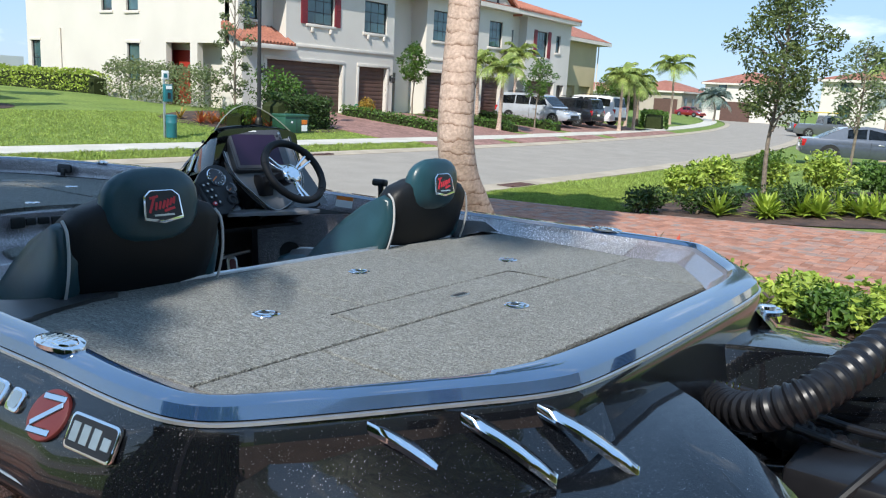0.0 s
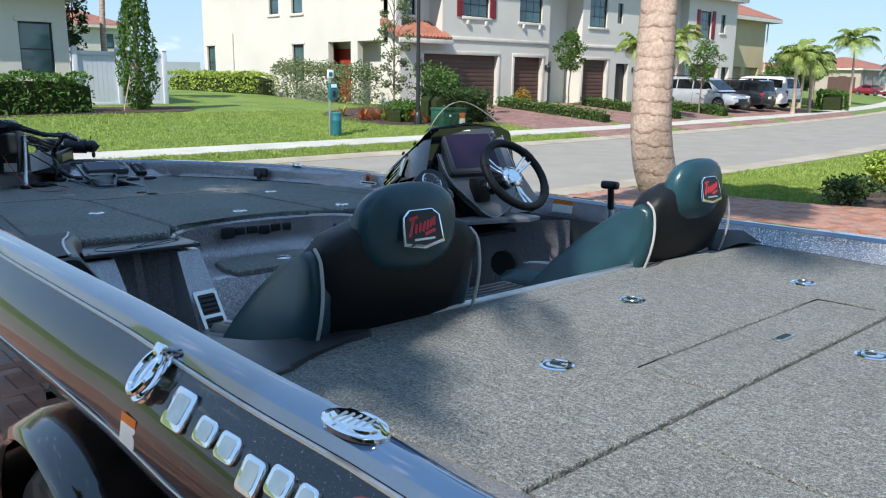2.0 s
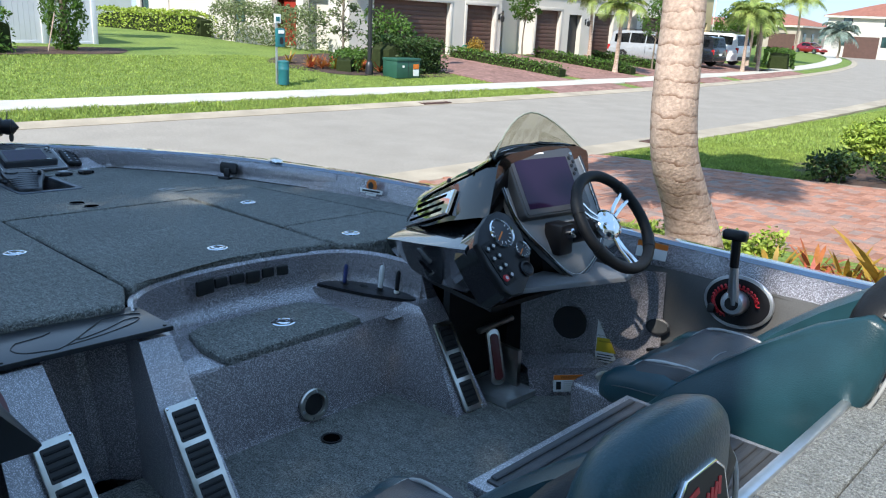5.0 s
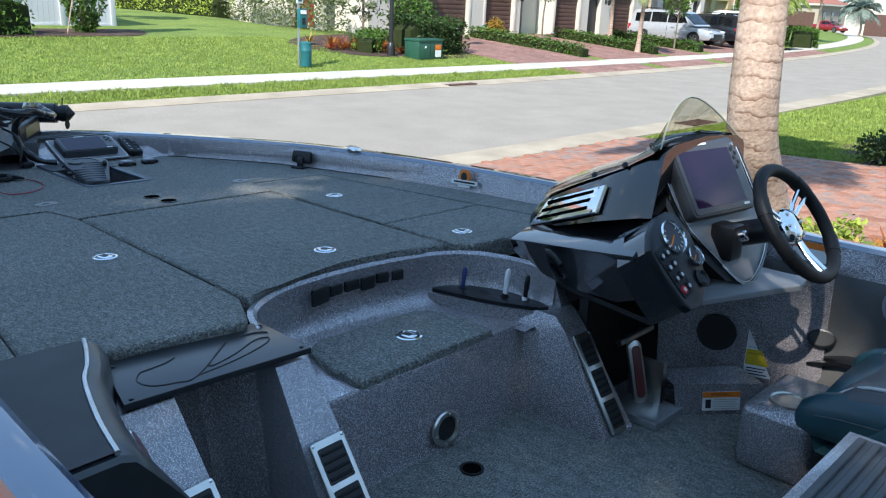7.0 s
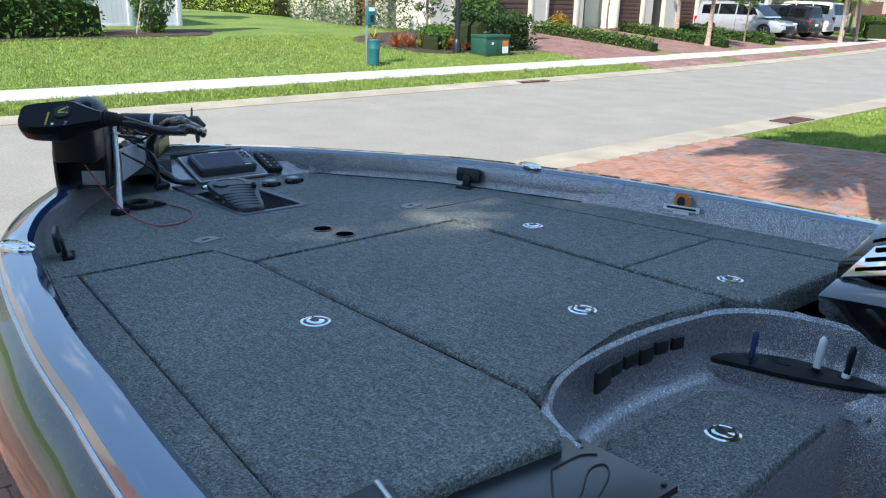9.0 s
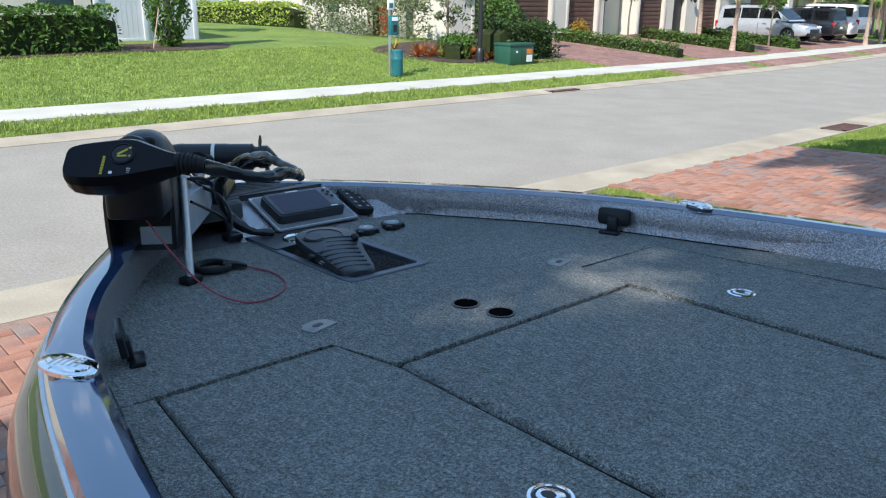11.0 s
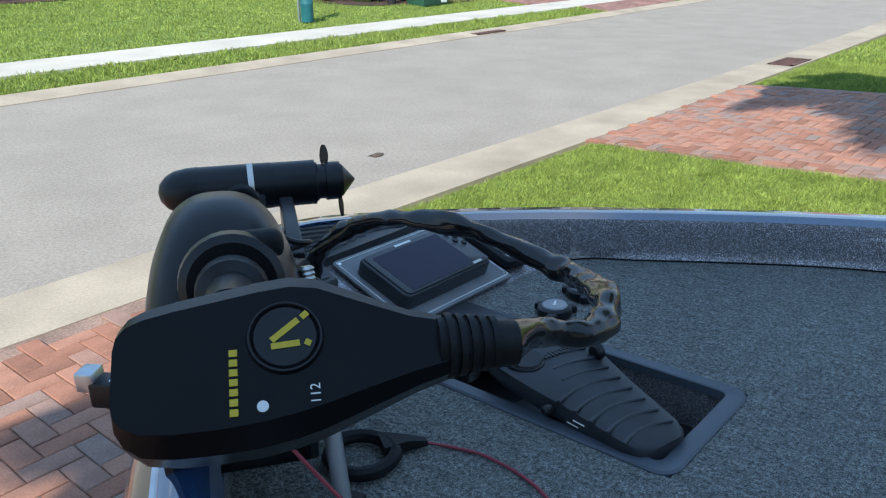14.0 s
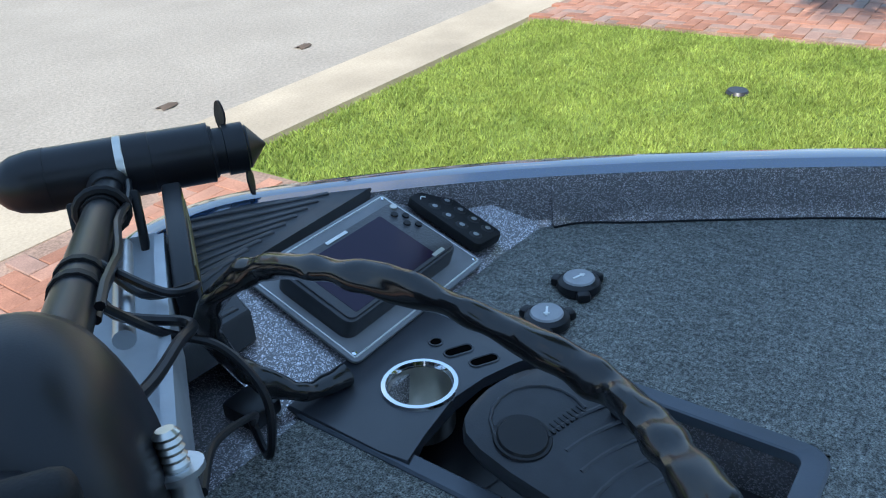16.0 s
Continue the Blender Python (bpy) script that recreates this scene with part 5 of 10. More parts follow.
part("paper", moved(box((-0.042, -0.085, 0), (0.042, 0.085, 0.0015)), lab), M_WHITE, notice)
part("yellow_band", moved(box((-0.040, -0.045, 0.0015), (0.040, 0.008, 0.002)), lab), M_YELLOW, notice)
part("heading", moved(text_bm("MAXIMUM CAPACITIES", 0.0075, Matrix()), lab @ pose(0, 0.016, 0.0022)), M_INK_SHADE, notice)
part("numbers", moved(text_bm("5 PERSONS OR 750 LBS", 0.0072, Matrix()), lab @ pose(0, -0.006, 0.0024)), M_INK_SHADE, notice)
for k in range(7):
    y = (0.075, 0.066, 0.053, 0.044, -0.056, -0.066, -0.076)[k]
    part("print_bar", moved(box((-0.034, y - 0.0018, 0.0015), (0.03 - 0.006 * (k % 3), y + 0.0018, 0.002)), lab), M_INK_SHADE if k > 3 else M_STEEL, notice)
warn = thing("warning_label", (0.80, 2.93, -0.41), "white warning label with an orange heading in the footwell", "label", base=BOAT)
part("footwell_step", loft([[(0.70, 3.05, -0.465), (0.70, 3.07, -0.36), (0.72, 3.15, -0.34)], [(0.93, 2.86, -0.465), (0.925, 2.88, -0.36), (0.95, 2.98, -0.34)]], False, False), M_LINER, boat)
wm = facing((0.805, 2.957, -0.41), (-0.62, -0.76, 0.16))
part("paper", moved(box((-0.062, -0.03, 0.0), (0.062, 0.03, 0.002)), wm), M_WHITE, warn)
part("orange_band", moved(box((-0.062, 0.012, 0.002), (0.062, 0.03, 0.0026)), wm), M_ORANGE, warn)
part("heading", moved(text_bm("WARNING", 0.015, Matrix()), wm @ pose(0, 0.021, 0.003)), M_INK_SHADE, warn)
for k in range(5):
    part("print_bar", moved(box((-0.025, 0.004 - 0.0075 * k, 0.002), (0.055 - 0.007 * (k % 2), 0.007 - 0.0075 * k, 0.0026)), wm), M_STEEL, warn)
part("pictogram", moved(box((-0.052, -0.022, 0.002), (-0.034, 0.006, 0.0026)), wm), M_INK_SHADE, warn)
# foot throttle
ft = thing("foot_throttle", (0.64, 3.16, -0.46), "grey foot throttle with a dark red pedal in the footwell", "pedal", base=BOAT)
part("pedal_base", box((0.555, 3.04, -0.46), (0.72, 3.24, -0.435), 0.004), M_ALU, ft)
part("pedal_bracket", prism([(0.68, 3.1), (0.70, 3.1), (0.70, 3.22), (0.68, 3.22)], -0.44, -0.30), M_STEEL, ft)
part("pedal_plate", plate(rounded(0.055, 0.20, 0.025), facing((0.635, 3.17, -0.33), (-0.3, -1, 0.35)), 0.012, 0.004), M_STEEL, ft)
part("pedal_pad", plate(rounded(0.034, 0.165, 0.015), facing((0.635, 3.17, -0.33), (-0.3, -1, 0.35)) @ pose(0, 0, 0.011), 0.005, 0.002), M_MAROON, ft)
part("pedal_pivot", tube([(0.60, 3.22, -0.24), (0.76, 3.2, -0.22)], 0.012, 10), M_STEEL, ft)
part("cup_shelf", box((0.55, 2.60, -0.46), (0.86, 2.80, -0.262), 0.03, 3), M_LINER, boat)
part("cup_ring", ring_of([(0.043, -0.03), (0.045, 0.0), (0.052, 0.002), (0.053, -0.003), (0.047, -0.006)], 26, Matrix.Translation((0.645, 2.70, -0.257))), M_STEEL, boat, "steel cup holder")
part("cup_bottom", lathe([(0.0, -0.0035), (0.046, -0.0035), (0.046, -0.006)], 24, Matrix.Translation((0.645, 2.70, -0.257))), M_STEEL, boat)

# ---- steering wheel ----
sw_c = Vector((0.680, 2.768, 0.228))
wheel = thing("steering_wheel", sw_c[:], "black padded steering wheel with chrome spokes", "steering wheel", base=BOAT)
WM = facing(sw_c, (0.0, -0.80, 0.60))
part("rim", tube([WM @ Vector((0.158 * math.cos(a), 0.158 * math.sin(a), 0.0)) for a in [2 * math.pi * k / 40 for k in range(40)]], 0.0175, 12, True), M_BLACK_SOFT, wheel, "black padded rim")
for a0 in (35, 155, 215, 325):
    part("grip_band", tube([WM @ Vector((0.158 * math.cos(radians(a0 + d)), 0.158 * math.sin(radians(a0 + d)), 0)) for d in (-9, -4, 0, 4, 9)], 0.0195, 12), M_VINYL, wheel)
for a0 in (30, 150, 270):
    for d in (-9, 9):
        part("spoke", tube([WM @ Vector((0.035 * math.cos(radians(a0 + d)), 0.035 * math.sin(radians(a0 + d)), -0.022)), WM @ Vector((0.09 * math.cos(radians(a0 + d * 0.8)), 0.09 * math.sin(radians(a0 + d * 0.8)), -0.017)), WM @ Vector((0.15 * math.cos(radians(a0 + d * 0.7)), 0.15 * math.sin(radians(a0 + d * 0.7)), 0))], 0.0065, 8), M_CHROME, wheel, "chrome spoke")
part("hub", lathe([(0.012, -0.04), (0.048, -0.035), (0.052, -0.02), (0.045, -0.01), (0.03, -0.004), (0.0, -0.002)], 26, WM), M_CHROME, wheel, "chrome hub")
for k in range(6):
    a = math.pi / 3 * k
    part("hub_bolt", lathe([(0.005, -0.012), (0.005, -0.003), (0.003, -0.002)], 8, WM @ pose(0.036 * math.cos(a), 0.036 * math.sin(a), 0)), M_STEEL, wheel)

# ---- throttle on the starboard side ----
tc = Vector((1.075, 2.51, -0.05))
thr = thing("throttle_control", tc[:], "black side throttle with a red coiled lanyard", "throttle", base=BOAT)
TM = facing(tc, (-1, -0.05, 0.12))
part("mount_ring", plate(oval(0.115, 0.088, 32), TM, 0.010, 0.004), M_ALU, thr, "oval bright rim")
part("mount_plate", plate(oval(0.104, 0.077, 32), TM @ pose(0, 0, 0.0095), 0.004, 0.002), M_BLACK, thr)
part("throttle_hub", lathe([(0.04, 0.01), (0.042, 0.05), (0.034, 0.066), (0.0, 0.07)], 24, TM), M_ALU, thr)
part("hub_cap", lathe([(0.0, 0.074), (0.02, 0.074), (0.022, 0.068)], 18, TM), M_BLACK, thr)
part("lever", tube([TM @ Vector((0, 0, 0.05)), TM @ Vector((-0.006, 0.07, 0.062)), TM @ Vector((-0.01, 0.14, 0.075)), TM @ Vector((-0.012, 0.20, 0.085))], [0.03, 0.021, 0.016, 0.016], 10, flat=0.7), M_ALU, thr)
part("lever_sleeve", tube([TM @ Vector((-0.01, 0.12, 0.072)), TM @ Vector((-0.012, 0.21, 0.086))], 0.019, 10, flat=0.75), M_BLACK, thr)
part("grip", moved(box((-0.055, 0.205, 0.066), (0.022, 0.240, 0.110), 0.012, 3), TM), M_BLACK, thr, "black throttle grip")
part("trim_switch", moved(box((-0.058, 0.212, 0.074), (-0.054, 0.234, 0.096), 0.001, 1), TM), M_STEEL, thr)
coil = []
for i in range(190):
    u = i / 189
    a = -2.6 - 4.2 * u
    c = Vector((0.072 * math.cos(a + 0.6), 0.055 * math.sin(a + 0.6), 0.035))
    coil.append(TM @ (c + Vector((0.007 * math.cos(40 * math.pi * u), 0.007 * math.sin(40 * math.pi * u), 0.007 * math.sin(40 * math.pi * u + 1)))))
part("lanyard", tube(coil, 0.0028, 5), M_RED, thr, "red coiled kill-switch lanyard")
part("lanyard_clip", moved(box((-0.085, -0.05, 0.02), (-0.06, -0.02, 0.045), 0.005), TM), M_INK_SHADE, thr)
# side panel, gauge and cloth pockets on the starboard side
part("side_panel", loft([[(1.115, 2.06, -0.045), (1.09, 2.06, -0.20), (1.03, 2.06, -0.40)], [(1.12, 2.35, -0.02), (1.095, 2.35, -0.20), (1.03, 2.35, -0.40)], [(1.12, 2.62, 0.0), (1.09, 2.64, -0.20), (1.03, 2.60, -0.42)]], False, False), M_SIDE, boat, "charcoal moulded side panel")
part("side_pocket", plate(rounded(0.16, 0.10, 0.015), facing((1.088, 2.20, -0.11), (-1, 0, 0.15)), 0.008, 0.003), M_CARPET, boat)
part("ram_pump", plate(oval(0.042, 0.030, 22), facing((1.035, 2.765, -0.20), (-0.9, -0.3, 0.3)), 0.006, 0.002), M_BLACK, boat)
part("ram_pump_face", plate(oval(0.034, 0.023, 20), facing((1.030, 2.763, -0.198), (-0.9, -0.3, 0.3)), 0.003), M_INK_SHADE, boat)
gs = thing("gunwale_warning_label", (1.118, 2.86, 0.045), "orange and white warning label on the gunwale side", "label", base=BOAT)
gm = facing((1.112, 2.86, 0.045), (-1, 0, 0.25))
part("paper", moved(box((-0.06, -0.028, 0), (0.06, 0.010, 0.0015)), gm), M_WHITE, gs)
part("orange_band", moved(box((-0.06, 0.010, 0), (0.06, 0.030, 0.0015)), gm), M_ORANGE, gs)
# round club sticker on the bow side wall
ss = thing("round_sticker", (1.075, 4.35, 0.06), "orange round sticker with a white ribbon on the side wall", "sticker", base=BOAT)
sm_ = facing((1.077, 4.35, 0.052), (-1, -0.18, 0.10))
part("disc", moved(lathe([(0.0, 0.0025), (0.032, 0.0025), (0.032, 0.0)], 26, Matrix()), sm_ @ pose(0.0, 0.014, 0.0)), M_ORANGE, ss)
part("disc_shape", plate(oval(0.016, 0.02, 14), sm_ @ pose(-0.004, 0.012, 0.0025), 0.0008), M_INK_SHADE, ss)
part("ribbon", moved(box((-0.068, -0.022, 0.001), (0.068, -0.002, 0.0036)), sm_), M_WHITE, ss)
part("ribbon_bar", moved(box((-0.055, -0.016, 0.0036), (0.055, -0.008, 0.0042)), sm_), M_INK_SHADE, ss)
part("ribbon_tail", moved(box((-0.03, -0.034, 0.001), (0.03, -0.024, 0.003)), sm_), M_WHITE, ss)

# ---- pedal well, knobs and keypad at the bow ----
M_RIM = mat("slate blue-grey moulding", (0.075, 0.088, 0.108), 0.45, var=0.08, scale=12, bump=0.3, bump_scale=500)
rim_in = [(x - 0.025, y + 5.690) for x, y in rounded(0.240, 0.58, 0.014, 5)]
rim_out = [(x - 0.025, y + 5.680) for x, y in rounded(0.294, 0.62, 0.032, 5)]
part("well_rim", loft([[(x, y, -0.012) for x, y in rim_out], [(x, y, 0.002) for x, y in rim_out], [(x + (a - x) * 0.12, y + (b - y) * 0.12, 0.005) for (x, y), (a, b) in zip(rim_out, rim_in)], [(x + (a - x) * 0.9, y + (b - y) * 0.9, 0.005) for (x, y), (a, b) in zip(rim_out, rim_in)],
                       [(x, y, 0.003) for x, y in rim_in], [(x, y, -0.012) for x, y in rim_in]], True, False), M_RIM, boat, "slate grey rim of the pedal well")
part("well_floor", prism([(-0.168, 5.375), (0.118, 5.375), (0.118, 5.96), (-0.168, 5.96)], -0.10, -0.085), M_BLACK, boat)
part("well_side", merge(box((-0.166, 5.38, -0.09), (-0.148, 5.96, -0.013)), box((0.098, 5.38, -0.09), (0.116, 5.96, -0.013)), box((-0.166, 5.376, -0.09), (0.116, 5.397, -0.013))), M_LINER, boat)
CUPY = 5.863
cup_edge = [(-0.04 + 0.047 * math.sin(-2 * math.pi * k / 24), CUPY - 0.047 * math.cos(2 * math.pi * k / 24)) for k in range(25)]
tray_plan = [(-0.168, 5.99), (-0.167, 5.83), (-0.164, 5.786), (-0.115, 5.802), (-0.0401, 5.8055)] + cup_edge + [(-0.0399, 5.8055), (0.02, 5.800), (0.066, 5.782), (0.112, 5.752), (0.116, 5.99)]
M_TRAY = mat("satin black moulding", (0.034, 0.037, 0.044), 0.36, var=0.1, scale=14, bump=0.1, bump_scale=500, spec=0.7)
tray = part("cup_tray", prism(tray_plan, -0.012, 0.008, 0.003), M_TRAY, boat, "black cup holder tray")
cup = part("cup_holder", ring_of([(0.044, 0.006), (0.047, 0.013), (0.053, 0.013), (0.055, 0.007)], 36, Matrix.Translation((-0.04, CUPY, 0.0))), M_CHROME, boat, "steel cup holder")
part("cup_inside", lathe([(0.0, -0.062), (0.036, -0.062), (0.040, -0.055), (0.0445, -0.002), (0.0455, 0.004), (0.0465, 0.004), (0.046, -0.06), (0.0, -0.066)], 26, Matrix.Translation((-0.04, CUPY, 0.0))), M_STEEL, cup)
for x, y, a, b in ((0.052, 5.903, 0.008, 0.008), (0.052, 5.862, 0.020, 0.008), (0.052, 5.818, 0.020, 0.008)):
    part("tray_slot", moved(prism(rounded(a * 2, b * 2, 0.0078), 0.0070, 0.0084), Matrix.Translation((x, y, 0)) @ pose(0, 0, 0, 0, 0, -32)), M_HOLE, tray)
    part("slot_edge", moved(tube([(p, q, 0.0085) for p, q in rounded(a * 2 + 0.004, b * 2 + 0.004, 0.0095)], 0.0016, 6, True), Matrix.Translation((x, y, 0)) @ pose(0, 0, 0, 0, 0, -32)), M_TRAY, tray)
fp = thing("foot_pedal", (-0.03, 5.6, -0.085), "black rubber trolling motor foot pedal in its well", "pedal", base=BOAT)
rows = []
M_PEDAL = mat("charcoal moulded rubber", (0.032, 0.034, 0.039), 0.40, var=0.15, scale=18, bump=0.2, bump_scale=420, spec=0.4)


def sole_z(u):
    return 0.018 + 0.185 * (u + 0.14) - 0.25 * max(0.0, u - 0.09) ** 1.4


for u, hw in ((-0.142, 0.018), (-0.139, 0.030), (-0.130, 0.041), (-0.11, 0.049), (-0.07, 0.055), (-0.02, 0.062), (0.03, 0.073), (0.07, 0.080), (0.11, 0.082), (0.135, 0.077), (0.152, 0.064), (0.162, 0.045), (0.166, 0.022)):
    z1 = sole_z(u)
    z0 = z1 - 0.036
    cx, cy, hw = -0.015 - 0.05 * u, 5.60 + u, hw * 1.08
    rows.append([(cx + x * hw, cy, z0 + (z1 - z0) * t) for x, t in ((-0.9, 0), (-1, 0.5), (-0.95, 0.88), (-0.75, 1), (0, 1.03), (0.75, 1), (0.95, 0.88), (1, 0.5), (0.9, 0))])
PT = Matrix.Translation((-0.080, 5.555, 0.0)) @ pose(0, 0, 0, 0, 0, -15) @ Matrix.Diagonal((1.08, 1.10, 1.0, 1)) @ Matrix.Translation((0.015, -5.60, 0))


def fpart(name, bm, material, parent, label="", smooth=35):
    return part(name, moved(bm, PT), material, parent, label, smooth)


fpart("pedal_body", loft(rows), M_PEDAL, fp, "black ribbed pedal", 50)
for k in range(8):
    u = -0.115 + 0.026 * k
    hw = (0.047, 0.050, 0.053, 0.056, 0.060, 0.064, 0.068, 0.071)[k]
    x0 = -hw if k < 5 else -hw + 0.045 + 0.012 * (k - 5)
    fpart("pedal_rib", tube([(-0.025 - 0.05 * u + x0 + (hw - x0) * j / 6, 5.60 + u + 0.010 * (1 - ((x0 + (hw - x0) * j / 6) / hw) ** 2), sole_z(u) + 0.0015) for j in range(7)], 0.0028, 6), M_PEDAL, fp)
fpart("toe_line", tube([(-0.030 + 0.055 * math.cos(radians(a)), 5.695 + 0.052 * math.sin(radians(a)), sole_z(0.095 + 0.052 * math.sin(radians(a))) + 0.001) for a in range(-20, 201, 20)], 0.0022, 6), M_PEDAL, fp)
for k in range(9):
    fpart("tread_tick", box((-0.040 + 0.007 * k, 5.672, sole_z(0.075)), (-0.0375 + 0.007 * k, 5.686, sole_z(0.075) + 0.003)), M_BLACK, fp)
fpart("pedal_disc", ring_of([(0.0, 0.0), (0.0, 0.005), (0.026, 0.005), (0.028, 0.002), (0.031, 0.002), (0.032, 0.0)], 26, Matrix.Translation((-0.062, 5.690, sole_z(0.09))) @ pose(0, 0, 0, 9, 0, 0)), M_BLACK, fp)
fpart("pedal_base", box((-0.12, 5.44, -0.085), (0.05, 5.75, -0.06), 0.01), M_BLACK, fp)
fpart("pedal_yoke", box((-0.10, 5.56, -0.07), (0.04, 5.63, 0.0), 0.01), M_BLACK, fp)
fpart("pedal_bolt", lathe([(0.008, 0), (0.008, 0.012), (0.004, 0.016)], 10, along((-1, -0.2, 0.2), (-0.090, 5.60, 0.028))), M_BLACK, fp)
fpart("pedal_wheel", lathe([(0.010, -0.008), (0.014, -0.004), (0.014, 0.004), (0.010, 0.008)], 12, along((1, 0, 0), (0.045, 5.645, 0.060))), M_BLACK, fp)
for x, y, z in ((-0.083, 5.55, 0.028), (-0.084, 5.56, 0.020)):
    fpart("side_print", moved(box((-0.010, -0.0008, 0), (0.010, 0.0008, 0.001)), facing((x, y, z), (-1, -0.1, 0.1))), M_WHITE, fp)


M_CAP = mat("grey cap plastic", (0.30, 0.305, 0.32), 0.4, var=0.1, scale=30)


def knob(x, y, turn):
    """A hand knob with three lugs and a grey cap with an arrow."""
    ob = thing("deck_knob", (x, y, 0.0), "black three-lugged knob with a grey arrow cap on the deck", "knob", "two deck knobs", base=BOAT)
    m = Matrix.Translation((x, y, 0)) @ pose(0, 0, 0, 0, 0, turn)
    part("knob_body", lathe([(0.032, 0.0), (0.036, 0.006), (0.034, 0.018), (0.028, 0.022)], 26, m), M_BLACK, ob)
    for k in range(3):
        a = 2 * math.pi * k / 3
        part("lug", moved(box((0.027, -0.011, 0.002), (0.046, 0.011, 0.018), 0.005), m @ pose(0, 0, 0, 0, 0, math.degrees(a))), M_BLACK, ob)
    part("cap", lathe([(0.0, 0.026), (0.024, 0.025), (0.027, 0.020)], 24, m), M_CAP, ob, "grey cap")
    part("arrow", moved(merge(box((-0.012, -0.0018, 0.0258), (0.012, 0.0018, 0.0268)), box((0.004, 0.0, 0.0258), (0.012, 0.0028, 0.0268), turn=pose(0, 0, 0, 0, 0, -40)), box((0.004, -0.0028, 0.0258), (0.012, 0.0, 0.0268), turn=pose(0, 0, 0, 0, 0, 40))), m), M_WHITE, ob)


knob(0.183, 5.790, 205)
knob(0.297, 5.794, -22)
km = pm @ pose(0.212, 0.098, 0.004, 0, 6, 10)
kp = thing("keypad_remote", (0.345, 6.062, 0.055), "flat black keypad remote beside the bow panel", "remote", base=BOAT)
part("case", plate(rounded(0.078, 0.168, 0.012), km @ pose(0, 0, -0.002, 0, 0, -14), 0.018, 0.006), M_BLACK_SOFT, kp)
for i in range(8):
    part("key", lathe([(0.0, 0.002), (0.0105, 0.0015), (0.012, 0.0)], 14, km @ pose(0, 0, 0.016, 0, 0, -14) @ pose(-0.018 + 0.036 * (i % 2), 0.035 - 0.032 * (i // 2), 0)), M_BLACK, kp)
    part("key_mark", lathe([(0.0035, 0.0024), (0.0055, 0.0024)], 8, km @ pose(0, 0, 0.016, 0, 0, -14) @ pose(-0.018 + 0.036 * (i % 2), 0.035 - 0.032 * (i // 2), 0)), M_ALU, kp)
for sx in (-1, 1):
    part("arrow_mark", moved(merge(box((-0.008, -0.001, 0), (0.0, 0.001, 0.001), turn=pose(0, 0, 0, 0, 0, 40)), box((0.0, -0.001, 0), (0.008, 0.001, 0.001), turn=pose(0, 0, 0, 0, 0, -40))), km @ pose(0, 0, 0.0165, 0, 0, -14) @ pose(0.018 * sx, 0.066, 0)), M_WHITE, kp)
part("wire_box", box((-0.222, 5.995, -0.004), (-0.170, 6.058, 0.022), 0.006), M_BLACK, boat, "small black junction box")

# ---- trolling motor, stowed across the bow ----
tm = thing("trolling_motor", (-0.5, 5.66, 0.0), "black bow trolling motor stowed on its mount", "trolling motor", base=BOAT)
ta, tb = Vector((-0.188, 6.575, 0.208)), Vector((0.155, 6.347, 0.202))
td = (tb - ta).normalized()
L = (tb - ta).length
tl = along(td, ta)
part("motor_body", lathe([(0.004, -0.012), (0.020, -0.008), (0.036, 0.006), (0.046, 0.024), (0.0515, 0.052), (0.0525, 0.075), (0.0517, 0.076), (0.0520, L * 0.57), (0.0510, L * 0.572), (0.0510, L * 0.79), (0.0515, L * 0.792), (0.0515, L * 0.805), (0.046, L * 0.808), (0.044, L * 0.82)], 36, tl), M_BLACK, tm, "black torpedo-shaped motor")
part("motor_band", lathe([(0.0524, L * 0.44), (0.0534, L * 0.443), (0.0534, L * 0.468), (0.0524, L * 0.471)], 36, tl), M_STEEL, tm, "steel hose clamp")
part("clamp_screw", tube([tl @ Vector((-0.020, -0.056, L * 0.455)), tl @ Vector((-0.050, -0.040, L * 0.46))], 0.0075, 10), M_STEEL, tm)
part("prop_hub", lathe([(0.040, L * 0.815), (0.040, L * 0.86), (0.044, L * 0.862), (0.044, L * 0.945), (0.038, L * 0.95), (0.038, L * 0.957), (0.002, L * 1.03)], 28, tl), M_BLACK, tm, "black propeller hub")
for k in range(2):
    a = radians(68 + 180 * k)
    c, s_ = math.cos(a), math.sin(a)
    z0 = L * (0.865 if k == 0 else 0.935)
    blade = loft([[tl @ Vector((r * c - w * s_, r * s_ + w * c, z0 + dz)) for w, dz in ((-f, -0.35 * f), (0.0, 0.002), (f, 0.4 * f), (f * 0.96, 0.4 * f + 0.003), (0.0, 0.006), (-f * 0.96, -0.35 * f + 0.003))] for r, f in ((0.036, 0.008), (0.050, 0.017), (0.062, 0.018), (0.074, 0.014), (0.082, 0.008), (0.085, 0.002))])
    part("prop_blade", blade, M_BLACK_SOFT, tm, "black propeller blade")
sa, sb = Vector((-0.085, 6.435, 0.195)), Vector((-0.665, 5.60, 0.375))
sd = (sb - sa).normalized()
part("shaft", tube([sa, sb + sd * 0.06], 0.024, 18), M_BLACK, tm, "glossy dark composite shaft")
part("shaft_collar", tube([sa - sd * 0.01, sa + sd * 0.012, sa + sd * 0.03], [0.034, 0.033, 0.027], 16), M_BLACK_SOFT, tm)
for o in (-0.045, 0.045):
    part("rest_prong", bar(sa + sd * 0.10 + Vector((o * 0.85, -o * 0.5, 0.010)), sa + sd * 0.16 + Vector((o * 0.8, -o * 0.5, -0.10)), 0.012, 0.026, 0.004), M_BLACK_SOFT, tm)
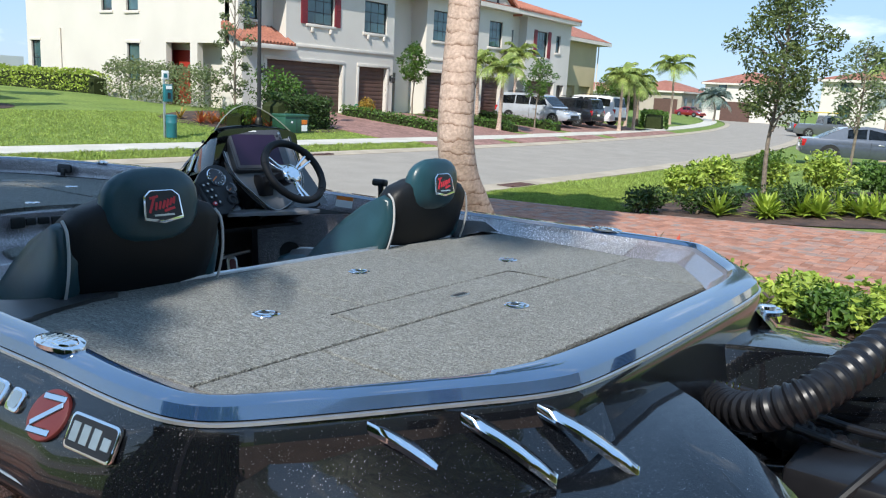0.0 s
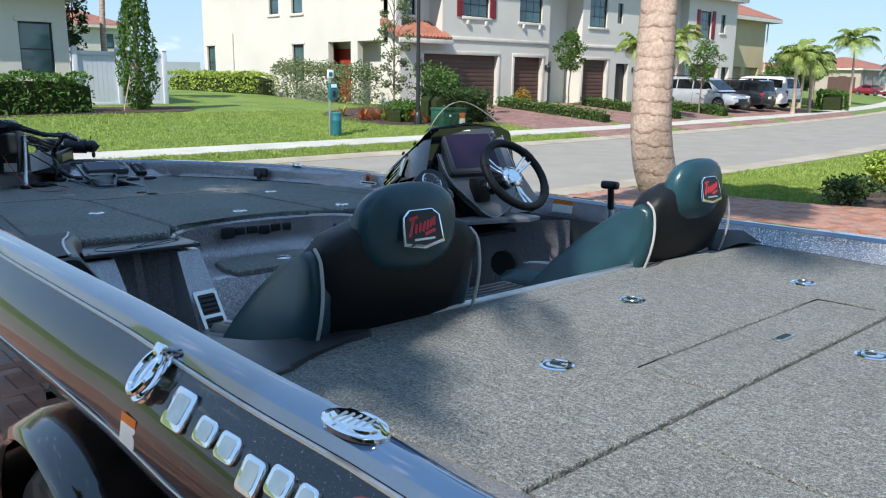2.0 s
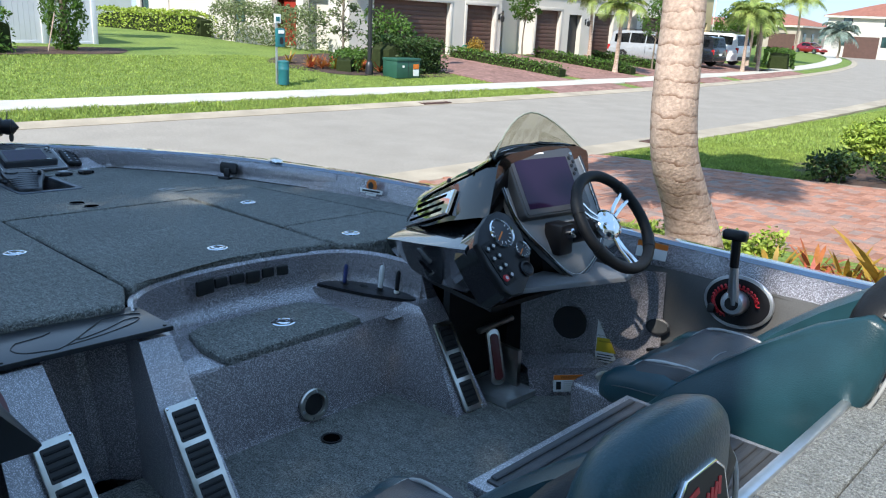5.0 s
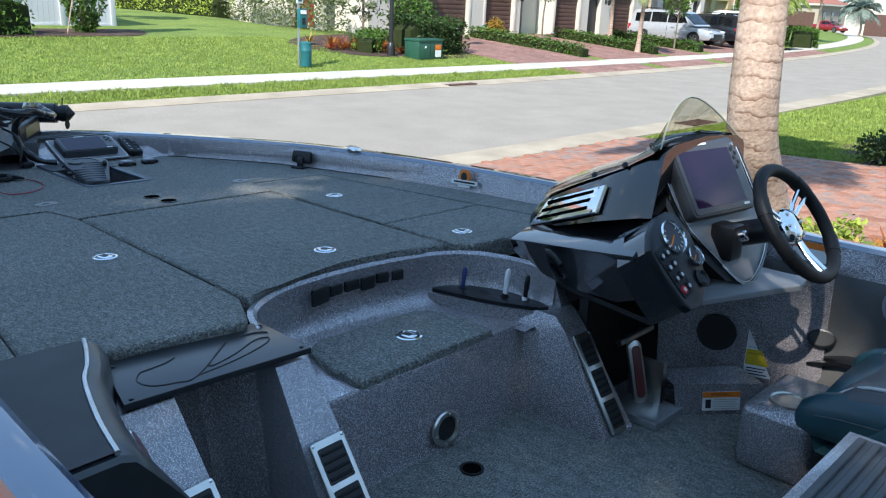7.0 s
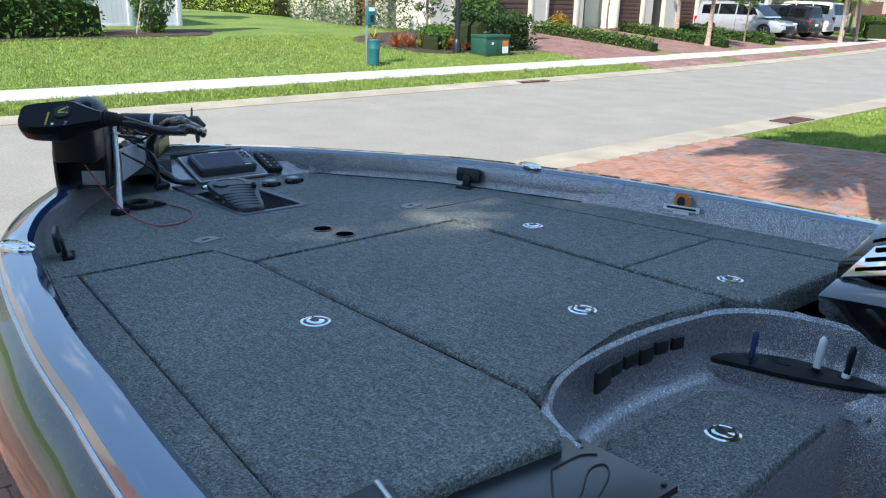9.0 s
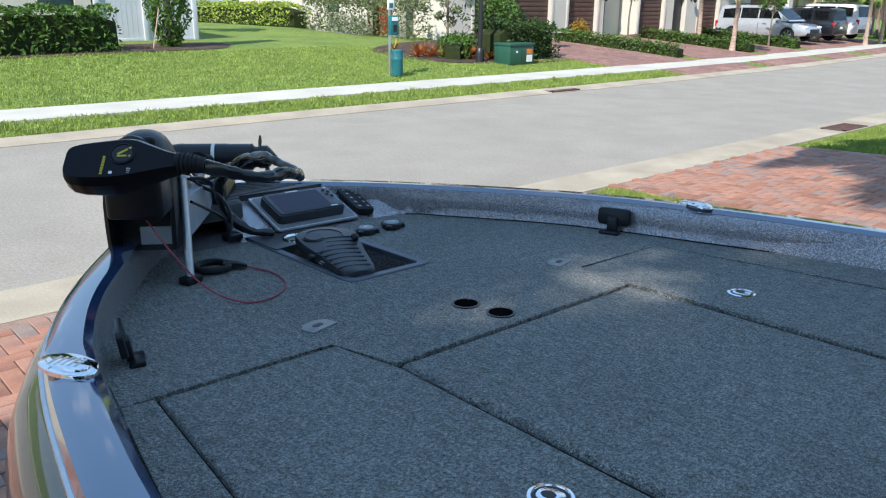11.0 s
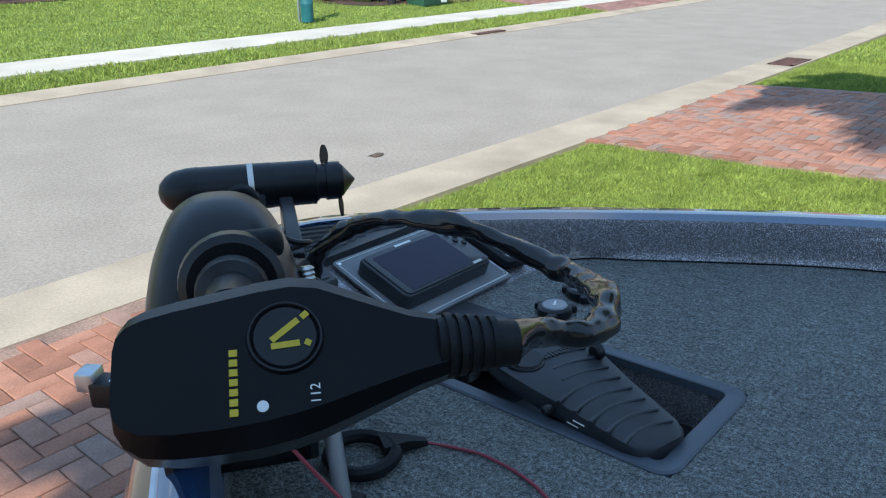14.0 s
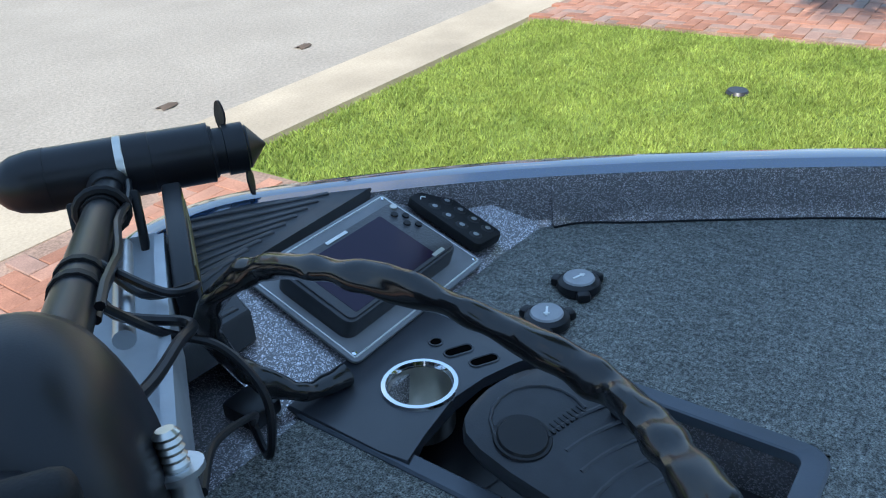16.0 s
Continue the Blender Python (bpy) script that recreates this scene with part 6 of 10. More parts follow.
strap_line = [sa + sd * 0.15 + Vector((0.033 * math.cos(a) * 0.83, -0.033 * math.cos(a) * 0.56, 0.033 * math.sin(a))) for a in [2 * math.pi * k / 16 for k in range(16)]]
part("rest_strap", tube(strap_line, 0.008, 8, True), M_BLACK_SOFT, tm)
for f in (0.16, 0.45, 0.5):
    part("cable_tie", tube([sa + sd * f, sa + sd * (f + 0.014)], 0.0275, 14), M_BLACK_SOFT, tm)
# wires beside the shaft
for off in (Vector((0.028, -0.004, -0.01)), Vector((0.034, -0.008, 0.004))):
    part("shaft_wire", tube([sa + sd * (0.03 + 0.05 * k) + off + Vector((0.004 * math.sin(k), 0, 0.004 * math.cos(k * 1.3))) for k in range(12)], 0.0055, 7), M_BLACK, tm)
# mount: rails, box and leg
side = Vector((0, 0, 1)).cross(sd).normalized()
M_MOUNT = mat("pale anodised aluminium", (0.50, 0.53, 0.56), 0.42, 0.35, var=0.06, scale=20, bump=0.1, bump_scale=300)
flat = Vector((sd.x, sd.y, 0)).normalized()
at = lambda f, o, z: Vector((sa.x, sa.y, z)) + flat * f + side * o
part("mount_base", loft([[at(f, -0.035, 0.150), at(f, 0.060, 0.150), at(f, 0.060, 0.085), at(f, -0.035, 0.085)] for f in (0.10, 0.45, 0.82)]), M_MOUNT, tm, "pale aluminium mount channel")
part("mount_rail", loft([[at(f, o, z) for o, z in ((0.060, 0.09), (0.060, zt), (0.074, zt), (0.074, 0.09))] for f, zt in ((0.16, 0.175), (0.24, 0.185), (0.42, 0.190), (0.70, 0.205))]), M_MOUNT, tm, "pale aluminium mount rail")
part("mount_rail", loft([[at(f, o, z) for o, z in ((-0.047, 0.09), (-0.047, zt), (-0.035, zt), (-0.035, 0.09))] for f, zt in ((0.14, 0.165), (0.42, 0.172), (0.74, 0.182))]), M_BLACK_SOFT, tm, "black mount rail")
part("mount_cover", bar(at(0.03, 0.094, 0.150), at(0.34, 0.094, 0.125), 0.03, 0.105, 0.006), M_BLACK, tm, "black mount side cover")
part("cover_plate_gold", bar(at(0.06, 0.110, 0.155), at(0.26, 0.110, 0.140), 0.002, 0.05), mat("dull gold print", (0.22, 0.16, 0.05), 0.4), tm)
part("gas_strut", tube([at(0.20, 0.020, 0.185), at(0.46, 0.025, 0.195)], 0.013, 12), M_ALU, tm)
# hood over the pivot
fwd = Vector((-sd.x, -sd.y, 0)).normalized()
lat = Vector((fwd.y, -fwd.x, 0))
arch = [(p.x, p.y) for p in spline([(-0.092, 0.10, 0), (-0.094, 0.225, 0), (-0.089, 0.310, 0), (-0.064, 0.375, 0), (-0.034, 0.402, 0), (0.0, 0.408, 0), (0.034, 0.402, 0), (0.064, 0.375, 0), (0.089, 0.310, 0), (0.094, 0.225, 0), (0.092, 0.10, 0)], 4)]
hc = Vector((-0.545, 5.800, 0.0))
hood_ring = lambda f, k, kz: [hc + fwd * f + lat * (x * k) + Vector((0, 0, 0.10 + (z - 0.10) * kz)) for x, z in arch]
rows = [hood_ring(*q) for q in ((0.105, 0.40, 0.55), (0.100, 0.70, 0.80), (0.080, 0.90, 0.94), (0.045, 0.98, 1.0), (0.0, 1.0, 1.0), (-0.035, 1.0, 0.975), (-0.065, 1.0, 0.91), (-0.085, 0.99, 0.82), (-0.095, 0.97, 0.74), (-0.098, 0.86, 0.66), (-0.090, 0.82, 0.63), (-0.03, 0.78, 0.60))]
part("pivot_hood", loft(rows, True, True), M_BLACK, tm, "black plastic hood over the pivot", 40)
cm = along(sd, sb - sd * 0.085)
part("collar_ring", ring_of([(0.026, 0.0), (0.050, -0.012), (0.055, 0.0), (0.053, 0.016), (0.045, 0.022), (0.026, 0.02)], 30, cm), M_BLACK, tm)
part("collar_inner", ring_of([(0.022, 0.03), (0.036, 0.04), (0.034, 0.06), (0.022, 0.066)], 24, cm), M_BLACK, tm)
part("lock_knob", merge(lathe([(0.013, 0), (0.013, 0.06)], 12, Matrix.Translation((-0.592, 5.668, 0.325))), moved(box((-0.034, -0.015, 0.0), (0.034, 0.015, 0.032), 0.012, 3), Matrix.Translation((-0.592, 5.668, 0.378)) @ pose(0, 0, 0, 0, 0, -35))), M_BLACK_SOFT, tm, "black lock knob")
part("collar_bolt", lathe([(0.006, 0), (0.006, 0.006), (0.003, 0.008)], 10, along((-0.5, -0.8, 0.1), (-0.668, 5.67, 0.335))), M_STEEL, tm)
# leg with threaded top
part("leg", tube([(-0.500, 5.662, 0.008), (-0.468, 5.735, 0.285)], 0.0115, 14), M_ALU, tm, "aluminium support leg")
part("leg_foot", moved(box((-0.028, -0.02, 0), (0.028, 0.02, 0.022), 0.006), Matrix.Translation((-0.500, 5.662, 0.0)) @ pose(0, 0, 0, 0, 0, 20)), M_BLACK_SOFT, tm)
part("leg_flange", tube([(-0.4682, 5.7345, 0.280), (-0.4678, 5.7355, 0.285)], 0.020, 18), M_ALU, tm)
part("leg_thread", lathe([(0.010, 0.0)] + [(0.0105 if k % 2 else 0.0085, 0.003 * k) for k in range(1, 10)] + [(0.007, 0.031), (0.0, 0.031)], 16, along((0.1, 0.25, 1), (-0.468, 5.735, 0.285))), M_STEEL, tm)
# control head
hx = Vector((0.79, -0.61, -0.03)).normalized()
hn = Vector((-0.42, -0.55, 0.72)).normalized()
hn = (hn - hx * hn.dot(hx)).normalized()
hy = hn.cross(hx)
HM = Matrix((hx, hy, hn)).transposed().to_4x4()
HM.translation = (-0.717, 5.451, 0.403)
rows = []
for x, y0, y1, d in ((-0.122, -0.044, 0.004, 0.020), (-0.120, -0.058, 0.018, 0.038), (-0.114, -0.068, 0.028, 0.050), (-0.102, -0.076, 0.035, 0.058), (-0.080, -0.079, 0.041, 0.062), (-0.05, -0.079, 0.047, 0.064), (-0.02, -0.077, 0.053, 0.066), (0.005, -0.073, 0.056, 0.066), (0.025, -0.068, 0.053, 0.064), (0.06, -0.056, 0.036, 0.054), (0.095, -0.044, 0.019, 0.042), (0.125, -0.036, 0.010, 0.034)):
    w = y1 - y0
    e = min(w, d) * 0.30
    sect = [(-w / 2 + e, -d / 2), (w / 2 - e, -d / 2), (w / 2 - e * 0.3, -d / 2 + e * 0.3), (w / 2, -d / 2 + e), (w / 2, d / 2 - e * 0.75), (w / 2 - e * 0.75, d / 2), (-w / 2 + e * 0.75, d / 2), (-w / 2, d / 2 - e * 0.75), (-w / 2, -d / 2 + e), (-w / 2 + e * 0.3, -d / 2 + e * 0.3)]
    rows.append([HM @ Vector((x, (y0 + y1) / 2 + p, -d / 2 + q)) for p, q in sect])
M_HEAD = mat("gloss black plastic", (0.005, 0.005, 0.006), 0.26, var=0.08, scale=15, bump=0.06, bump_scale=500, spec=0.16)
part("control_head", loft(rows), M_HEAD, tm, "black wedge-shaped control head", 30)
head_ring = part("head_disc", ring_of([(0.0, 0.0), (0.0, 0.003), (0.023, 0.003), (0.0245, 0.0015), (0.026, 0.004), (0.0275, 0.004), (0.029, 0.0)], 32, HM), M_BLACK, tm)
for x, y, l, r in ((0.0, 0.0045, 0.025, 37), (0.0, -0.0070, 0.021, 4), (0.0150, 0.0155, 0.006, 40), (0.0165, -0.0065, 0.0045, 60)):
    part("yellow_mark", moved(box((-l / 2, -0.0024, 0), (l / 2, 0.0024, 0.0010)), HM @ pose(x, y, 0.003, 0, 0, r)), M_YELLOW, head_ring, "yellow angled mark")
for k in range(7):
    part("yellow_bar", moved(box((-0.0030, -0.0026, 0), (0.0030, 0.0026, 0.001)), HM @ pose(-0.038, -0.054 + 0.0074 * k, 0.0003)), M_YELLOW, tm)
part("number_print", moved(text_bm("112", 0.0105, Matrix()), HM @ pose(0.020, -0.045, 0.0008, 0, 0, 90)), M_WHITE, tm)
part("round_print", lathe([(0.0, 0.001), (0.0042, 0.001), (0.0042, 0.0)], 14, HM @ pose(-0.018, -0.051, 0)), M_WHITE, tm)
for k in range(5):
    part("boot_ring", tube([HM @ Vector((0.122 + 0.009 * k, -0.012, -0.015)), HM @ Vector((0.127 + 0.009 * k, -0.012, -0.015))], 0.026 - 0.0012 * k, 16), M_BLACK_SOFT, tm)
part("boot", tube([HM @ Vector((0.115, -0.012, -0.015)), HM @ Vector((0.18, -0.014, -0.016))], [0.0235, 0.018], 14), M_BLACK_SOFT, tm)
part("pull_cover", moved(box((-0.070, -0.060, 0.044), (0.070, 0.060, 0.17), 0.014, 3), Matrix.Translation((-0.615, 5.665, 0.165)) @ pose(0, 0, 0, 0, 0, -35)), M_BLACK, tm, "black lower pivot box")
# sheathed cable loop
loop_pts = [HM @ Vector((0.17, -0.014, -0.016)), (-0.500, 5.372, 0.348), (-0.450, 5.355, 0.332), (-0.400, 5.358, 0.330), (-0.345, 5.390, 0.325), (-0.295, 5.435, 0.310), (-0.255, 5.475, 0.298), (-0.228, 5.530, 0.292), (-0.225, 5.600, 0.304), (-0.228, 5.670, 0.315), (-0.228, 5.750, 0.313), (-0.224, 5.830, 0.298), (-0.216, 5.910, 0.272), (-0.222, 5.970, 0.240), (-0.232, 6.015, 0.190), (-0.225, 6.030, 0.135), (-0.205, 6.015, 0.085), (-0.175, 5.985, 0.045), (-0.14, 5.965, 0.026), (-0.085, 5.955, 0.02)]
lp = spline(loop_pts, 10)
rr = [0.0148 + 0.0016 * math.sin(0.55 * i) * math.sin(0.21 * i + 1) + 0.0006 * math.sin(1.1 * i + 1) for i in range(len(lp))]
sleeve, way0 = [], None
for i, p in enumerate(lp):
    way = (Vector(lp[min(i + 1, len(lp) - 1)]) - Vector(lp[max(i - 1, 0)])).normalized()
    way0 = way.orthogonal().normalized() if way0 is None else (way0 - way * way0.dot(way)).normalized()
    over = way.cross(way0)
    ring = []
    for k in range(18):
        a = 2 * math.pi * k / 18
        tw = 0.35 * math.sin(0.19 * i) + 0.11 * i
        fold = 0.16 * math.cos(2 * (a - tw)) + 0.07 * math.sin(3 * a + 0.33 * i) * math.sin(0.41 * i + 0.7) - 0.10 * max(0.0, math.cos(a - 0.9 * math.sin(0.23 * i))) ** 8
        ring.append(Vector(p) + rr[i] * (1 + fold) * (math.cos(a) * way0 + math.sin(a) * over))
    sleeve.append(ring)
part("sheathed_cable", loft(sleeve), mat("shiny black sleeve", (0.010, 0.010, 0.011), 0.16, var=0.0, spec=0.5), tm, "black wrinkled cable sleeve")
for pts, r in (([sa + sd * 0.5, (-0.30, 6.02, 0.20), (-0.25, 5.98, 0.16), (-0.24, 5.93, 0.10), (-0.26, 5.92, 0.03), (-0.22, 6.0, 0.02)], 0.0055), ([sa + sd * 0.42 + Vector((0, 0, 0.02)), (-0.28, 6.02, 0.24), (-0.23, 6.03, 0.22), (-0.26, 6.10, 0.20), sa + sd * 0.36], 0.0055),
               ([sb - sd * 0.2, (-0.42, 5.86, 0.26), (-0.33, 5.93, 0.235), (-0.27, 6.0, 0.20), (-0.32, 6.06, 0.22), sa + sd * 0.42], 0.0065), ([(-0.43, 5.78, 0.20), (-0.36, 5.86, 0.16), (-0.27, 5.92, 0.10), (-0.23, 5.98, 0.03)], 0.0045)):
    part("cable", tube(spline(pts, 8), r, 8), M_BLACK, tm)
# pull handle with its red cord on the deck
ph = thing("pull_handle", (-0.41, 5.71, 0.0), "black ring pull handle with a thin red cord on the deck", "handle", base=BOAT)
ring_line = spline([(-0.452, 5.728, 0.014), (-0.437, 5.764, 0.014), (-0.402, 5.778, 0.014), (-0.372, 5.760, 0.014), (-0.362, 5.722, 0.014), (-0.378, 5.690, 0.014), (-0.415, 5.682, 0.014), (-0.443, 5.698, 0.014)], 5, True)
part("ring", tube(ring_line, 0.0105, 8, True), M_BLACK_SOFT, ph)
part("ring_neck", loft([[(-0.374 + w * 0.6, 5.722 + w, 0.014 + z) for w, z in ((-0.024, -0.008), (0.024, -0.008), (0.020, 0.010), (-0.020, 0.010))], [(-0.345 + w * 0.6, 5.700 + w, 0.013 + z) for w, z in ((-0.010, -0.007), (0.010, -0.007), (0.009, 0.009), (-0.009, 0.009))], [(-0.320 + w * 0.6, 5.682 + w, 0.010 + z) for w, z in ((-0.005, -0.004), (0.005, -0.004), (0.004, 0.004), (-0.004, 0.004))]]), M_BLACK_SOFT, ph)
cord = spline([(-0.322, 5.684, 0.008), (-0.300, 5.645, 0.004), (-0.288, 5.59, 0.004), (-0.300, 5.505, 0.004), (-0.342, 5.435, 0.004), (-0.41, 5.395, 0.004), (-0.475, 5.415, 0.006), (-0.53, 5.49, 0.035), (-0.575, 5.565, 0.11), (-0.612, 5.64, 0.20)], 10)
part("cord", tube(cord, 0.0024, 6), mat("red cord", (0.34, 0.04, 0.06), 0.5), ph, "thin red cord")

# ---- stern: sponsons, chrome strips, engine well ----
for sx in (-1, 1):
    rows = []
    for y, inner, ridge, zt in ((0.66, 0.15, 0.50, -0.035), (0.58, 0.18, 0.52, -0.04), (0.48, 0.25, 0.55, -0.045), (0.36, 0.36, 0.60, -0.06), (0.24, 0.45, 0.66, -0.09), (0.12, 0.52, 0.70, -0.15)):
        rows.append([(sx * inner, y, -0.5), (sx * inner, y, zt - 0.012), (sx * (inner + 0.012), y, zt), (sx * (inner + 0.15), y, zt), (sx * (ridge - 0.05), y, zt - 0.012), (sx * (ridge + 0.05), y + 0.03, zt - 0.025), (sx * (ridge + 0.22), y + 0.09, zt - 0.055),
                     (sx * min(1.12, ridge + 0.42), y + 0.2, zt - 0.12), (sx * min(1.17, ridge + 0.58), y + 0.3, zt - 0.34), (sx * 0.9, y + 0.3, -0.62)])
    part("sponson", loft(rows), M_HULL, boat, "black flake stern sponson", 40)
for sx in (-1, 1):
    rows = []
    for x, y, f in ((0.50, 0.585, 1), (0.60, 0.605, 1), (0.70, 0.655, 1), (0.80, 0.715, 1), (0.93, 0.80, 0.85), (1.06, 0.885, 0.5), (1.14, 0.95, 0.2), (1.175, 1.02, 0.05)):
        rows.append([(sx * (x + 0.536 * d * f), y - 0.844 * d * f, z) for d, z in ((-0.02, 0.025), (0.0, -0.004), (0.05, -0.055), (0.10, -0.105), (0.15, -0.17), (0.18, -0.26), (0.15, -0.45))])
    part("stern_shoulder", loft(rows, False, False), M_HULL, boat, "black flake stern shoulder", 50)
STRIPS = ((-0.925, 0.800, -0.834, 0.689), (-0.785, 0.710, -0.724, 0.551), (-0.660, 0.635, -0.601, 0.459))
for ax, ay, bx, by in STRIPS:
    n = 8
    rows = []
    for k in range(n + 1):
        u = k / n
        c = Vector((ax + (bx - ax) * u, ay + (by - ay) * u, 0.014 - 0.056 * u - 0.036 * u * u))
        w = 0.019 * min(1, 0.6 + 2 * u) * (1 if u < 0.85 else 0.7)
        t_ = Vector((bx - ax, by - ay, 0)).normalized()
        s_ = Vector((t_.y, -t_.x, 0))
        rows.append([c - s_ * w, c - s_ * w * 0.6 + Vector((0, 0, 0.009)), c + s_ * w * 0.6 + Vector((0, 0, 0.009)), c + s_ * w, c + s_ * w * 0.8 - Vector((0, 0, 0.012)), c - s_ * w * 0.8 - Vector((0, 0, 0.012))])
    part("chrome_strip", loft(rows), M_CHROME, boat, "curved chrome trim strip", 50)
part("engine_well", loft([[(-0.20, 0.66, -0.06), (-0.20, 0.60, -0.34), (-0.30, 0.25, -0.36)], [(0.20, 0.66, -0.06), (0.20, 0.60, -0.34), (0.30, 0.25, -0.36)], [(0.62, 0.66, -0.06), (0.60, 0.60, -0.34), (0.50, 0.25, -0.36)]], False, False), M_HULL, boat, "black engine well")
part("well_floor_rear", prism([(-0.30, 0.62), (0.62, 0.62), (0.62, 0.02), (-0.3, 0.02)], -0.42, -0.36), M_BLACK, boat)
eng = thing("engine_rigging", (0.2, 0.3, -0.36), "black rigging hose and hydraulic fittings in the engine well", "engine part", base=BOAT)
hose = spline([(0.30, 0.60, -0.20), (0.10, 0.55, -0.16), (-0.10, 0.42, -0.10), (-0.12, 0.30, -0.03), (0.05, 0.22, 0.04), (0.30, 0.15, 0.10), (0.6, 0.02, 0.16), (0.9, -0.15, 0.2)], 26)
part("rigging_hose", tube(hose, [0.046 if (i % 4) < 2 else 0.0405 for i in range(len(hose))], 16), M_BLACK, eng, "thick black corrugated hose", 25)
part("hose_grommet", ring_of([(0.05, 0), (0.075, 0.0), (0.078, 0.016), (0.055, 0.022)], 24, along((-0.2, -1, 0.1), (0.34, 0.625, -0.20))), M_BLACK_SOFT, eng)
hose2 = spline([(0.42, 0.62, -0.19), (0.30, 0.52, -0.20), (0.22, 0.40, -0.24), (0.25, 0.25, -0.28)], 18)
part("inner_hose", tube(hose2, [0.05 if (i % 4) < 2 else 0.044 for i in range(len(hose2))], 14), M_BLACK, eng, "black corrugated hose", 25)
for k, (a, b) in enumerate((((0.05, 0.61, -0.12), (0.30, 0.20, -0.22)), ((0.0, 0.61, -0.15), (0.26, 0.16, -0.26)))):
    part("steering_line", tube(spline([a, (a[0] + 0.08, 0.5, a[2] - 0.01), b, (b[0] + 0.2, 0.02, b[2])], 8), 0.011, 10), M_BLACK, eng)
    sp_ = [Vector(a) + (Vector((a[0] + 0.08, 0.5, a[2] - 0.01)) - Vector(a)) * (i / 60) for i in range(61)]
    part("spring_guard", tube([p + Vector((0.016 * math.cos(i * 0.9), 0, 0.016 * math.sin(i * 0.9))) for i, p in enumerate(sp_)], 0.0032, 5), M_CHROME, eng, "steel spring guard")
part("fitting_plate", plate(rounded(0.09, 0.11, 0.02), facing((0.02, 0.635, -0.13), (0.1, -1, 0)), 0.012, 0.003), M_CHROME, eng, "chrome through-hull plate")
for x in (0.12, 0.28, 0.44):
    part("jack_plate_bar", bar((x, 0.42, -0.34), (x + 0.10, 0.05, -0.30), 0.04, 0.09, 0.006), M_BLACK_GLOSS, eng)
part("jack_block", box((0.0, 0.1, -0.36), (0.22, 0.36, -0.24), 0.02), M_BLACK, eng)
for p in (((-0.05, 0.25, -0.30), (0.15, 0.12, -0.16), (0.4, 0.0, -0.14), (0.7, -0.1, -0.2)), ((0.0, 0.2, -0.30), (0.25, 0.05, -0.22), (0.5, -0.08, -0.18), (0.8, -0.1, -0.3)), ((-0.1, 0.3, -0.33), (0.05, 0.05, -0.3), (0.3, -0.1, -0.3))):
    part("hose_line", tube(spline(p, 8), 0.011, 8), M_BLACK, eng)
fc = part("filler_cap", lathe([(0.05, 0), (0.052, 0.012), (0.045, 0.018), (0.032, 0.016), (0.03, 0.026), (0.0, 0.028)], 26, Matrix.Translation((0.68, 0.60, -0.05))), M_CHROME, boat, "chrome fuel filler cap")

# ---- port hull side: lifting ring, chrome marks, badges ----
HS = lambda y, z=0.0: facing((port_shift(y) - hull_x(y) - bulge(rail_z(y) - z, y), y, z), (-1, -0.02 if y > 1.3 else -0.08, (bulge(rail_z(y) - z + 0.015, y) - bulge(rail_z(y) - z - 0.015, y)) / 0.03))
rg = thing("bow_eye_ring", (-1.194, 1.966, 0.001), "oval chrome tie ring on the hull side", "ring", base=BOAT)
part("ring_plate", plate(oval(0.042, 0.062, 28), HS(1.966, 0.001), 0.012, 0.005), M_CHROME, rg)
part("ring_bar", tube([HS(1.966, 0.001) @ Vector((0.027 * math.cos(a), 0.045 * math.sin(a) - 0.004, 0.024)) for a in [2 * math.pi * k / 24 for k in range(24)]], 0.008, 8, True), M_CHROME, rg)
part("ring_hinge", moved(box((-0.02, 0.038, 0.010), (0.02, 0.058, 0.034), 0.005), HS(1.966, 0.001)), M_CHROME, rg)
marks = ((1.812, 0.080, 0.074), (1.698, 0.064, 0.046), (1.616, 0.064, 0.046), (1.528, 0.060, 0.058), (1.458, 0.060, 0.046), (1.389, 0.048, 0.044))
for i, (y, w, h) in enumerate(marks):
    zc = -0.019 + (0.003 if i == 0 else (-0.012 if i == 3 else 0.0))
    part("chrome_mark", plate(rounded(w, h, 0.012), HS(y, zc), 0.007, 0.0025), M_CHROME, boat, "raised chrome mark" if i == 0 else "")
    part("mark_face", plate(rounded(w * 0.62, h * 0.7, 0.008), HS(y, zc) @ pose(0, 0, 0.0068), 0.0012), M_STEEL, boat)
zb = part("round_badge", plate(oval(0.050, 0.046, 30), HS(1.272, -0.016), 0.008, 0.003), M_MAROON, boat, "red oval badge with a chrome stroke")
for x, y, l, r in ((0.0, 0.030, 0.06, 4), (0.0, 0.0, 0.075, 38), (0.0, -0.030, 0.06, 4)):
    part("badge_stroke", moved(box((-l / 2, -0.006, 0.008), (l / 2, 0.006, 0.011), 0.002, 1), HS(1.272, -0.016) @ pose(x, y, 0, 0, 0, r)), M_CHROME, zb)
nb = part("number_badge", plate(rounded(0.13, 0.062, 0.012), HS(1.144, -0.021), 0.006, 0.002), M_CHROME, boat, "chrome framed model badge")
part("number_badge_face", plate(rounded(0.118, 0.052, 0.009), HS(1.144, -0.021) @ pose(0, 0, 0.0058), 0.0012), M_BLACK, nb)
for k in range(4):
    part("number_bar", moved(box((-0.010, -0.016 if k < 3 else -0.012, 0.0068), (0.010, 0.016 if k < 3 else 0.008, 0.0078), 0.0003, 1), HS(1.144, -0.021) @ pose(-0.042 + 0.028 * k, 0, 0)), M_STEEL, nb)
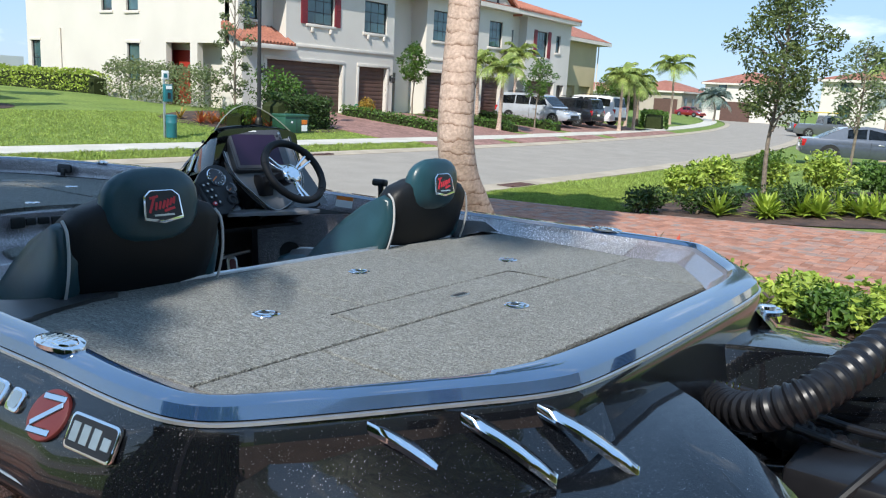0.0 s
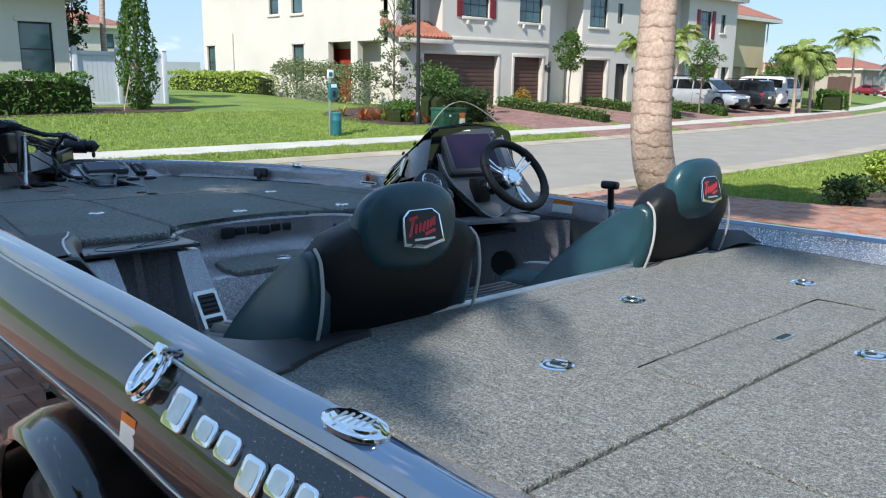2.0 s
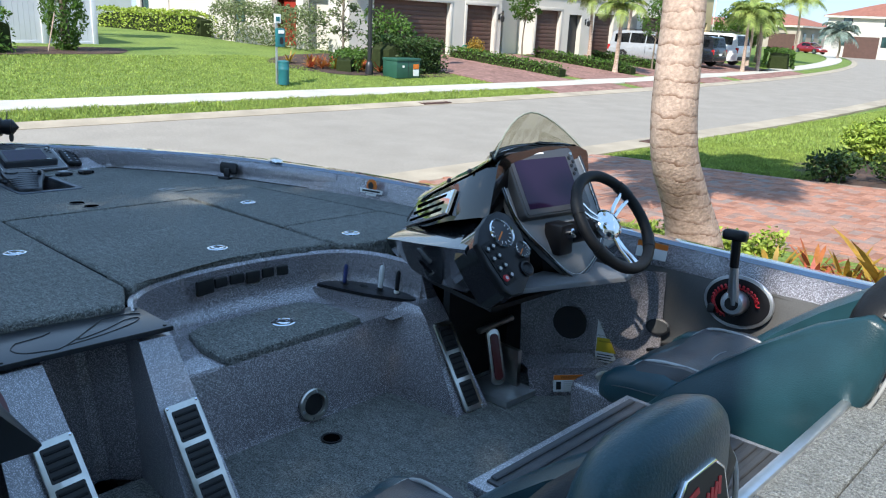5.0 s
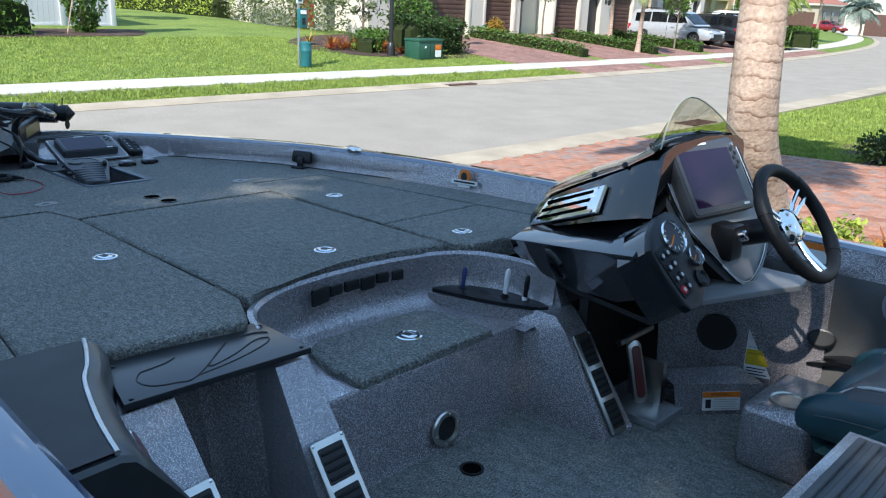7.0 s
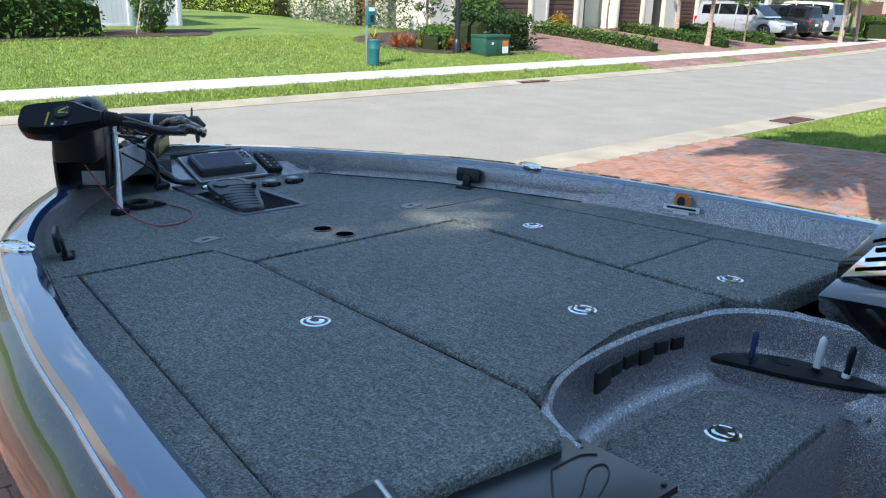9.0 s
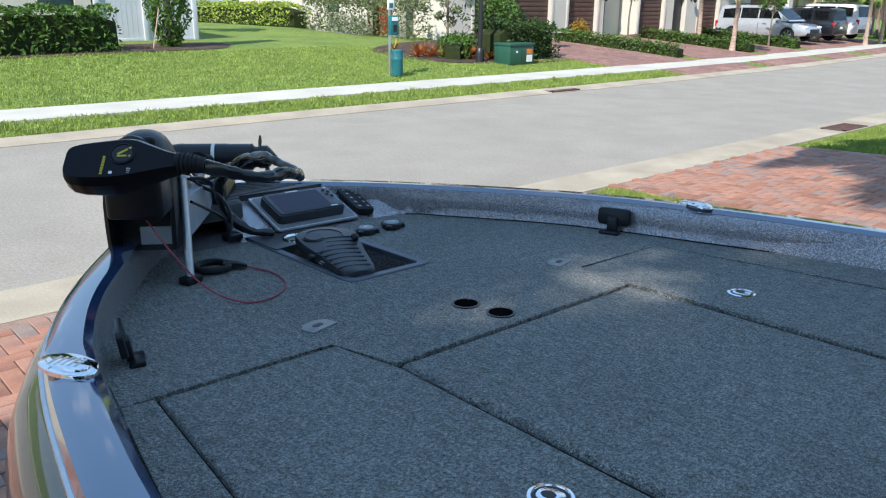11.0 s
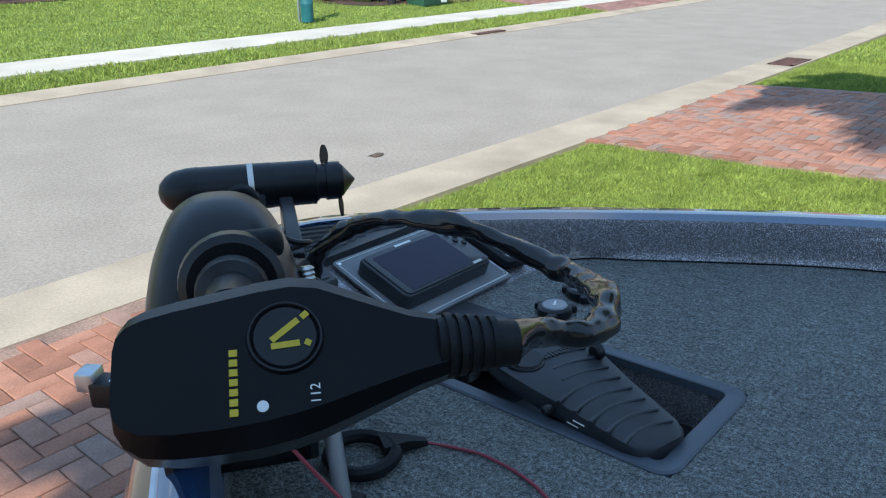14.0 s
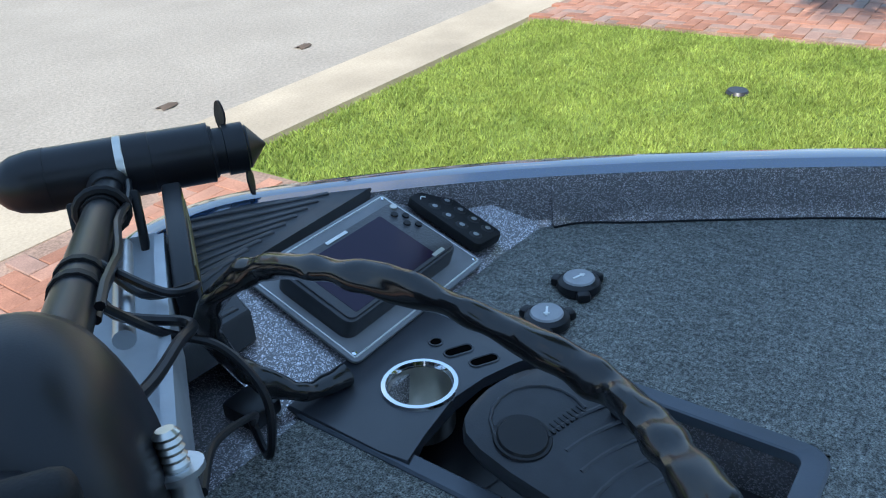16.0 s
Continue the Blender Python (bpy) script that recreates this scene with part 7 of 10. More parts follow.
hl = thing("hull_label", (-1.24, 1.998, -0.108), "small orange and white label on the hull side", "label", base=BOAT)
part("paper", moved(box((-0.035, -0.03, 0), (0.035, 0.012, 0.0015)), HS(1.998, -0.108)), M_WHITE, hl)
part("orange_band", moved(box((-0.035, 0.012, 0), (0.035, 0.03, 0.0015)), HS(1.998, -0.108)), M_ORANGE, hl)
# thin light line along the hull
part("pin_line", tube([(port_shift(y) - hull_x(y) - bulge(rail_z(y) + 0.14, y) - 0.001, y, -0.14) for y in (1.2, 1.5, 1.8, 2.1, 2.5, 3.0)], 0.003, 5), M_ALU, boat)

# ---- trailer ----
def base_z(x, y):
    """Height from which the trailer's frame is built, level with its axle."""
    return 0.02 + 0.028 * (8.9 - y)


tr = thing("boat_trailer", (0, 2.6, 0.0), "black steel boat trailer with gloss fenders", "trailer")
M_TRAIL = mat("gloss black paint", (0.006, 0.006, 0.007), 0.10, var=0.1, coat=0.8)
M_TYRE = mat("tyre rubber", (0.016, 0.016, 0.017), 0.8, var=0.2, scale=12, bump=0.3, bump_scale=90)


def wheel_at(parent, x, y, z, r, w, sx, rim_mat, name="wheel"):
    m = along((sx, 0, 0), (x, y, z))
    t_ = part(name, lathe([(r * 0.62, -w / 2), (r * 0.92, -w / 2), (r, -w * 0.36), (r, w * 0.36), (r * 0.92, w / 2), (r * 0.62, w / 2)], 36, m), M_TYRE, parent)
    part("rim", lathe([(0.0, w * 0.36), (r * 0.18, w * 0.40), (r * 0.22, w * 0.30), (r * 0.52, w * 0.28), (r * 0.6, w * 0.46), (r * 0.64, w * 0.47), (r * 0.64, -w * 0.3)], 30, m), rim_mat, t_)
    return t_


for sx in (-1, 1):
    wheel_at(tr, sx * 1.17, 2.55, ground_z(0, 2.55) + 0.355, 0.355, 0.21, sx, M_ALU)
    rows = []
    for a in range(-10, 191, 12):
        c, s_ = math.cos(radians(a)), math.sin(radians(a))
        y, z = 2.55 + 0.50 * c, base_z(0, 2.55) + 0.36 + 0.41 * s_
        yo, zo = 2.55 + 0.44 * c, base_z(0, 2.55) + 0.36 + 0.355 * s_
        rows.append([(sx * 1.02, y, z), (sx * 1.06, y, z + 0.012 * s_), (sx * 1.22, y, z + 0.006 * s_), (sx * 1.29, y, z - 0.03 * max(s_, 0)), (sx * 1.305, yo, zo), (sx * 1.295, yo, zo - 0.012), (sx * 1.27, y, z - 0.05 * max(s_, 0)), (sx * 1.02, y, z - 0.012)])
    part("fender", loft(rows), M_TRAIL, tr, "gloss black fender", 45)
    part("fender_step", box((sx * 1.10 - 0.09, 3.02, base_z(0, 3) + 0.30), (sx * 1.10 + 0.09, 3.30, base_z(0, 3) + 0.36), 0.01), M_TRAIL, tr)
    part("frame_rail", bar((sx * 0.80, -0.05, base_z(0, 0) + 0.42), (sx * 0.80, 4.2, base_z(0, 4.2) + 0.42), 0.07, 0.12, 0.006), M_TRAIL, tr)
    part("frame_rail", bar((sx * 0.80, 4.2, base_z(0, 4.2) + 0.42), (sx * 0.16, 6.55, base_z(0, 6.55) + 0.40), 0.06, 0.10, 0.006), M_BLACK_SOFT, tr)
    part("guide_post", bar((sx * 1.0, 3.62, base_z(0, 3.6) + 0.4), (sx * 1.0, 3.62, base_z(0, 3.6) + 0.80), 0.05, 0.05, 0.006), M_TRAIL, tr)
    for k in range(3):
        part("guide_rung", bar((sx * 0.82, 3.62, base_z(0, 3.6) + 0.46 + 0.12 * k), (sx * 1.0, 3.62, base_z(0, 3.6) + 0.46 + 0.12 * k), 0.03, 0.03), M_TRAIL, tr)
    part("bunk", bar((sx * 0.5, 0.6, base_z(0, 0.6) + 0.50), (sx * 0.5, 4.2, base_z(0, 4.2) + 0.50), 0.12, 0.05, 0.01), M_CARPET, tr)
for y in (0.8, 2.0, 3.1, 4.2):
    part("cross_member", bar((-0.8, y, base_z(0, y) + 0.40), (0.8, y, base_z(0, y) + 0.40), 0.08, 0.08, 0.006), M_TRAIL, tr)
part("axle", tube([(-1.1, 2.55, ground_z(0, 2.55) + 0.355), (1.1, 2.55, ground_z(0, 2.55) + 0.355)], 0.035, 12), M_TRAIL, tr)
part("tongue", bar((0, 6.2, base_z(0, 6.2) + 0.36), (-0.05, 6.72, base_z(0, 6.72) + 0.38), 0.08, 0.08, 0.008), M_BLACK_SOFT, tr)
part("jack", tube([(0.10, 6.5, ground_z(0, 6.5)), (0.10, 6.5, base_z(0, 6.5) + 0.60)], 0.03, 12), M_BLACK_SOFT, tr)
part("coupler", moved(box((-0.055, -0.13, -0.05), (0.055, 0.13, 0.07), 0.015), Matrix.Translation((-0.205, 6.925, 0.68)) @ pose(0, 0, 0, 0, 0, 35) @ Matrix.Diagonal((0.66, 0.62, 0.66, 1))), M_BLACK, tr, "black tongue coupler with a white label")
part("coupler_latch", moved(box((-0.05, 0.10, 0.02), (0.05, 0.19, 0.11), 0.012), Matrix.Translation((-0.205, 6.925, 0.68)) @ pose(0, 0, 0, 0, 0, 35) @ Matrix.Diagonal((0.66, 0.62, 0.66, 1))), M_ALU, tr)
part("coupler_label", moved(box((-0.03, -0.02, 0.0705), (0.03, 0.04, 0.0725)), Matrix.Translation((-0.205, 6.925, 0.68)) @ pose(0, 0, 0, 0, 0, 35) @ Matrix.Diagonal((0.66, 0.62, 0.66, 1))), M_WHITE, tr)
part("winch_post", bar((0, 6.35, base_z(0, 6.3) + 0.42), (0, 6.62, base_z(0, 6.6) + 0.95), 0.08, 0.08, 0.006), M_BLACK_SOFT, tr)
part("winch_arm", bar((-0.19, 6.91, 0.67), (-0.02, 6.62, 0.50), 0.045, 0.05, 0.006), M_BLACK_SOFT, tr)

# ---- plants ----
def leaf_mat(name, a, b, rough=0.5, rand=0.0):
    m = mat(name, a, rough, tint=b, scale=3.0, fine=0.25, fine_scale=18, spec=0.35, rand=rand)
    t = m.node_tree
    bs = t.nodes["Principled BSDF"]
    g = t.nodes.new("ShaderNodeNewGeometry")
    r = t.nodes.new("ShaderNodeMapRange")
    r.inputs["To Min"].default_value, r.inputs["To Max"].default_value = 0.6, 1.4
    t.links.new(g.outputs["Random Per Island"], r.inputs["Value"])
    x = t.nodes.new("ShaderNodeMix")
    x.data_type, x.blend_type = "RGBA", "MULTIPLY"
    x.inputs[0].default_value = 1.0
    src = bs.inputs["Base Color"].links[0].from_socket
    t.links.new(src, x.inputs[6])
    t.links.new(r.outputs["Result"], x.inputs[7])
    t.links.new(x.outputs[2], bs.inputs["Base Color"])
    tr_ = t.nodes.new("ShaderNodeBsdfTranslucent")
    t.links.new(x.outputs[2], tr_.inputs["Color"])
    ms = t.nodes.new("ShaderNodeMixShader")
    ms.inputs[0].default_value = 0.3
    out = t.nodes["Material Output"]
    t.links.new(bs.outputs[0], ms.inputs[1])
    t.links.new(tr_.outputs[0], ms.inputs[2])
    t.links.new(ms.outputs[0], out.inputs["Surface"])
    return m


M_LEAF = leaf_mat("hedge leaf", (0.10, 0.19, 0.03), (0.055, 0.115, 0.018))
M_LEAF_LIGHT = leaf_mat("fresh hedge leaf", (0.40, 0.48, 0.08), (0.22, 0.32, 0.05))
M_LEAF_DARK = leaf_mat("dark leaf", (0.055, 0.10, 0.022), (0.03, 0.06, 0.014))
M_LEAF_OAK = leaf_mat("oak leaf", (0.15, 0.19, 0.06), (0.07, 0.10, 0.03))
M_LEAF_GREY = leaf_mat("olive leaf", (0.21, 0.25, 0.12), (0.11, 0.15, 0.06))
M_PALM = leaf_mat("palm leaflet", (0.33, 0.39, 0.11), (0.16, 0.23, 0.05))
M_PALM_GREY = leaf_mat("silver palm leaf", (0.25, 0.31, 0.27), (0.16, 0.21, 0.18))
M_CROTON = leaf_mat("red leaf", (0.42, 0.06, 0.05), (0.35, 0.16, 0.03))
M_CROTON2 = leaf_mat("yellow red leaf", (0.45, 0.25, 0.03), (0.20, 0.16, 0.03))
M_FERN = leaf_mat("foxtail fern", (0.34, 0.42, 0.05), (0.18, 0.27, 0.03))
M_BARK = mat("grey bark", (0.20, 0.16, 0.12), 0.9, var=0.25, scale=12, fine=0.3, fine_scale=60, bump=0.8, bump_scale=50)
M_PALM_BARK = mat("palm bark", (0.50, 0.375, 0.30), 0.9, tint=(0.36, 0.265, 0.205), scale=5, fine=0.22, fine_scale=34, bump=0.7, bump_scale=45, spec=0.2)
bt = M_PALM_BARK.node_tree
bb = bt.nodes["Principled BSDF"]
band = bt.nodes.new("ShaderNodeTexWave")
band.wave_type, band.bands_direction, band.wave_profile = "BANDS", "Z", "SAW"
band.inputs["Scale"].default_value, band.inputs["Distortion"].default_value, band.inputs["Detail Scale"].default_value = 2.5, 3.4, 2.6
bc = bt.nodes.new("ShaderNodeTexCoord")
bt.links.new(bc.outputs["Object"], band.inputs["Vector"])
br = bt.nodes.new("ShaderNodeValToRGB")
br.color_ramp.elements[0].position, br.color_ramp.elements[0].color = 0.0, (0.40, 0.31, 0.26, 1)
br.color_ramp.elements[1].position, br.color_ramp.elements[1].color = 0.24, (1, 1, 1, 1)
bt.links.new(band.outputs["Fac"], br.inputs["Fac"])
bx = bt.nodes.new("ShaderNodeMix")
bx.data_type, bx.blend_type = "RGBA", "MULTIPLY"
bt.links.new(bb.inputs["Base Color"].links[0].from_socket, bx.inputs[6])
bt.links.new(br.outputs["Color"], bx.inputs[7])
scar = bt.nodes.new("ShaderNodeTexNoise")
scar.inputs["Scale"].default_value, scar.inputs["Detail"].default_value = 9.0, 4.0
sr = bt.nodes.new("ShaderNodeMapRange")
sr.inputs["From Min"].default_value, sr.inputs["From Max"].default_value = 0.28, 0.56
bt.links.new(bc.outputs["Object"], scar.inputs["Vector"])
bt.links.new(scar.outputs["Fac"], sr.inputs["Value"])
bt.links.new(sr.outputs["Result"], bx.inputs[0])
bt.links.new(bx.outputs[2], bb.inputs["Base Color"])
# near-black fill: the shade inside hedges and rooms, put into a colour
M_CORE = mat("near-black inner shade", (0.03, 0.04, 0.015), 0.95, spec=0.1)


def leaves_mesh(name, centers, size, material, rng, ratio=0.5, up=0.3):
    """Small pointed leaves, each a bent pair of triangles, at the given places."""
    n = len(centers)
    c = np.asarray(centers, float)
    d = rng.normal(size=(n, 3))
    d[:, 2] = d[:, 2] * 0.7 + up
    d /= np.linalg.norm(d, axis=1, keepdims=True)
    o = rng.normal(size=(n, 3))
    s = np.cross(d, o)
    s /= np.linalg.norm(s, axis=1, keepdims=True)
    L = size * rng.uniform(0.6, 1.3, (n, 1))
    nrm = np.cross(d, s)
    v = np.stack([c - d * L * 0.5, c + s * L * ratio * 0.5 + nrm * L * 0.08, c + d * L * 0.5, c - s * L * ratio * 0.5 + nrm * L * 0.08], 1).reshape(-1, 3)
    f = (np.arange(n)[:, None] * 4 + np.array([[0, 1, 2, 3]])).tolist()
    me = bpy.data.meshes.new(name)
    me.from_pydata(v.tolist(), [], f)
    me.materials.append(material)
    return me


def child_mesh(name, me, parent, label=""):
    ob = new(name, me)
    ob.parent = parent
    ob.matrix_parent_inverse = parent.matrix_world.inverted()
    ORIGIN[ob.name] = ORIGIN.get(parent.name, Vector())
    if label:
        ob["label"] = label
    return ob


def hedge(path, w, h, n, size, material, label, seed, loose=0.0, name="hedge", category="hedge", core=True):
    """A run of shrub along a path on the ground, clipped or loose."""
    rng = np.random.default_rng(seed)
    p0 = path[0]
    ob = thing(name, (p0[0], p0[1], ground_z(*p0)), label, category)
    pts = []
    segs = [(Vector(a), Vector(b)) for a, b in zip(path, path[1:])]
    total = sum((b - a).length for a, b in segs)
    bumps = rng.uniform(-1, 1, 64)
    for a, b in segs:
        d = (b - a).normalized()
        s = Vector((-d.y, d.x))
        k = int(n * (b - a).length / total)
        u = rng.uniform(0, 1, k)
        kind = rng.uniform(0, 1, k)
        side = rng.uniform(-1, 1, k)
        up = rng.uniform(0, 1, k)
        for i in range(k):
            q = a.lerp(b, u[i])
            hh = h * (1 + 0.10 * bumps[int(u[i] * total * 2.3) % 64] + loose * rng.uniform(-0.5, 0.25))
            if kind[i] < 0.45:
                off, z = side[i] * w / 2, hh * (1 - 0.12 * abs(side[i]) ** 3)
            elif kind[i] < 0.95:
                off, z = math.copysign(w / 2 * (1 - 0.1 * up[i]), side[i]), hh * up[i]
            else:
                off, z = side[i] * w / 2, hh * up[i]
            off += rng.normal() * 0.03 * (1 + 4 * loose)
            x, y = q.x + s.x * off + rng.normal() * 0.02, q.y + s.y * off + rng.normal() * 0.02
            pts.append((x, y, ground_z(x, y) + max(0.02, z + rng.normal() * 0.03 * (1 + 2 * loose))))
    me = leaves_mesh("leaves", pts, size, material, rng)
    child_mesh("leaves", me, ob)
    # solid dark core in place of the shade between the leaves
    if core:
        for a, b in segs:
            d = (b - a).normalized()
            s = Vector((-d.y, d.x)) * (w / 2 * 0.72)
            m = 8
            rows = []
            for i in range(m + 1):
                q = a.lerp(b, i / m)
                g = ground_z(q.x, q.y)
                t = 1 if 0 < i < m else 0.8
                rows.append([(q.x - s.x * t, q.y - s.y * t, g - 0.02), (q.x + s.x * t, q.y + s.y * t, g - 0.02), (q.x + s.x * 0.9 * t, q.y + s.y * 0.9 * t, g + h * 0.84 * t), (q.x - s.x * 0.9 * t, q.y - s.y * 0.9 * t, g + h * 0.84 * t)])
            part("shade_core", loft(rows), M_CORE, ob)
    return ob


def shrub(x, y, r, h, n, size, material, label, seed, name="shrub", base=None):
    """A rounded bush with an uneven outline."""
    rng = np.random.default_rng(seed)
    g = ground_z(x, y)
    ob = thing(name, (x, y, g), label, "shrub")
    lobes = [(rng.uniform(-0.5, 0.5) * r, rng.uniform(-0.5, 0.5) * r, rng.uniform(0.4, 0.75) * h, rng.uniform(0.45, 0.65) * r) for _ in range(8)]
    pts = []
    for i in range(n):
        lx, ly, lz, lr = lobes[i % 8]
        d = rng.normal(size=3)
        d /= np.linalg.norm(d)
        f = rng.uniform(0.7, 1.05)
        pts.append((x + lx + d[0] * lr * f, y + ly + d[1] * lr * f, max(g + 0.03, g + lz + d[2] * lr * f * (h / (2 * r) + 0.35))))
    child_mesh("leaves", leaves_mesh("leaves", pts, size, material, rng), ob)
    part("stem", merge(*[tube([(x, y, g - 0.02), (x + lx * 0.6, y + ly * 0.6, g + lz * 0.6), (x + lx, y + ly, g + lz)], [0.03 * r + 0.006, 0.015 * r + 0.004, 0.004], 5) for lx, ly, lz, lr in lobes[:5]]), M_BARK, ob)
    return ob


def tree(x, y, h, trunk_h, r, n, size, material, label, seed, crown_h=None, trunk_r=0.05, lean=(0, 0), dense=1.0, z=None):
    """A tapered trunk with limbs, and a crown of leaf clumps with gaps."""
    rng = np.random.default_rng(seed)
    g = ground_z(x, y) if z is None else z
    ob = thing("tree", (x, y, g), label, "tree")
    top = Vector((x + lean[0], y + lean[1], g + h))
    base = Vector((x, y, g - 0.05))
    line = [base, base.lerp(top, 0.3) + Vector((rng.normal() * 0.03, rng.normal() * 0.03, 0)), base.lerp(top, 0.65) + Vector((rng.normal() * 0.05, rng.normal() * 0.05, 0)), top]
    wood = [tube(spline(line, 4), [trunk_r * (1.25 if i == 0 else 1 - 0.85 * i / 12) for i in range(13)], 8)]
    clumps = []
    ch = crown_h or (h - trunk_h)
    for i in range(int(26 * dense)):
        u = (i + 0.5) / int(26 * dense)
        zz = trunk_h + ch * u
        rr = r * math.sin(math.pi * min(1.0, 0.12 + 0.85 * u)) ** 0.8
        a = i * 2.4 + rng.normal() * 0.3
        f = rng.uniform(0.35, 0.95)
        cl = Vector((x + lean[0] * zz / h + rr * f * math.cos(a), y + lean[1] * zz / h + rr * f * math.sin(a), g + zz))
        clumps.append((cl, r * rng.uniform(0.22, 0.36)))
        st = base.lerp(top, max(0.1, (zz - 0.25 * ch * 0.6) / h))
        wood.append(tube([st, st.lerp(cl, 0.5) + Vector((0, 0, 0.05 * r)), cl], [trunk_r * 0.38, trunk_r * 0.24, trunk_r * 0.08], 5))
    part("trunk", merge(*wood), M_BARK, ob)
    pts = []
    for i in range(n):
        c, cr = clumps[int(rng.integers(len(clumps)))]
        d = rng.normal(size=3)
        d *= rng.uniform(0.2, 1.15) ** 0.6 / np.linalg.norm(d)
        pts.append((c.x + d[0] * cr, c.y + d[1] * cr, c.z + d[2] * cr * 0.8))
    child_mesh("crown", leaves_mesh("crown", pts, size, material, rng), ob)
    return ob


def frond(root, way, length, droop, rng, nleaf=26, width=0.32, bent=0.5):
    """One feather frond: (vertices, faces), an arching stalk with leaflets on both sides."""
    v, f = [], []
    way = Vector(way).normalized()
    flat = Vector((way.x, way.y, 0)).normalized()
    side = flat.cross(Vector((0, 0, 1))).normalized()
    line = []
    for i in range(nleaf + 1):
        u = i / nleaf
        p = Vector(root) + flat * (length * u * (1 - 0.22 * u * droop)) * math.hypot(way.x, way.y) + Vector((0, 0, 1)) * (way.z * length * u - droop * length * 0.55 * u * u)
        line.append(p)
    for i in range(nleaf):
        a, b = line[i], line[i + 1]
        w = 0.012 * length * (1 - 0.8 * i / nleaf) * 0.6
        k = len(v)
        v += [a - side * w, a + side * w, b + side * w, b - side * w]
        f.append((k, k + 1, k + 2, k + 3))
        if i < 2:
            continue
        u = i / nleaf
        ll = width * length * (math.sin(math.pi * (0.15 + 0.8 * u)) ** 0.7) * rng.uniform(0.85, 1.1)
        ahead = (b - a).normalized()
        for sgn in (-1, 1):
            d = (side * sgn + ahead * (0.55 + 0.5 * u)).normalized()
            tip = a + d * ll + Vector((0, 0, -bent * ll * rng.uniform(0.4, 1.0)))
            midp = a + d * ll * 0.55 + Vector((0, 0, 0.02 * ll))
            lw = 0.055 * ll * ahead
            k = len(v)
            v += [a - lw, a + lw, midp + lw * 1.2, tip, midp - lw * 1.2]
            f.append((k, k + 1, k + 2, k + 3, k + 4))
    return v, f


def palm(x, y, trunk_h, crown, n, label, seed, line=None, r0=0.14, r1=0.09, material=None, rings=14, nleaf=26, fan=False, z=None, width=0.32):
    rng = np.random.default_rng(seed)
    g = ground_z(x, y) if z is None else z
    ob = thing("palm_tree", (x, y, g), label, "palm tree")
    pts = spline([Vector(p) for p in line], 16) if line else spline([(x, y, g - 0.05), (x + rng.normal() * 0.05, y + rng.normal() * 0.05, g + trunk_h * 0.5), (x + rng.normal() * 0.1, y + rng.normal() * 0.1, g + trunk_h)], 8)
    m = len(pts)
    part("trunk", tube(pts, [(r0 * (1 + 0.5 * max(0, 1 - i / (0.25 * m)) ** 2) + (r1 - r0) * i / (m - 1)) * (1 + 0.003 * (((i * 7) % 4) / 2 - 0.75)) for i in range(m)], 18), M_PALM_BARK, ob, "ringed pale trunk", 30)
    top = pts[-1]
    if not line:
        part("crownshaft", tube([top - Vector((0, 0, 0.02)), top + Vector((0, 0, crown * 0.3))], [r1 * 1.05, r1 * 0.6], 10), M_PALM, ob)
    V, Fc = [], []
    for i in range(n):
        a = i * 2.399 + rng.normal() * 0.15
        e = 0.95 - 1.15 * (i / n) + rng.normal() * 0.08
        v, f = frond(top + Vector((0, 0, crown * 0.22)), (math.cos(a) * math.cos(e), math.sin(a) * math.cos(e), math.sin(e)), crown * rng.uniform(0.85, 1.1), 0.9, rng, nleaf, width)
        k = len(V)
        V += [tuple(p) for p in v]
        Fc += [tuple(j + k for j in q) for q in f]
    me = bpy.data.meshes.new("fronds")
    me.from_pydata(V, [], Fc)
    me.materials.append(material or M_PALM)
    child_mesh("fronds", me, ob)
    return ob


def rosette(x, y, r, n, material, label, seed, name="bromeliad", up=0.9, group="", z=None):
    """A plant of strap leaves that spring from one point."""
    rng = np.random.default_rng(seed)
    g = ground_z(x, y) if z is None else z
    ob = thing(name, (x, y, g), label, "plant", group)
    for i in range(n):
        a = rng.uniform(0, 2 * math.pi)
        e = rng.uniform(0.35, 1.35) * up
        d = Vector((math.cos(a) * math.cos(e), math.sin(a) * math.cos(e), math.sin(e)))
        s = Vector((-math.sin(a), math.cos(a), 0)) * r * 0.055
        L = r * rng.uniform(0.7, 1.2)
        p = [Vector((x, y, g)) + d * L * u + Vector((0, 0, -0.35 * L * u * u * math.cos(e))) for u in (0.03, 0.4, 0.75, 1.0)]
        me = bpy.data.meshes.new("leaf")
        me.from_pydata([tuple(q) for q in (p[0] - s * 0.6, p[0] + s * 0.6, p[1] + s, p[2] + s * 0.8, p[3], p[2] - s * 0.8, p[1] - s)], [], [(0, 1, 2, 6), (6, 2, 3, 5), (5, 3, 4)])
        me.materials.append(material)
        child_mesh("leaf", me, ob)
    return ob


# across the street
hedge([(2.2, 27.3), (6.9, 27.8)], 1.3, 1.15, 2600, 0.16, M_LEAF, "clipped green hedge in front of the white house", 1)
hedge([(19.0, 37.3), (19.2, 49.5)], 1.2, 1.1, 3400, 0.18, M_LEAF_LIGHT, "clipped bright green hedge along the stucco wall", 2)
hedge([(18.6, 27.6), (19.1, 36.6)], 0.8, 1.6, 5600, 0.14, M_LEAF_GREY, "loose tall shrubs along the stucco wall", 3, 0.45, core=False)
hedge([(15.9, 22.9), (18.4, 25.2)], 0.9, 0.5, 1200, 0.12, M_LEAF, "low green border shrubs by the lamp post", 4, 0.3)
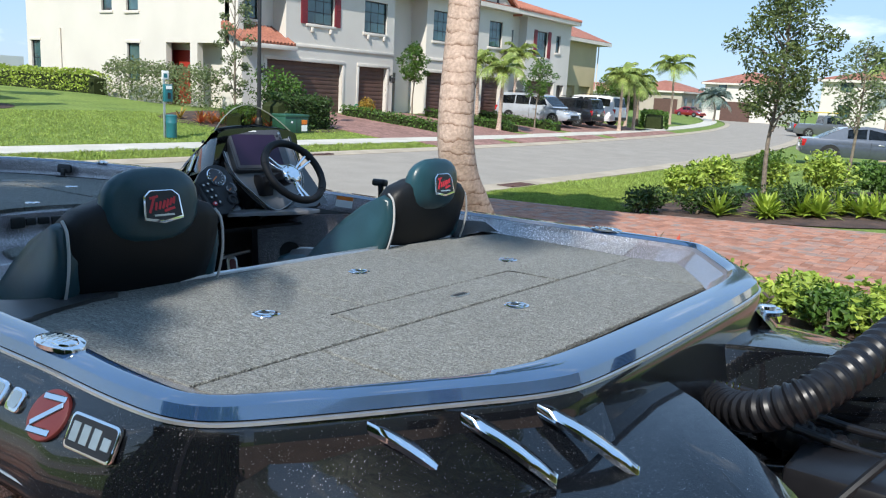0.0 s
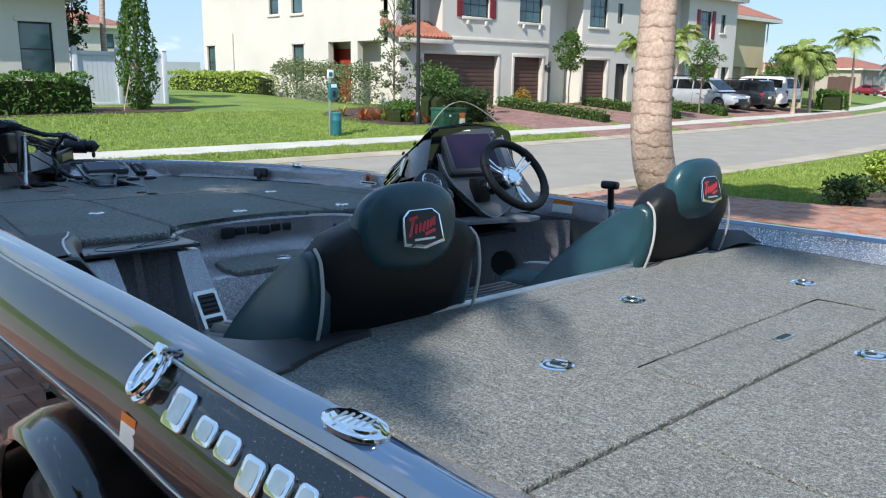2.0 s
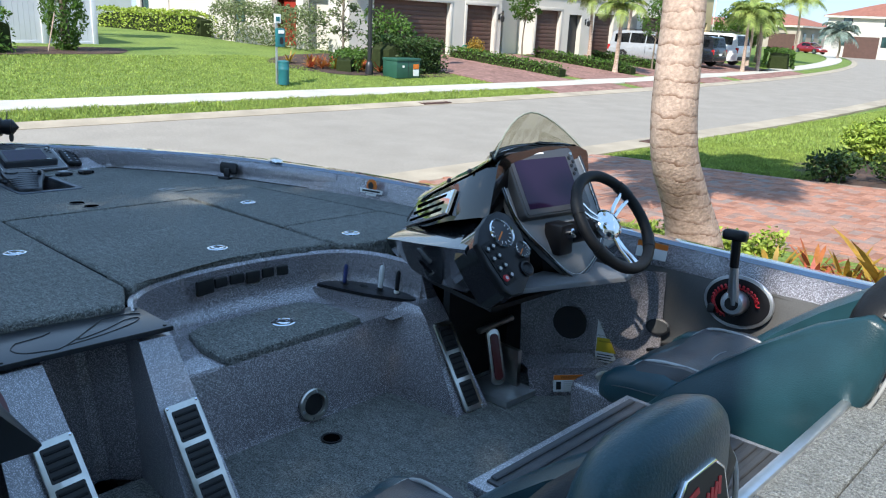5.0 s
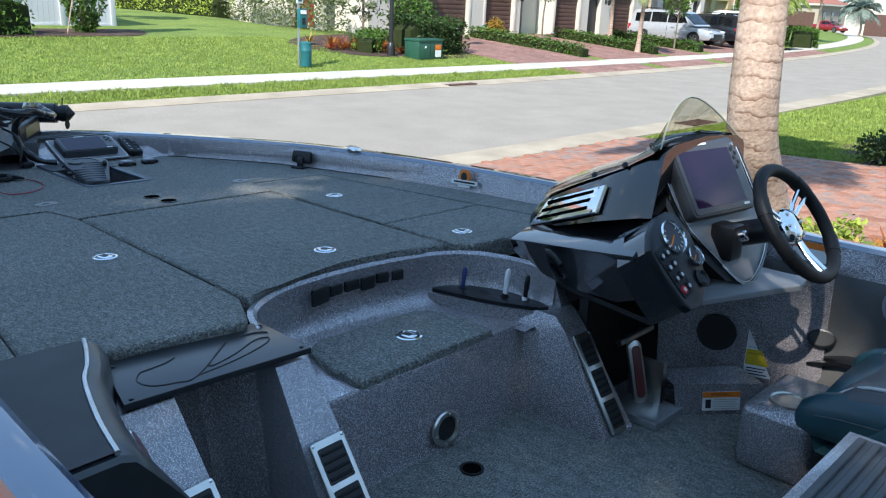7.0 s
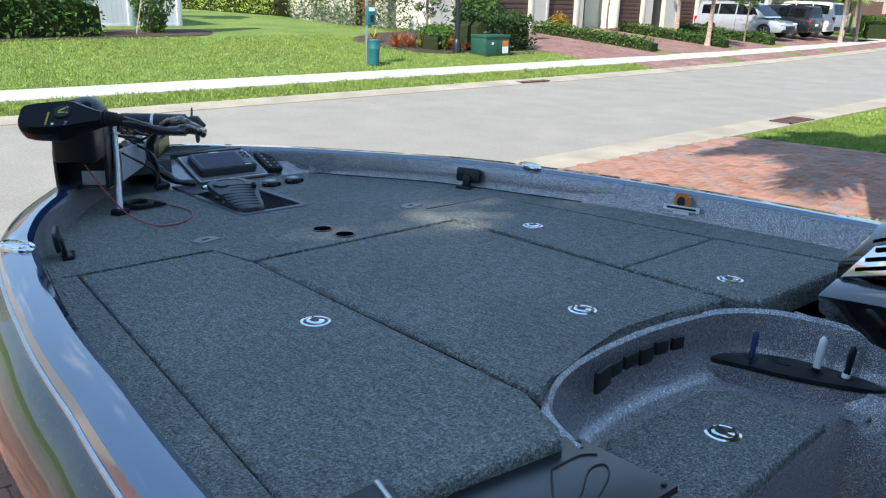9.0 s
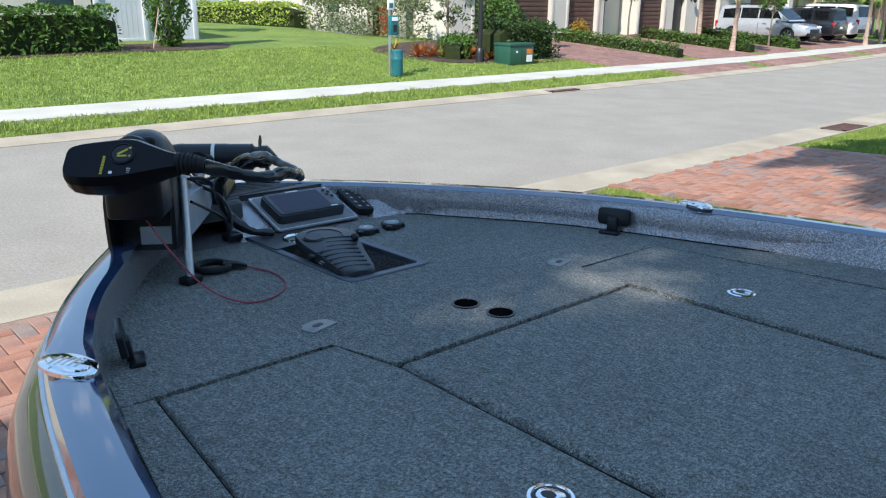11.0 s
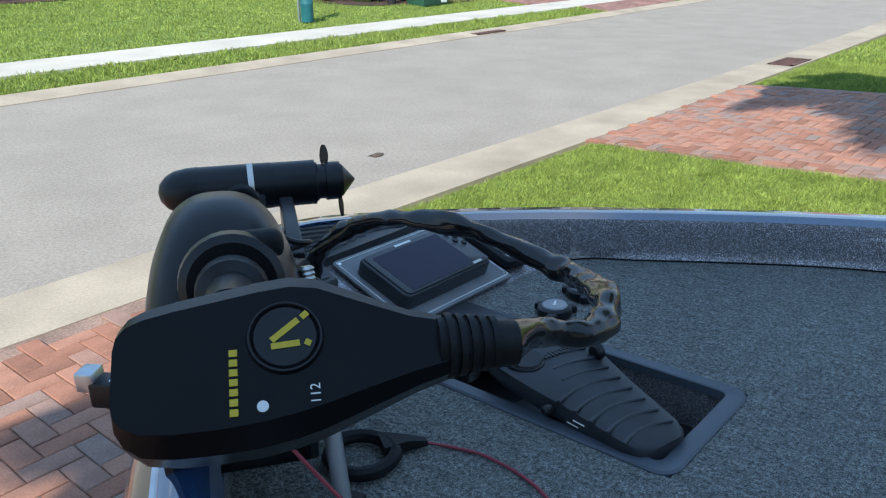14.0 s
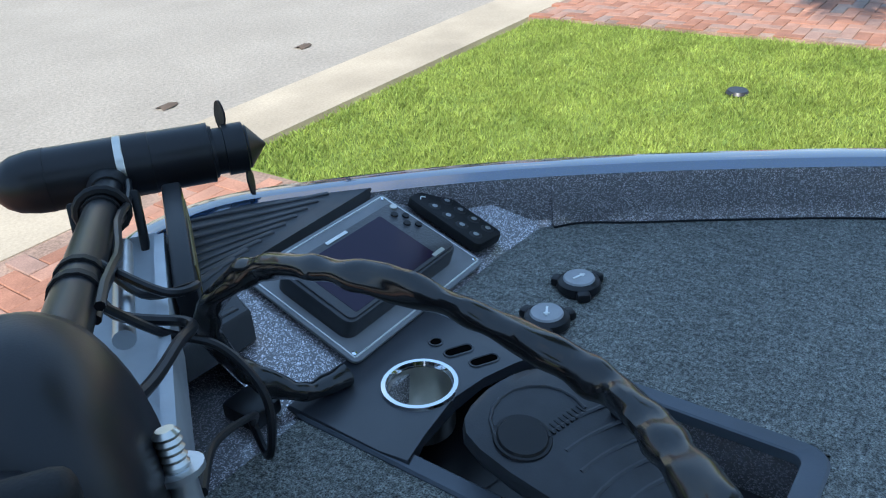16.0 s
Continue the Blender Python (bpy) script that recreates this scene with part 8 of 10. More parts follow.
hedge([(17.3, 22.6), (20.2, 22.9)], 1.5, 1.15, 2600, 0.14, M_LEAF_DARK, "dense green shrubs behind the utility box", 5, 0.2)
shrub(19.2, 24.2, 1.1, 2.0, 1500, 0.16, M_LEAF, "tall green shrub by the garage", 6)
for k, (a, b) in enumerate((((25.9, 20.9), (25.3, 26.6)), ((32.0, 21.2), (31.6, 26.6)), ((37.2, 21.6), (36.6, 26.6)))):
    hedge([a, b], 0.9, 0.42, 1300, 0.13, M_LEAF, "low clipped border between two driveways", 10 + k, 0.15, name="border_hedge")
for k in range(16):
    u = k / 15
    x, y = 15.1 + 2.2 * u + 0.35 * math.sin(k * 2.1), 24.4 - 1.5 * u + 0.5 * math.cos(k * 1.7)
    rosette(x, y, 0.5, 26, M_CROTON if k % 3 else M_CROTON2, "red and yellow strap-leaved plant in a bed", 40 + k, group="red plants in the far bed")
for k, (x, y) in enumerate(((26.7, 26.7), (26.95, 26.5), (42.0, 26.4))):
    shrub(x, y, 0.45, 0.75, 500, 0.11, M_CROTON2, "orange-leaved shrub beside a garage door", 60 + k)
tree(17.9, 25.4, 6.2, 0.8, 0.85, 2300, 0.13, M_LEAF_GREY, "slender young tree with wispy grey-green leaves", 71, trunk_r=0.05)
tree(29.8, 26.2, 3.6, 1.9, 0.95, 1900, 0.15, M_LEAF, "small round-headed tree in front of the townhouse", 72, trunk_r=0.05)
tree(36.2, 22.6, 3.6, 1.7, 1.05, 1500, 0.15, M_LEAF, "small young tree beside the parked van", 73, trunk_r=0.05, lean=(0.3, 0))
cyp = hedge([(8.7, 28.2), (8.9, 28.25)], 1.35, 4.4, 10, 0.14, M_LEAF_DARK, "tall narrow cypress by the white fence", 74, name="cypress", category="tree", core=False)
rng = np.random.default_rng(75)
cz = rng.uniform(0, 1, 5200)
ca = rng.uniform(0, 6.283, 5200)
cr = 0.66 * np.minimum(1, 0.45 + 3 * cz) * (1 - 0.62 * np.maximum(0, cz - 0.45) / 0.55) * (0.82 + 0.22 * np.sin(ca * 5 + cz * 21)) * rng.uniform(0.8, 1.05, 5200)
child_mesh("foliage", leaves_mesh("foliage", np.stack([8.8 + cr * np.cos(ca), 28.2 + cr * np.sin(ca), 0.55 + 4.6 * cz], 1), 0.17, M_LEAF, rng, 0.35, 1.0), cyp)
part("trunk", tube([(8.8, 28.2, 0.45), (8.8, 28.2, 4.9)], [0.16, 0.03], 8), M_BARK, cyp)
part("stake", tube([(8.0, 27.6, 0.5), (8.55, 28.0, 2.1)], 0.02, 6), M_PALM_BARK, cyp)
palm(9.6, 33.5, 5.0, 1.6, 14, "fan palm behind the white fence", 76)
tree(8.6, 34.5, 5.4, 2.0, 1.0, 1500, 0.2, M_LEAF_DARK, "dark leafy tree behind the white fence", 77, trunk_r=0.06)
for k, (x, y, h, c) in enumerate(((31.2, 21.7, 2.7, 1.7), (34.2, 25.2, 2.9, 1.8), (40.8, 27.0, 3.6, 1.9), (44.6, 21.4, 3.0, 2.0), (47.2, 21.6, 2.9, 1.9), (51.2, 24.0, 3.0, 1.9), (55.5, 25.0, 2.6, 2.0), (58.5, 26.5, 2.5, 2.0), (66.0, 26.5, 4.6, 2.6))):
    palm(x, y, h, c, 13, "young feather palm on the lawn by the townhouses", 80 + k, r0=0.11, r1=0.07, nleaf=24)
for k, (x, y) in enumerate(((57.0, 27.5), (60.0, 28.0), (63.0, 29.5), (66.5, 31.0))):
    tree(x, y, 4.0, 1.1, 1.8, 2600, 0.22, M_LEAF, "leafy tree along the bend of the street", 95 + k, trunk_r=0.07)
hedge([(53.0, 22.6), (58.5, 24.8)], 1.9, 1.15, 5200, 0.15, M_LEAF, "green clipped hedge by the footpath", 99, 0.12)
# our side of the street: the big leaning palm, beds and trees
palm(4.45, 4.15, 5.0, 2.6, 18, "leaning coconut palm with a thick ringed trunk beside the boat", 101,
     line=[(4.98, 4.44, -0.06), (4.80, 4.45, 0.38), (4.58, 4.46, 0.72), (4.36, 4.46, 1.02), (4.25, 4.46, 1.35), (4.25, 4.48, 1.70), (4.36, 4.55, 2.15), (4.62, 4.72, 2.9), (5.2, 5.1, 5.2)], r0=0.205, r1=0.15, nleaf=44)
tree(14.3, 4.2, 4.1, 1.75, 1.15, 7600, 0.085, M_LEAF_OAK, "young live oak with a slim trunk in a planted bed", 102, trunk_r=0.055)
tree(21.5, 4.0, 3.6, 1.6, 0.95, 2200, 0.10, M_LEAF_GREY, "young tree with small leaves beyond the parked sedan", 103, trunk_r=0.05)
palm(23.0, 1.2, 3.4, 2.4, 14, "palm tree with drooping fronds near the parked sedan", 104, nleaf=36)
palm(36.0, 9.2 - 4.0, 3.6, 2.0, 14, "palm tree behind the parked sedan", 105, nleaf=26)
palm(62.0, 8.6, 2.4, 2.6, 16, "silver-grey palm by the bend of the street", 106, material=M_PALM_GREY)
palm(100.0, 34.0, 2.4, 3.2, 18, "silver-grey palm far down the street", 107, material=M_PALM_GREY)
for k, (x, y, r, h, m) in enumerate(((14.6, 5.2, 0.6, 0.85, M_LEAF_LIGHT), (15.6, 4.6, 0.65, 0.9, M_LEAF_LIGHT), (16.2, 3.4, 0.6, 0.85, M_LEAF_LIGHT), (13.8, 5.6, 0.5, 0.7, M_LEAF_LIGHT), (17.2, 2.6, 0.7, 0.7, M_LEAF))):
    shrub(x, y, r, h, 1300, 0.12, m, "bright green rounded shrub in the planted bed", 110 + k)
for k in range(9):
    x, y = 11.4 + 0.28 * k, 5.1 - 0.36 * k + 0.25 * math.sin(k * 2.0)
    shrub(x - 0.3, y + 0.4, 0.42, 0.42, 500, 0.085, M_LEAF_DARK, "low dark green ground cover shrub", 120 + k)
for k in range(15):
    x, y = 11.6 + 0.17 * k + 0.2 * math.sin(k * 1.9), 3.9 - 0.20 * k + 0.3 * math.cos(k * 2.3)
    rosette(x, y, 0.52, 46, M_FERN, "yellow-green foxtail fern at the edge of the bed", 140 + k, name="fern", up=1.0, group="foxtail ferns in the bed")
for k, (x, y, m) in enumerate(((4.75, 3.15, M_CROTON), (5.0, 3.0, M_CROTON2), (4.9, 3.45, M_CROTON), (5.25, 3.3, M_CROTON2), (4.6, 2.85, M_CROTON), (5.15, 2.75, M_CROTON), (5.4, 3.6, M_CROTON), (5.0, 3.8, M_CROTON2))):
    rosette(x, y, 0.42, 22, m, "red and green strap-leaved plant beside the palm", 160 + k, group="red plants beside the palm")
for k in range(18):
    x, y = 4.3 + 0.85 * ((k * 0.37) % 1.0), 0.2 + 0.27 * (k % 9) + 0.1 * math.sin(k)
    shrub(x, y, 0.30, 0.32, 420, 0.075, M_LEAF_LIGHT if k % 3 else M_LEAF, "low green shrub in the mulch bed", 180 + k)
for k, (x, y) in enumerate(((4.9, 4.6), (5.2, 4.3), (5.4, 4.0), (5.1, 5.0))):
    shrub(x, y, 0.22, 0.35, 260, 0.07, M_LEAF_LIGHT, "small light green plant by the palm", 200 + k)
for k, (x, y) in enumerate(((5.15, 2.95), (5.40, 2.70))):
    rosette(x, y, 0.74, 30, M_CROTON if k else M_CROTON2, "tall red and yellow strap-leaved plant in the mulch bed", 215 + k, group="red plants beside the palm")
# unseen house-side palms set to shade the boat; the walk never turns there
for k, (x, y, h, crown, n, leaflets) in enumerate(((-6.85, 1.45, 7.6, 2.2, 9, 22), (-7.6, 2.6, 8.1, 2.4, 7, 19), (-7.7, 4.0, 7.7, 2.5, 13, 30), (-7.6, 0.55, 7.4, 2.1, 6, 16), (-4.75, 0.55, 7.5, 1.5, 9, 30), (-5.25, 2.15, 7.5, 1.6, 9, 30))):
    palm(x, y, h, crown, n, "unseen tall coconut palm with a full crown, placed for shade", 301 + k, nleaf=leaflets, width=0.34)
palm(-1.7, -3.4, 4.8, 2.7, 26, "coconut palm with a full crown behind the boat", 320, nleaf=44, width=0.36)
# unseen hedge, added to darken the drive and its reflection in the hull
hedge([(-5.6, -4.0), (-5.4, 3.4)], 1.3, 3.3, 5200, 0.2, M_LEAF, "unseen tall clipped hedge added to darken the hull's reflection", 330)
# planted beds of mulch
for k, (poly, what) in enumerate((([(3.7, 4.9), (3.6, 0.0), (5.6, -0.3), (5.68, 4.8), (5.0, 5.2)], "mulch bed beside the palm"), ([(11.2, 5.9), (11.0, 4.4), (12.2, 1.2), (18.0, 0.8), (18.5, 3.2), (14.5, 6.4)], "mulch bed under the young oak"), ([(14.5, 25.4), (15.4, 22.4), (20.4, 21.7), (20.4, 26.8), (18.0, 27.5)], "mulch bed by the lamp post"), ([(1.5, 26.4), (7.4, 26.9), (10.2, 27.3), (10.2, 29.5), (1.5, 28.6)], "mulch bed by the white fence"))):
    bm = bmesh.new()
    cx, cy = sum(p[0] for p in poly) / len(poly), sum(p[1] for p in poly) / len(poly)
    ring = spline([(x, y, 0) for x, y in poly], 6, True)
    c = bm.verts.new((cx, cy, ground_z(cx, cy) + 0.02))
    vs = [bm.verts.new((p.x, p.y, ground_z(p.x, p.y) - 0.012)) for p in ring]
    for a, b in zip(vs, vs[1:] + vs[:1]):
        bm.faces.new((c, a, b))
    single("mulch_bed", bm, M_MULCH, "dark brown " + what, "flower bed", "structure")

# ---- houses ----
M_STUCCO = mat("warm white stucco", (0.60, 0.565, 0.505), 0.9, var=0.03, scale=0.5, fine=0.05, fine_scale=30, bump=0.35, bump_scale=60, spec=0.2)
M_TRIM = mat("cream stucco trim", (0.62, 0.575, 0.51), 0.85, var=0.05, scale=2, bump=0.3, bump_scale=80, spec=0.2)
M_YELLOW_WALL = mat("pale yellow stucco", (0.52, 0.43, 0.26), 0.9, var=0.04, scale=0.6, bump=0.3, bump_scale=60, spec=0.2)
M_GARAGE = mat("dark brown garage door", (0.105, 0.055, 0.042), 0.6, var=0.08, scale=3, fine=0.1, fine_scale=25, bump=0.2, bump_scale=60)
M_TILE = mat("red clay roof tile", (0.37, 0.155, 0.105), 0.85, tint=(0.28, 0.11, 0.075), scale=1.5, fine=0.25, fine_scale=9, bump=0.5, bump_scale=30, spec=0.25)
M_DARK_FRAME = mat("dark bronze frame", (0.02, 0.02, 0.022), 0.4)
M_PANE = mat("dark window glass", (0.05, 0.11, 0.115), 0.06, var=0.3, scale=0.6, spec=0.8, coat=0.5)
M_SHUTTER = mat("dark red shutter", (0.20, 0.018, 0.025), 0.55, var=0.08, scale=5)
M_RED_DOOR = mat("red entry door", (0.30, 0.03, 0.018), 0.45, var=0.05, scale=3)
M_VINYL_FENCE = mat("white vinyl fence", (0.58, 0.60, 0.64), 0.5, var=0.03, scale=1.5)
M_FAR_PAVE = mat("far red pavers", (0.27, 0.155, 0.13), 0.95, var=0.14, scale=1.2, fine=0.3, fine_scale=7, bump=0.3, bump_scale=20, spec=0.2)


def wall_panel(axis, at, u0, u1, z0, z1, holes, thick):
    """A wall in the plane axis = at with openings (u0, u1, z0, z1) right through it."""
    us = sorted({u0, u1, *[h[0] for h in holes], *[h[1] for h in holes]})
    zs = sorted({z0, z1, *[h[2] for h in holes], *[h[3] for h in holes]})
    bm = bmesh.new()
    P = (lambda u, z, d: (u, at + d, z)) if axis == "y" else (lambda u, z, d: (at + d, u, z))
    solid = lambda i, j: 0 <= i < len(us) - 1 and 0 <= j < len(zs) - 1 and not any(h[0] <= (us[i] + us[i + 1]) / 2 <= h[1] and h[2] <= (zs[j] + zs[j + 1]) / 2 <= h[3] for h in holes)
    for i in range(len(us) - 1):
        for j in range(len(zs) - 1):
            if not solid(i, j):
                continue
            a, b, c, d = us[i], us[i + 1], zs[j], zs[j + 1]
            for q in (0, thick):
                bm.faces.new([bm.verts.new(P(*p, q)) for p in ((a, c), (b, c), (b, d), (a, d))])
            for ni, nj, e in ((i - 1, j, ((a, c), (a, d))), (i + 1, j, ((b, c), (b, d))), (i, j - 1, ((a, c), (b, c))), (i, j + 1, ((a, d), (b, d)))):
                if not solid(ni, nj):
                    bm.faces.new([bm.verts.new(P(*e[0], 0)), bm.verts.new(P(*e[1], 0)), bm.verts.new(P(*e[1], thick)), bm.verts.new(P(*e[0], thick))])
    bmesh.ops.remove_doubles(bm, verts=bm.verts[:], dist=1e-4)
    return bm


def block(axis, at, u0, u1, d0, d1, z0, z1, bevel=0.0):
    return box((u0, at + d0, z0), (u1, at + d1, z1), bevel) if axis == "y" else box((at + d0, u0, z0), (at + d1, u1, z1), bevel)


def window_in(house, axis, at, u0, u1, z0, z1, cols=2, rows=2, sill=True, shutters=False, head=False):
    """A window set back in its opening: frame, panes, bars, sill."""
    w = part("window", block(axis, at, u0, u1, 0.14, 0.17, z0, z1), M_DARK_FRAME, house, "dark framed window")
    du, dz = (u1 - u0 - 0.08) / cols, (z1 - z0 - 0.08) / rows
    for i in range(cols):
        for j in range(rows):
            part("pane", block(axis, at, u0 + 0.06 + du * i, u0 + 0.02 + du * (i + 1), 0.13, 0.139, z0 + 0.06 + dz * j, z0 + 0.02 + dz * (j + 1)), M_PANE, w)
    for a, b, c, d in ((u0, u0 + 0.05, z0, z1), (u1 - 0.05, u1, z0, z1), (u0, u1, z0, z0 + 0.05), (u0, u1, z1 - 0.05, z1)):
        part("window_frame", block(axis, at, a, b, 0.09, 0.14, c, d), M_DARK_FRAME, w)
    if sill:
        part("window_sill", block(axis, at, u0 - 0.12, u1 + 0.12, -0.07, 0.1, z0 - 0.14, z0, 0.02), M_TRIM, w)
    if head:
        part("window_head", block(axis, at, u0 - 0.12, u1 + 0.12, -0.04, 0.1, z1, z1 + 0.16, 0.015), M_TRIM, w)
    if shutters:
        for a in (u0 - 0.42, u1 + 0.04):
            s = part("shutter", block(axis, at, a, a + 0.38, -0.05, -0.005, z0 - 0.03, z1 + 0.05), M_SHUTTER, house, "dark red shutter")
            for k in range(9):
                zz = z0 + 0.08 + (z1 - z0 - 0.1) * k / 9
                part("louvre", block(axis, at, a + 0.05, a + 0.33, -0.065, -0.05, zz, zz + 0.08), M_SHUTTER, s)


def garage_in(house, u0, u1, z0, z1, at=28.0, panels=4):
    """A sectional garage door set back in its opening, with trim round it."""
    d = part("garage_door", block("y", at, u0, u1, 0.22, 0.27, z0, z1), M_GARAGE, house, "dark brown sectional garage door")
    rows = 12
    for k in range(rows):
        zz = z0 + (z1 - z0) * k / rows
        part("door_slat", block("y", at, u0 + 0.01, u1 - 0.01, 0.195, 0.22, zz + 0.02, zz + (z1 - z0) / rows - 0.015, 0.008), M_GARAGE, d)
    part("garage_trim", block("y", at, u0 - 0.16, u1 + 0.16, -0.045, 0.02, z1, z1 + 0.17, 0.015), M_TRIM, house)
    for a in (u0 - 0.16, u1):
        part("garage_trim", block("y", at, a, a + 0.16, -0.03, 0.02, z0, z1, 0.01), M_TRIM, house)


def wall_lamp(house, x, y, z):
    l = part("wall_lamp", merge(box((x - 0.06, y - 0.03, z - 0.15), (x + 0.06, y, z + 0.15), 0.01), tube([(x, y - 0.02, z + 0.1), (x, y - 0.2, z + 0.2), (x, y - 0.24, z + 0.05)], 0.018, 6), lathe([(0.03, -0.25), (0.09, -0.2), (0.11, 0.02), (0.02, 0.08)], 8, Matrix.Translation((x, y - 0.24, z)))), M_DARK_FRAME, house, "black wall lantern")


def tile_roof(house, eave, rise, name="roof", label="red clay tile hip roof"):
    """A hip roof of barrel tiles over a rectangle (x0, x1, y0, y1, z)."""
    x0, x1, y0, y1, z = eave
    ym, run = (y0 + y1) / 2, (y1 - y0) / 2
    ridge = [(x0 + run, ym, z + rise), (x1 - run, ym, z + rise)] if x1 - x0 > 2 * run else [((x0 + x1) / 2, ym, z + rise)] * 2
    a, b, c, d = (x0, y0, z), (x1, y0, z), (x1, y1, z), (x0, y1, z)
    bm = bmesh.new()
    for f in ((a, b, ridge[1], ridge[0]), (b, c, ridge[1]), (c, d, ridge[0], ridge[1]), (d, a, ridge[0])):
        bm.faces.new([bm.verts.new(p) for p in f])
    bmesh.ops.remove_doubles(bm, verts=bm.verts[:], dist=1e-4)
    r = part(name, bm, M_TILE, house, label)
    part("fascia", merge(box((x0, y0, z - 0.28), (x1, y0 + 0.08, z - 0.02)), box((x0, y1 - 0.08, z - 0.28), (x1, y1, z - 0.02)), box((x0, y0, z - 0.28), (x0 + 0.08, y1, z - 0.02)), box((x1 - 0.08, y0, z - 0.28), (x1, y1, z - 0.02)), box((x0 + 0.1, y0 + 0.1, z - 0.28), (x1 - 0.1, y1 - 0.1, z - 0.24))), M_TRIM, house, "cream fascia and soffit")
    return r, a, b, c, d, ridge


def tile_rows(parent, p00, p10, p01, p11, nu, r):
    """Barrel tile rolls running up a slope, joined."""
    p00, p10, p01, p11 = (Vector(p) for p in (p00, p10, p01, p11))
    out = []
    for i in range(nu):
        u = (i + 0.5) / nu
        a, b = p00.lerp(p10, u), p01.lerp(p11, u)
        L = (b - a).length
        m = max(3, int(L / 0.38))
        pts, rs = [], []
        for k in range(m):
            pts += [a.lerp(b, k / m), a.lerp(b, (k + 0.97) / m)]
            rs += [r, r * 0.82]
        out.append(tube(pts, rs, 6))
    t = part("roof_tile_field", merge(*out), M_TILE, parent)
    t["kind"] = "stuff"


th_ = thing("townhouse_row", (20.3, 28.0, 0.4), "two-storey white stucco townhouses with brown garage doors", "house")
Z0, Z1 = 0.30, 7.0
GB, GT = 0.50, 2.84
part("front_wall", wall_panel("y", 28.0, 20.3, 30.2, Z0, 3.55, [(21.65, 26.4, Z0, GT), (27.6, 29.7, Z0, GT)], 0.3), M_STUCCO, th_, "white stucco garage wall")
part("front_wall", wall_panel("y", 28.0, 22.75, 30.2, 3.55, Z1, [(24.05, 25.75, 4.6, 6.25), (27.9, 29.6, 4.55, 6.1)], 0.3), M_STUCCO, th_)
part("front_wall", wall_panel("y", 28.9, 20.3, 22.75, 3.3, Z1, [(20.95, 21.9, 4.55, 6.15)], 0.3), M_STUCCO, th_)
part("return_wall", wall_panel("x", 22.75, 28.3, 29.2, 3.55, Z1, [], 0.3), M_STUCCO, th_)
part("front_wall", wall_panel("y", 29.1, 30.2, 32.9, Z0, Z1, [(30.5, 31.35, 4.5, 6.1), (30.7, 31.7, Z0, 2.7)], 0.3), M_STUCCO, th_)
part("return_wall", wall_panel("x", 30.2 - 0.3, 28.3, 29.4, Z0, Z1, [], 0.3), M_STUCCO, th_)
part("return_wall", wall_panel("x", 32.9, 28.3, 29.4, Z0, Z1, [], 0.3), M_STUCCO, th_)
part("front_wall", wall_panel("y", 28.0, 32.9, 41.6, Z0, Z1, [(33.1, 35.25, Z0, GT), (33.5, 35.05, 4.6, 6.25), (36.0, 36.5, 4.9, 6.0), (36.1, 37.3, Z0, 2.7), (38.55, 40.6, Z0, GT), (39.05, 40.5, 4.7, 6.25)], 0.3), M_STUCCO, th_)
part("front_wall", wall_panel("y", 28.6, 41.6, 43.4, Z0, Z1, [(42.2, 42.7, 4.8, 6.0)], 0.3), M_STUCCO, th_)
part("front_wall", wall_panel("y", 28.0, 43.4, 49.4, Z0, Z1, [(44.0, 47.4, Z0, GT), (44.75, 46.15, 4.45, 6.15), (47.35, 47.95, 4.9, 6.05), (47.9, 48.9, Z0, 2.7)], 0.3), M_STUCCO, th_)
part("return_wall", wall_panel("x", 43.4, 28.3, 28.9, Z0, Z1, [], 0.3), M_STUCCO, th_)
part("side_wall", wall_panel("x", 20.3, 28.3, 47.4, Z0, Z1, [(45.9, 46.95, 1.5, 3.45), (35.9, 37.0, 1.5, 3.35), (38.3, 39.3, 4.95, 6.45), (35.95, 37.0, 4.9, 6.45), (31.75, 33.65, Z0, 3.4), (29.4, 31.2, Z0, 3.4)], 0.3), M_STUCCO, th_, "white stucco side wall")
part("end_wall", wall_panel("x", 49.1, 28.3, 47.4, Z0, Z1, [], 0.3), M_STUCCO, th_)
part("rear_wall", wall_panel("y", 47.1, 20.6, 49.1, Z0, Z1, [], 0.3), M_STUCCO, th_)
# dark block stands for the unlit rooms behind the windows
part("interior_shade_block", box((24.0, 30.5, Z0), (48.8, 46.8, 6.6)), M_CORE, th_)
part("porch_back", wall_panel("x", 21.2, 28.4, 36.0, Z0, 3.5, [], 0.2), M_STUCCO, th_)
part("porch_ceiling", box((20.6, 28.4, 3.4), (22.1, 34.2, 3.5)), M_TRIM, th_)
part("entry_door", box((21.12, 32.2, 0.6), (21.2, 34.3, 3.1), 0.01), M_RED_DOOR, th_, "red entry door")
for g in ((21.65, 26.4), (27.6, 29.7), (33.1, 35.25), (38.55, 40.6), (44.0, 47.4)):
    garage_in(th_, g[0], g[1], GB - 0.1, GT)
window_in(th_, "y", 28.0, 24.05, 25.75, 4.6, 6.25, 3, 3, True, True)
window_in(th_, "y", 28.0, 27.9, 29.6, 4.55, 6.1, 3, 3)
window_in(th_, "y", 28.9, 20.95, 21.9, 4.55, 6.15, 2, 3)
window_in(th_, "y", 29.1, 30.5, 31.35, 4.5, 6.1, 2, 3)
window_in(th_, "y", 28.0, 33.5, 35.05, 4.6, 6.25, 3, 3)
window_in(th_, "y", 28.0, 36.0, 36.5, 4.9, 6.0, 1, 3, False)
window_in(th_, "y", 28.0, 39.05, 40.5, 4.7, 6.25, 3, 3)
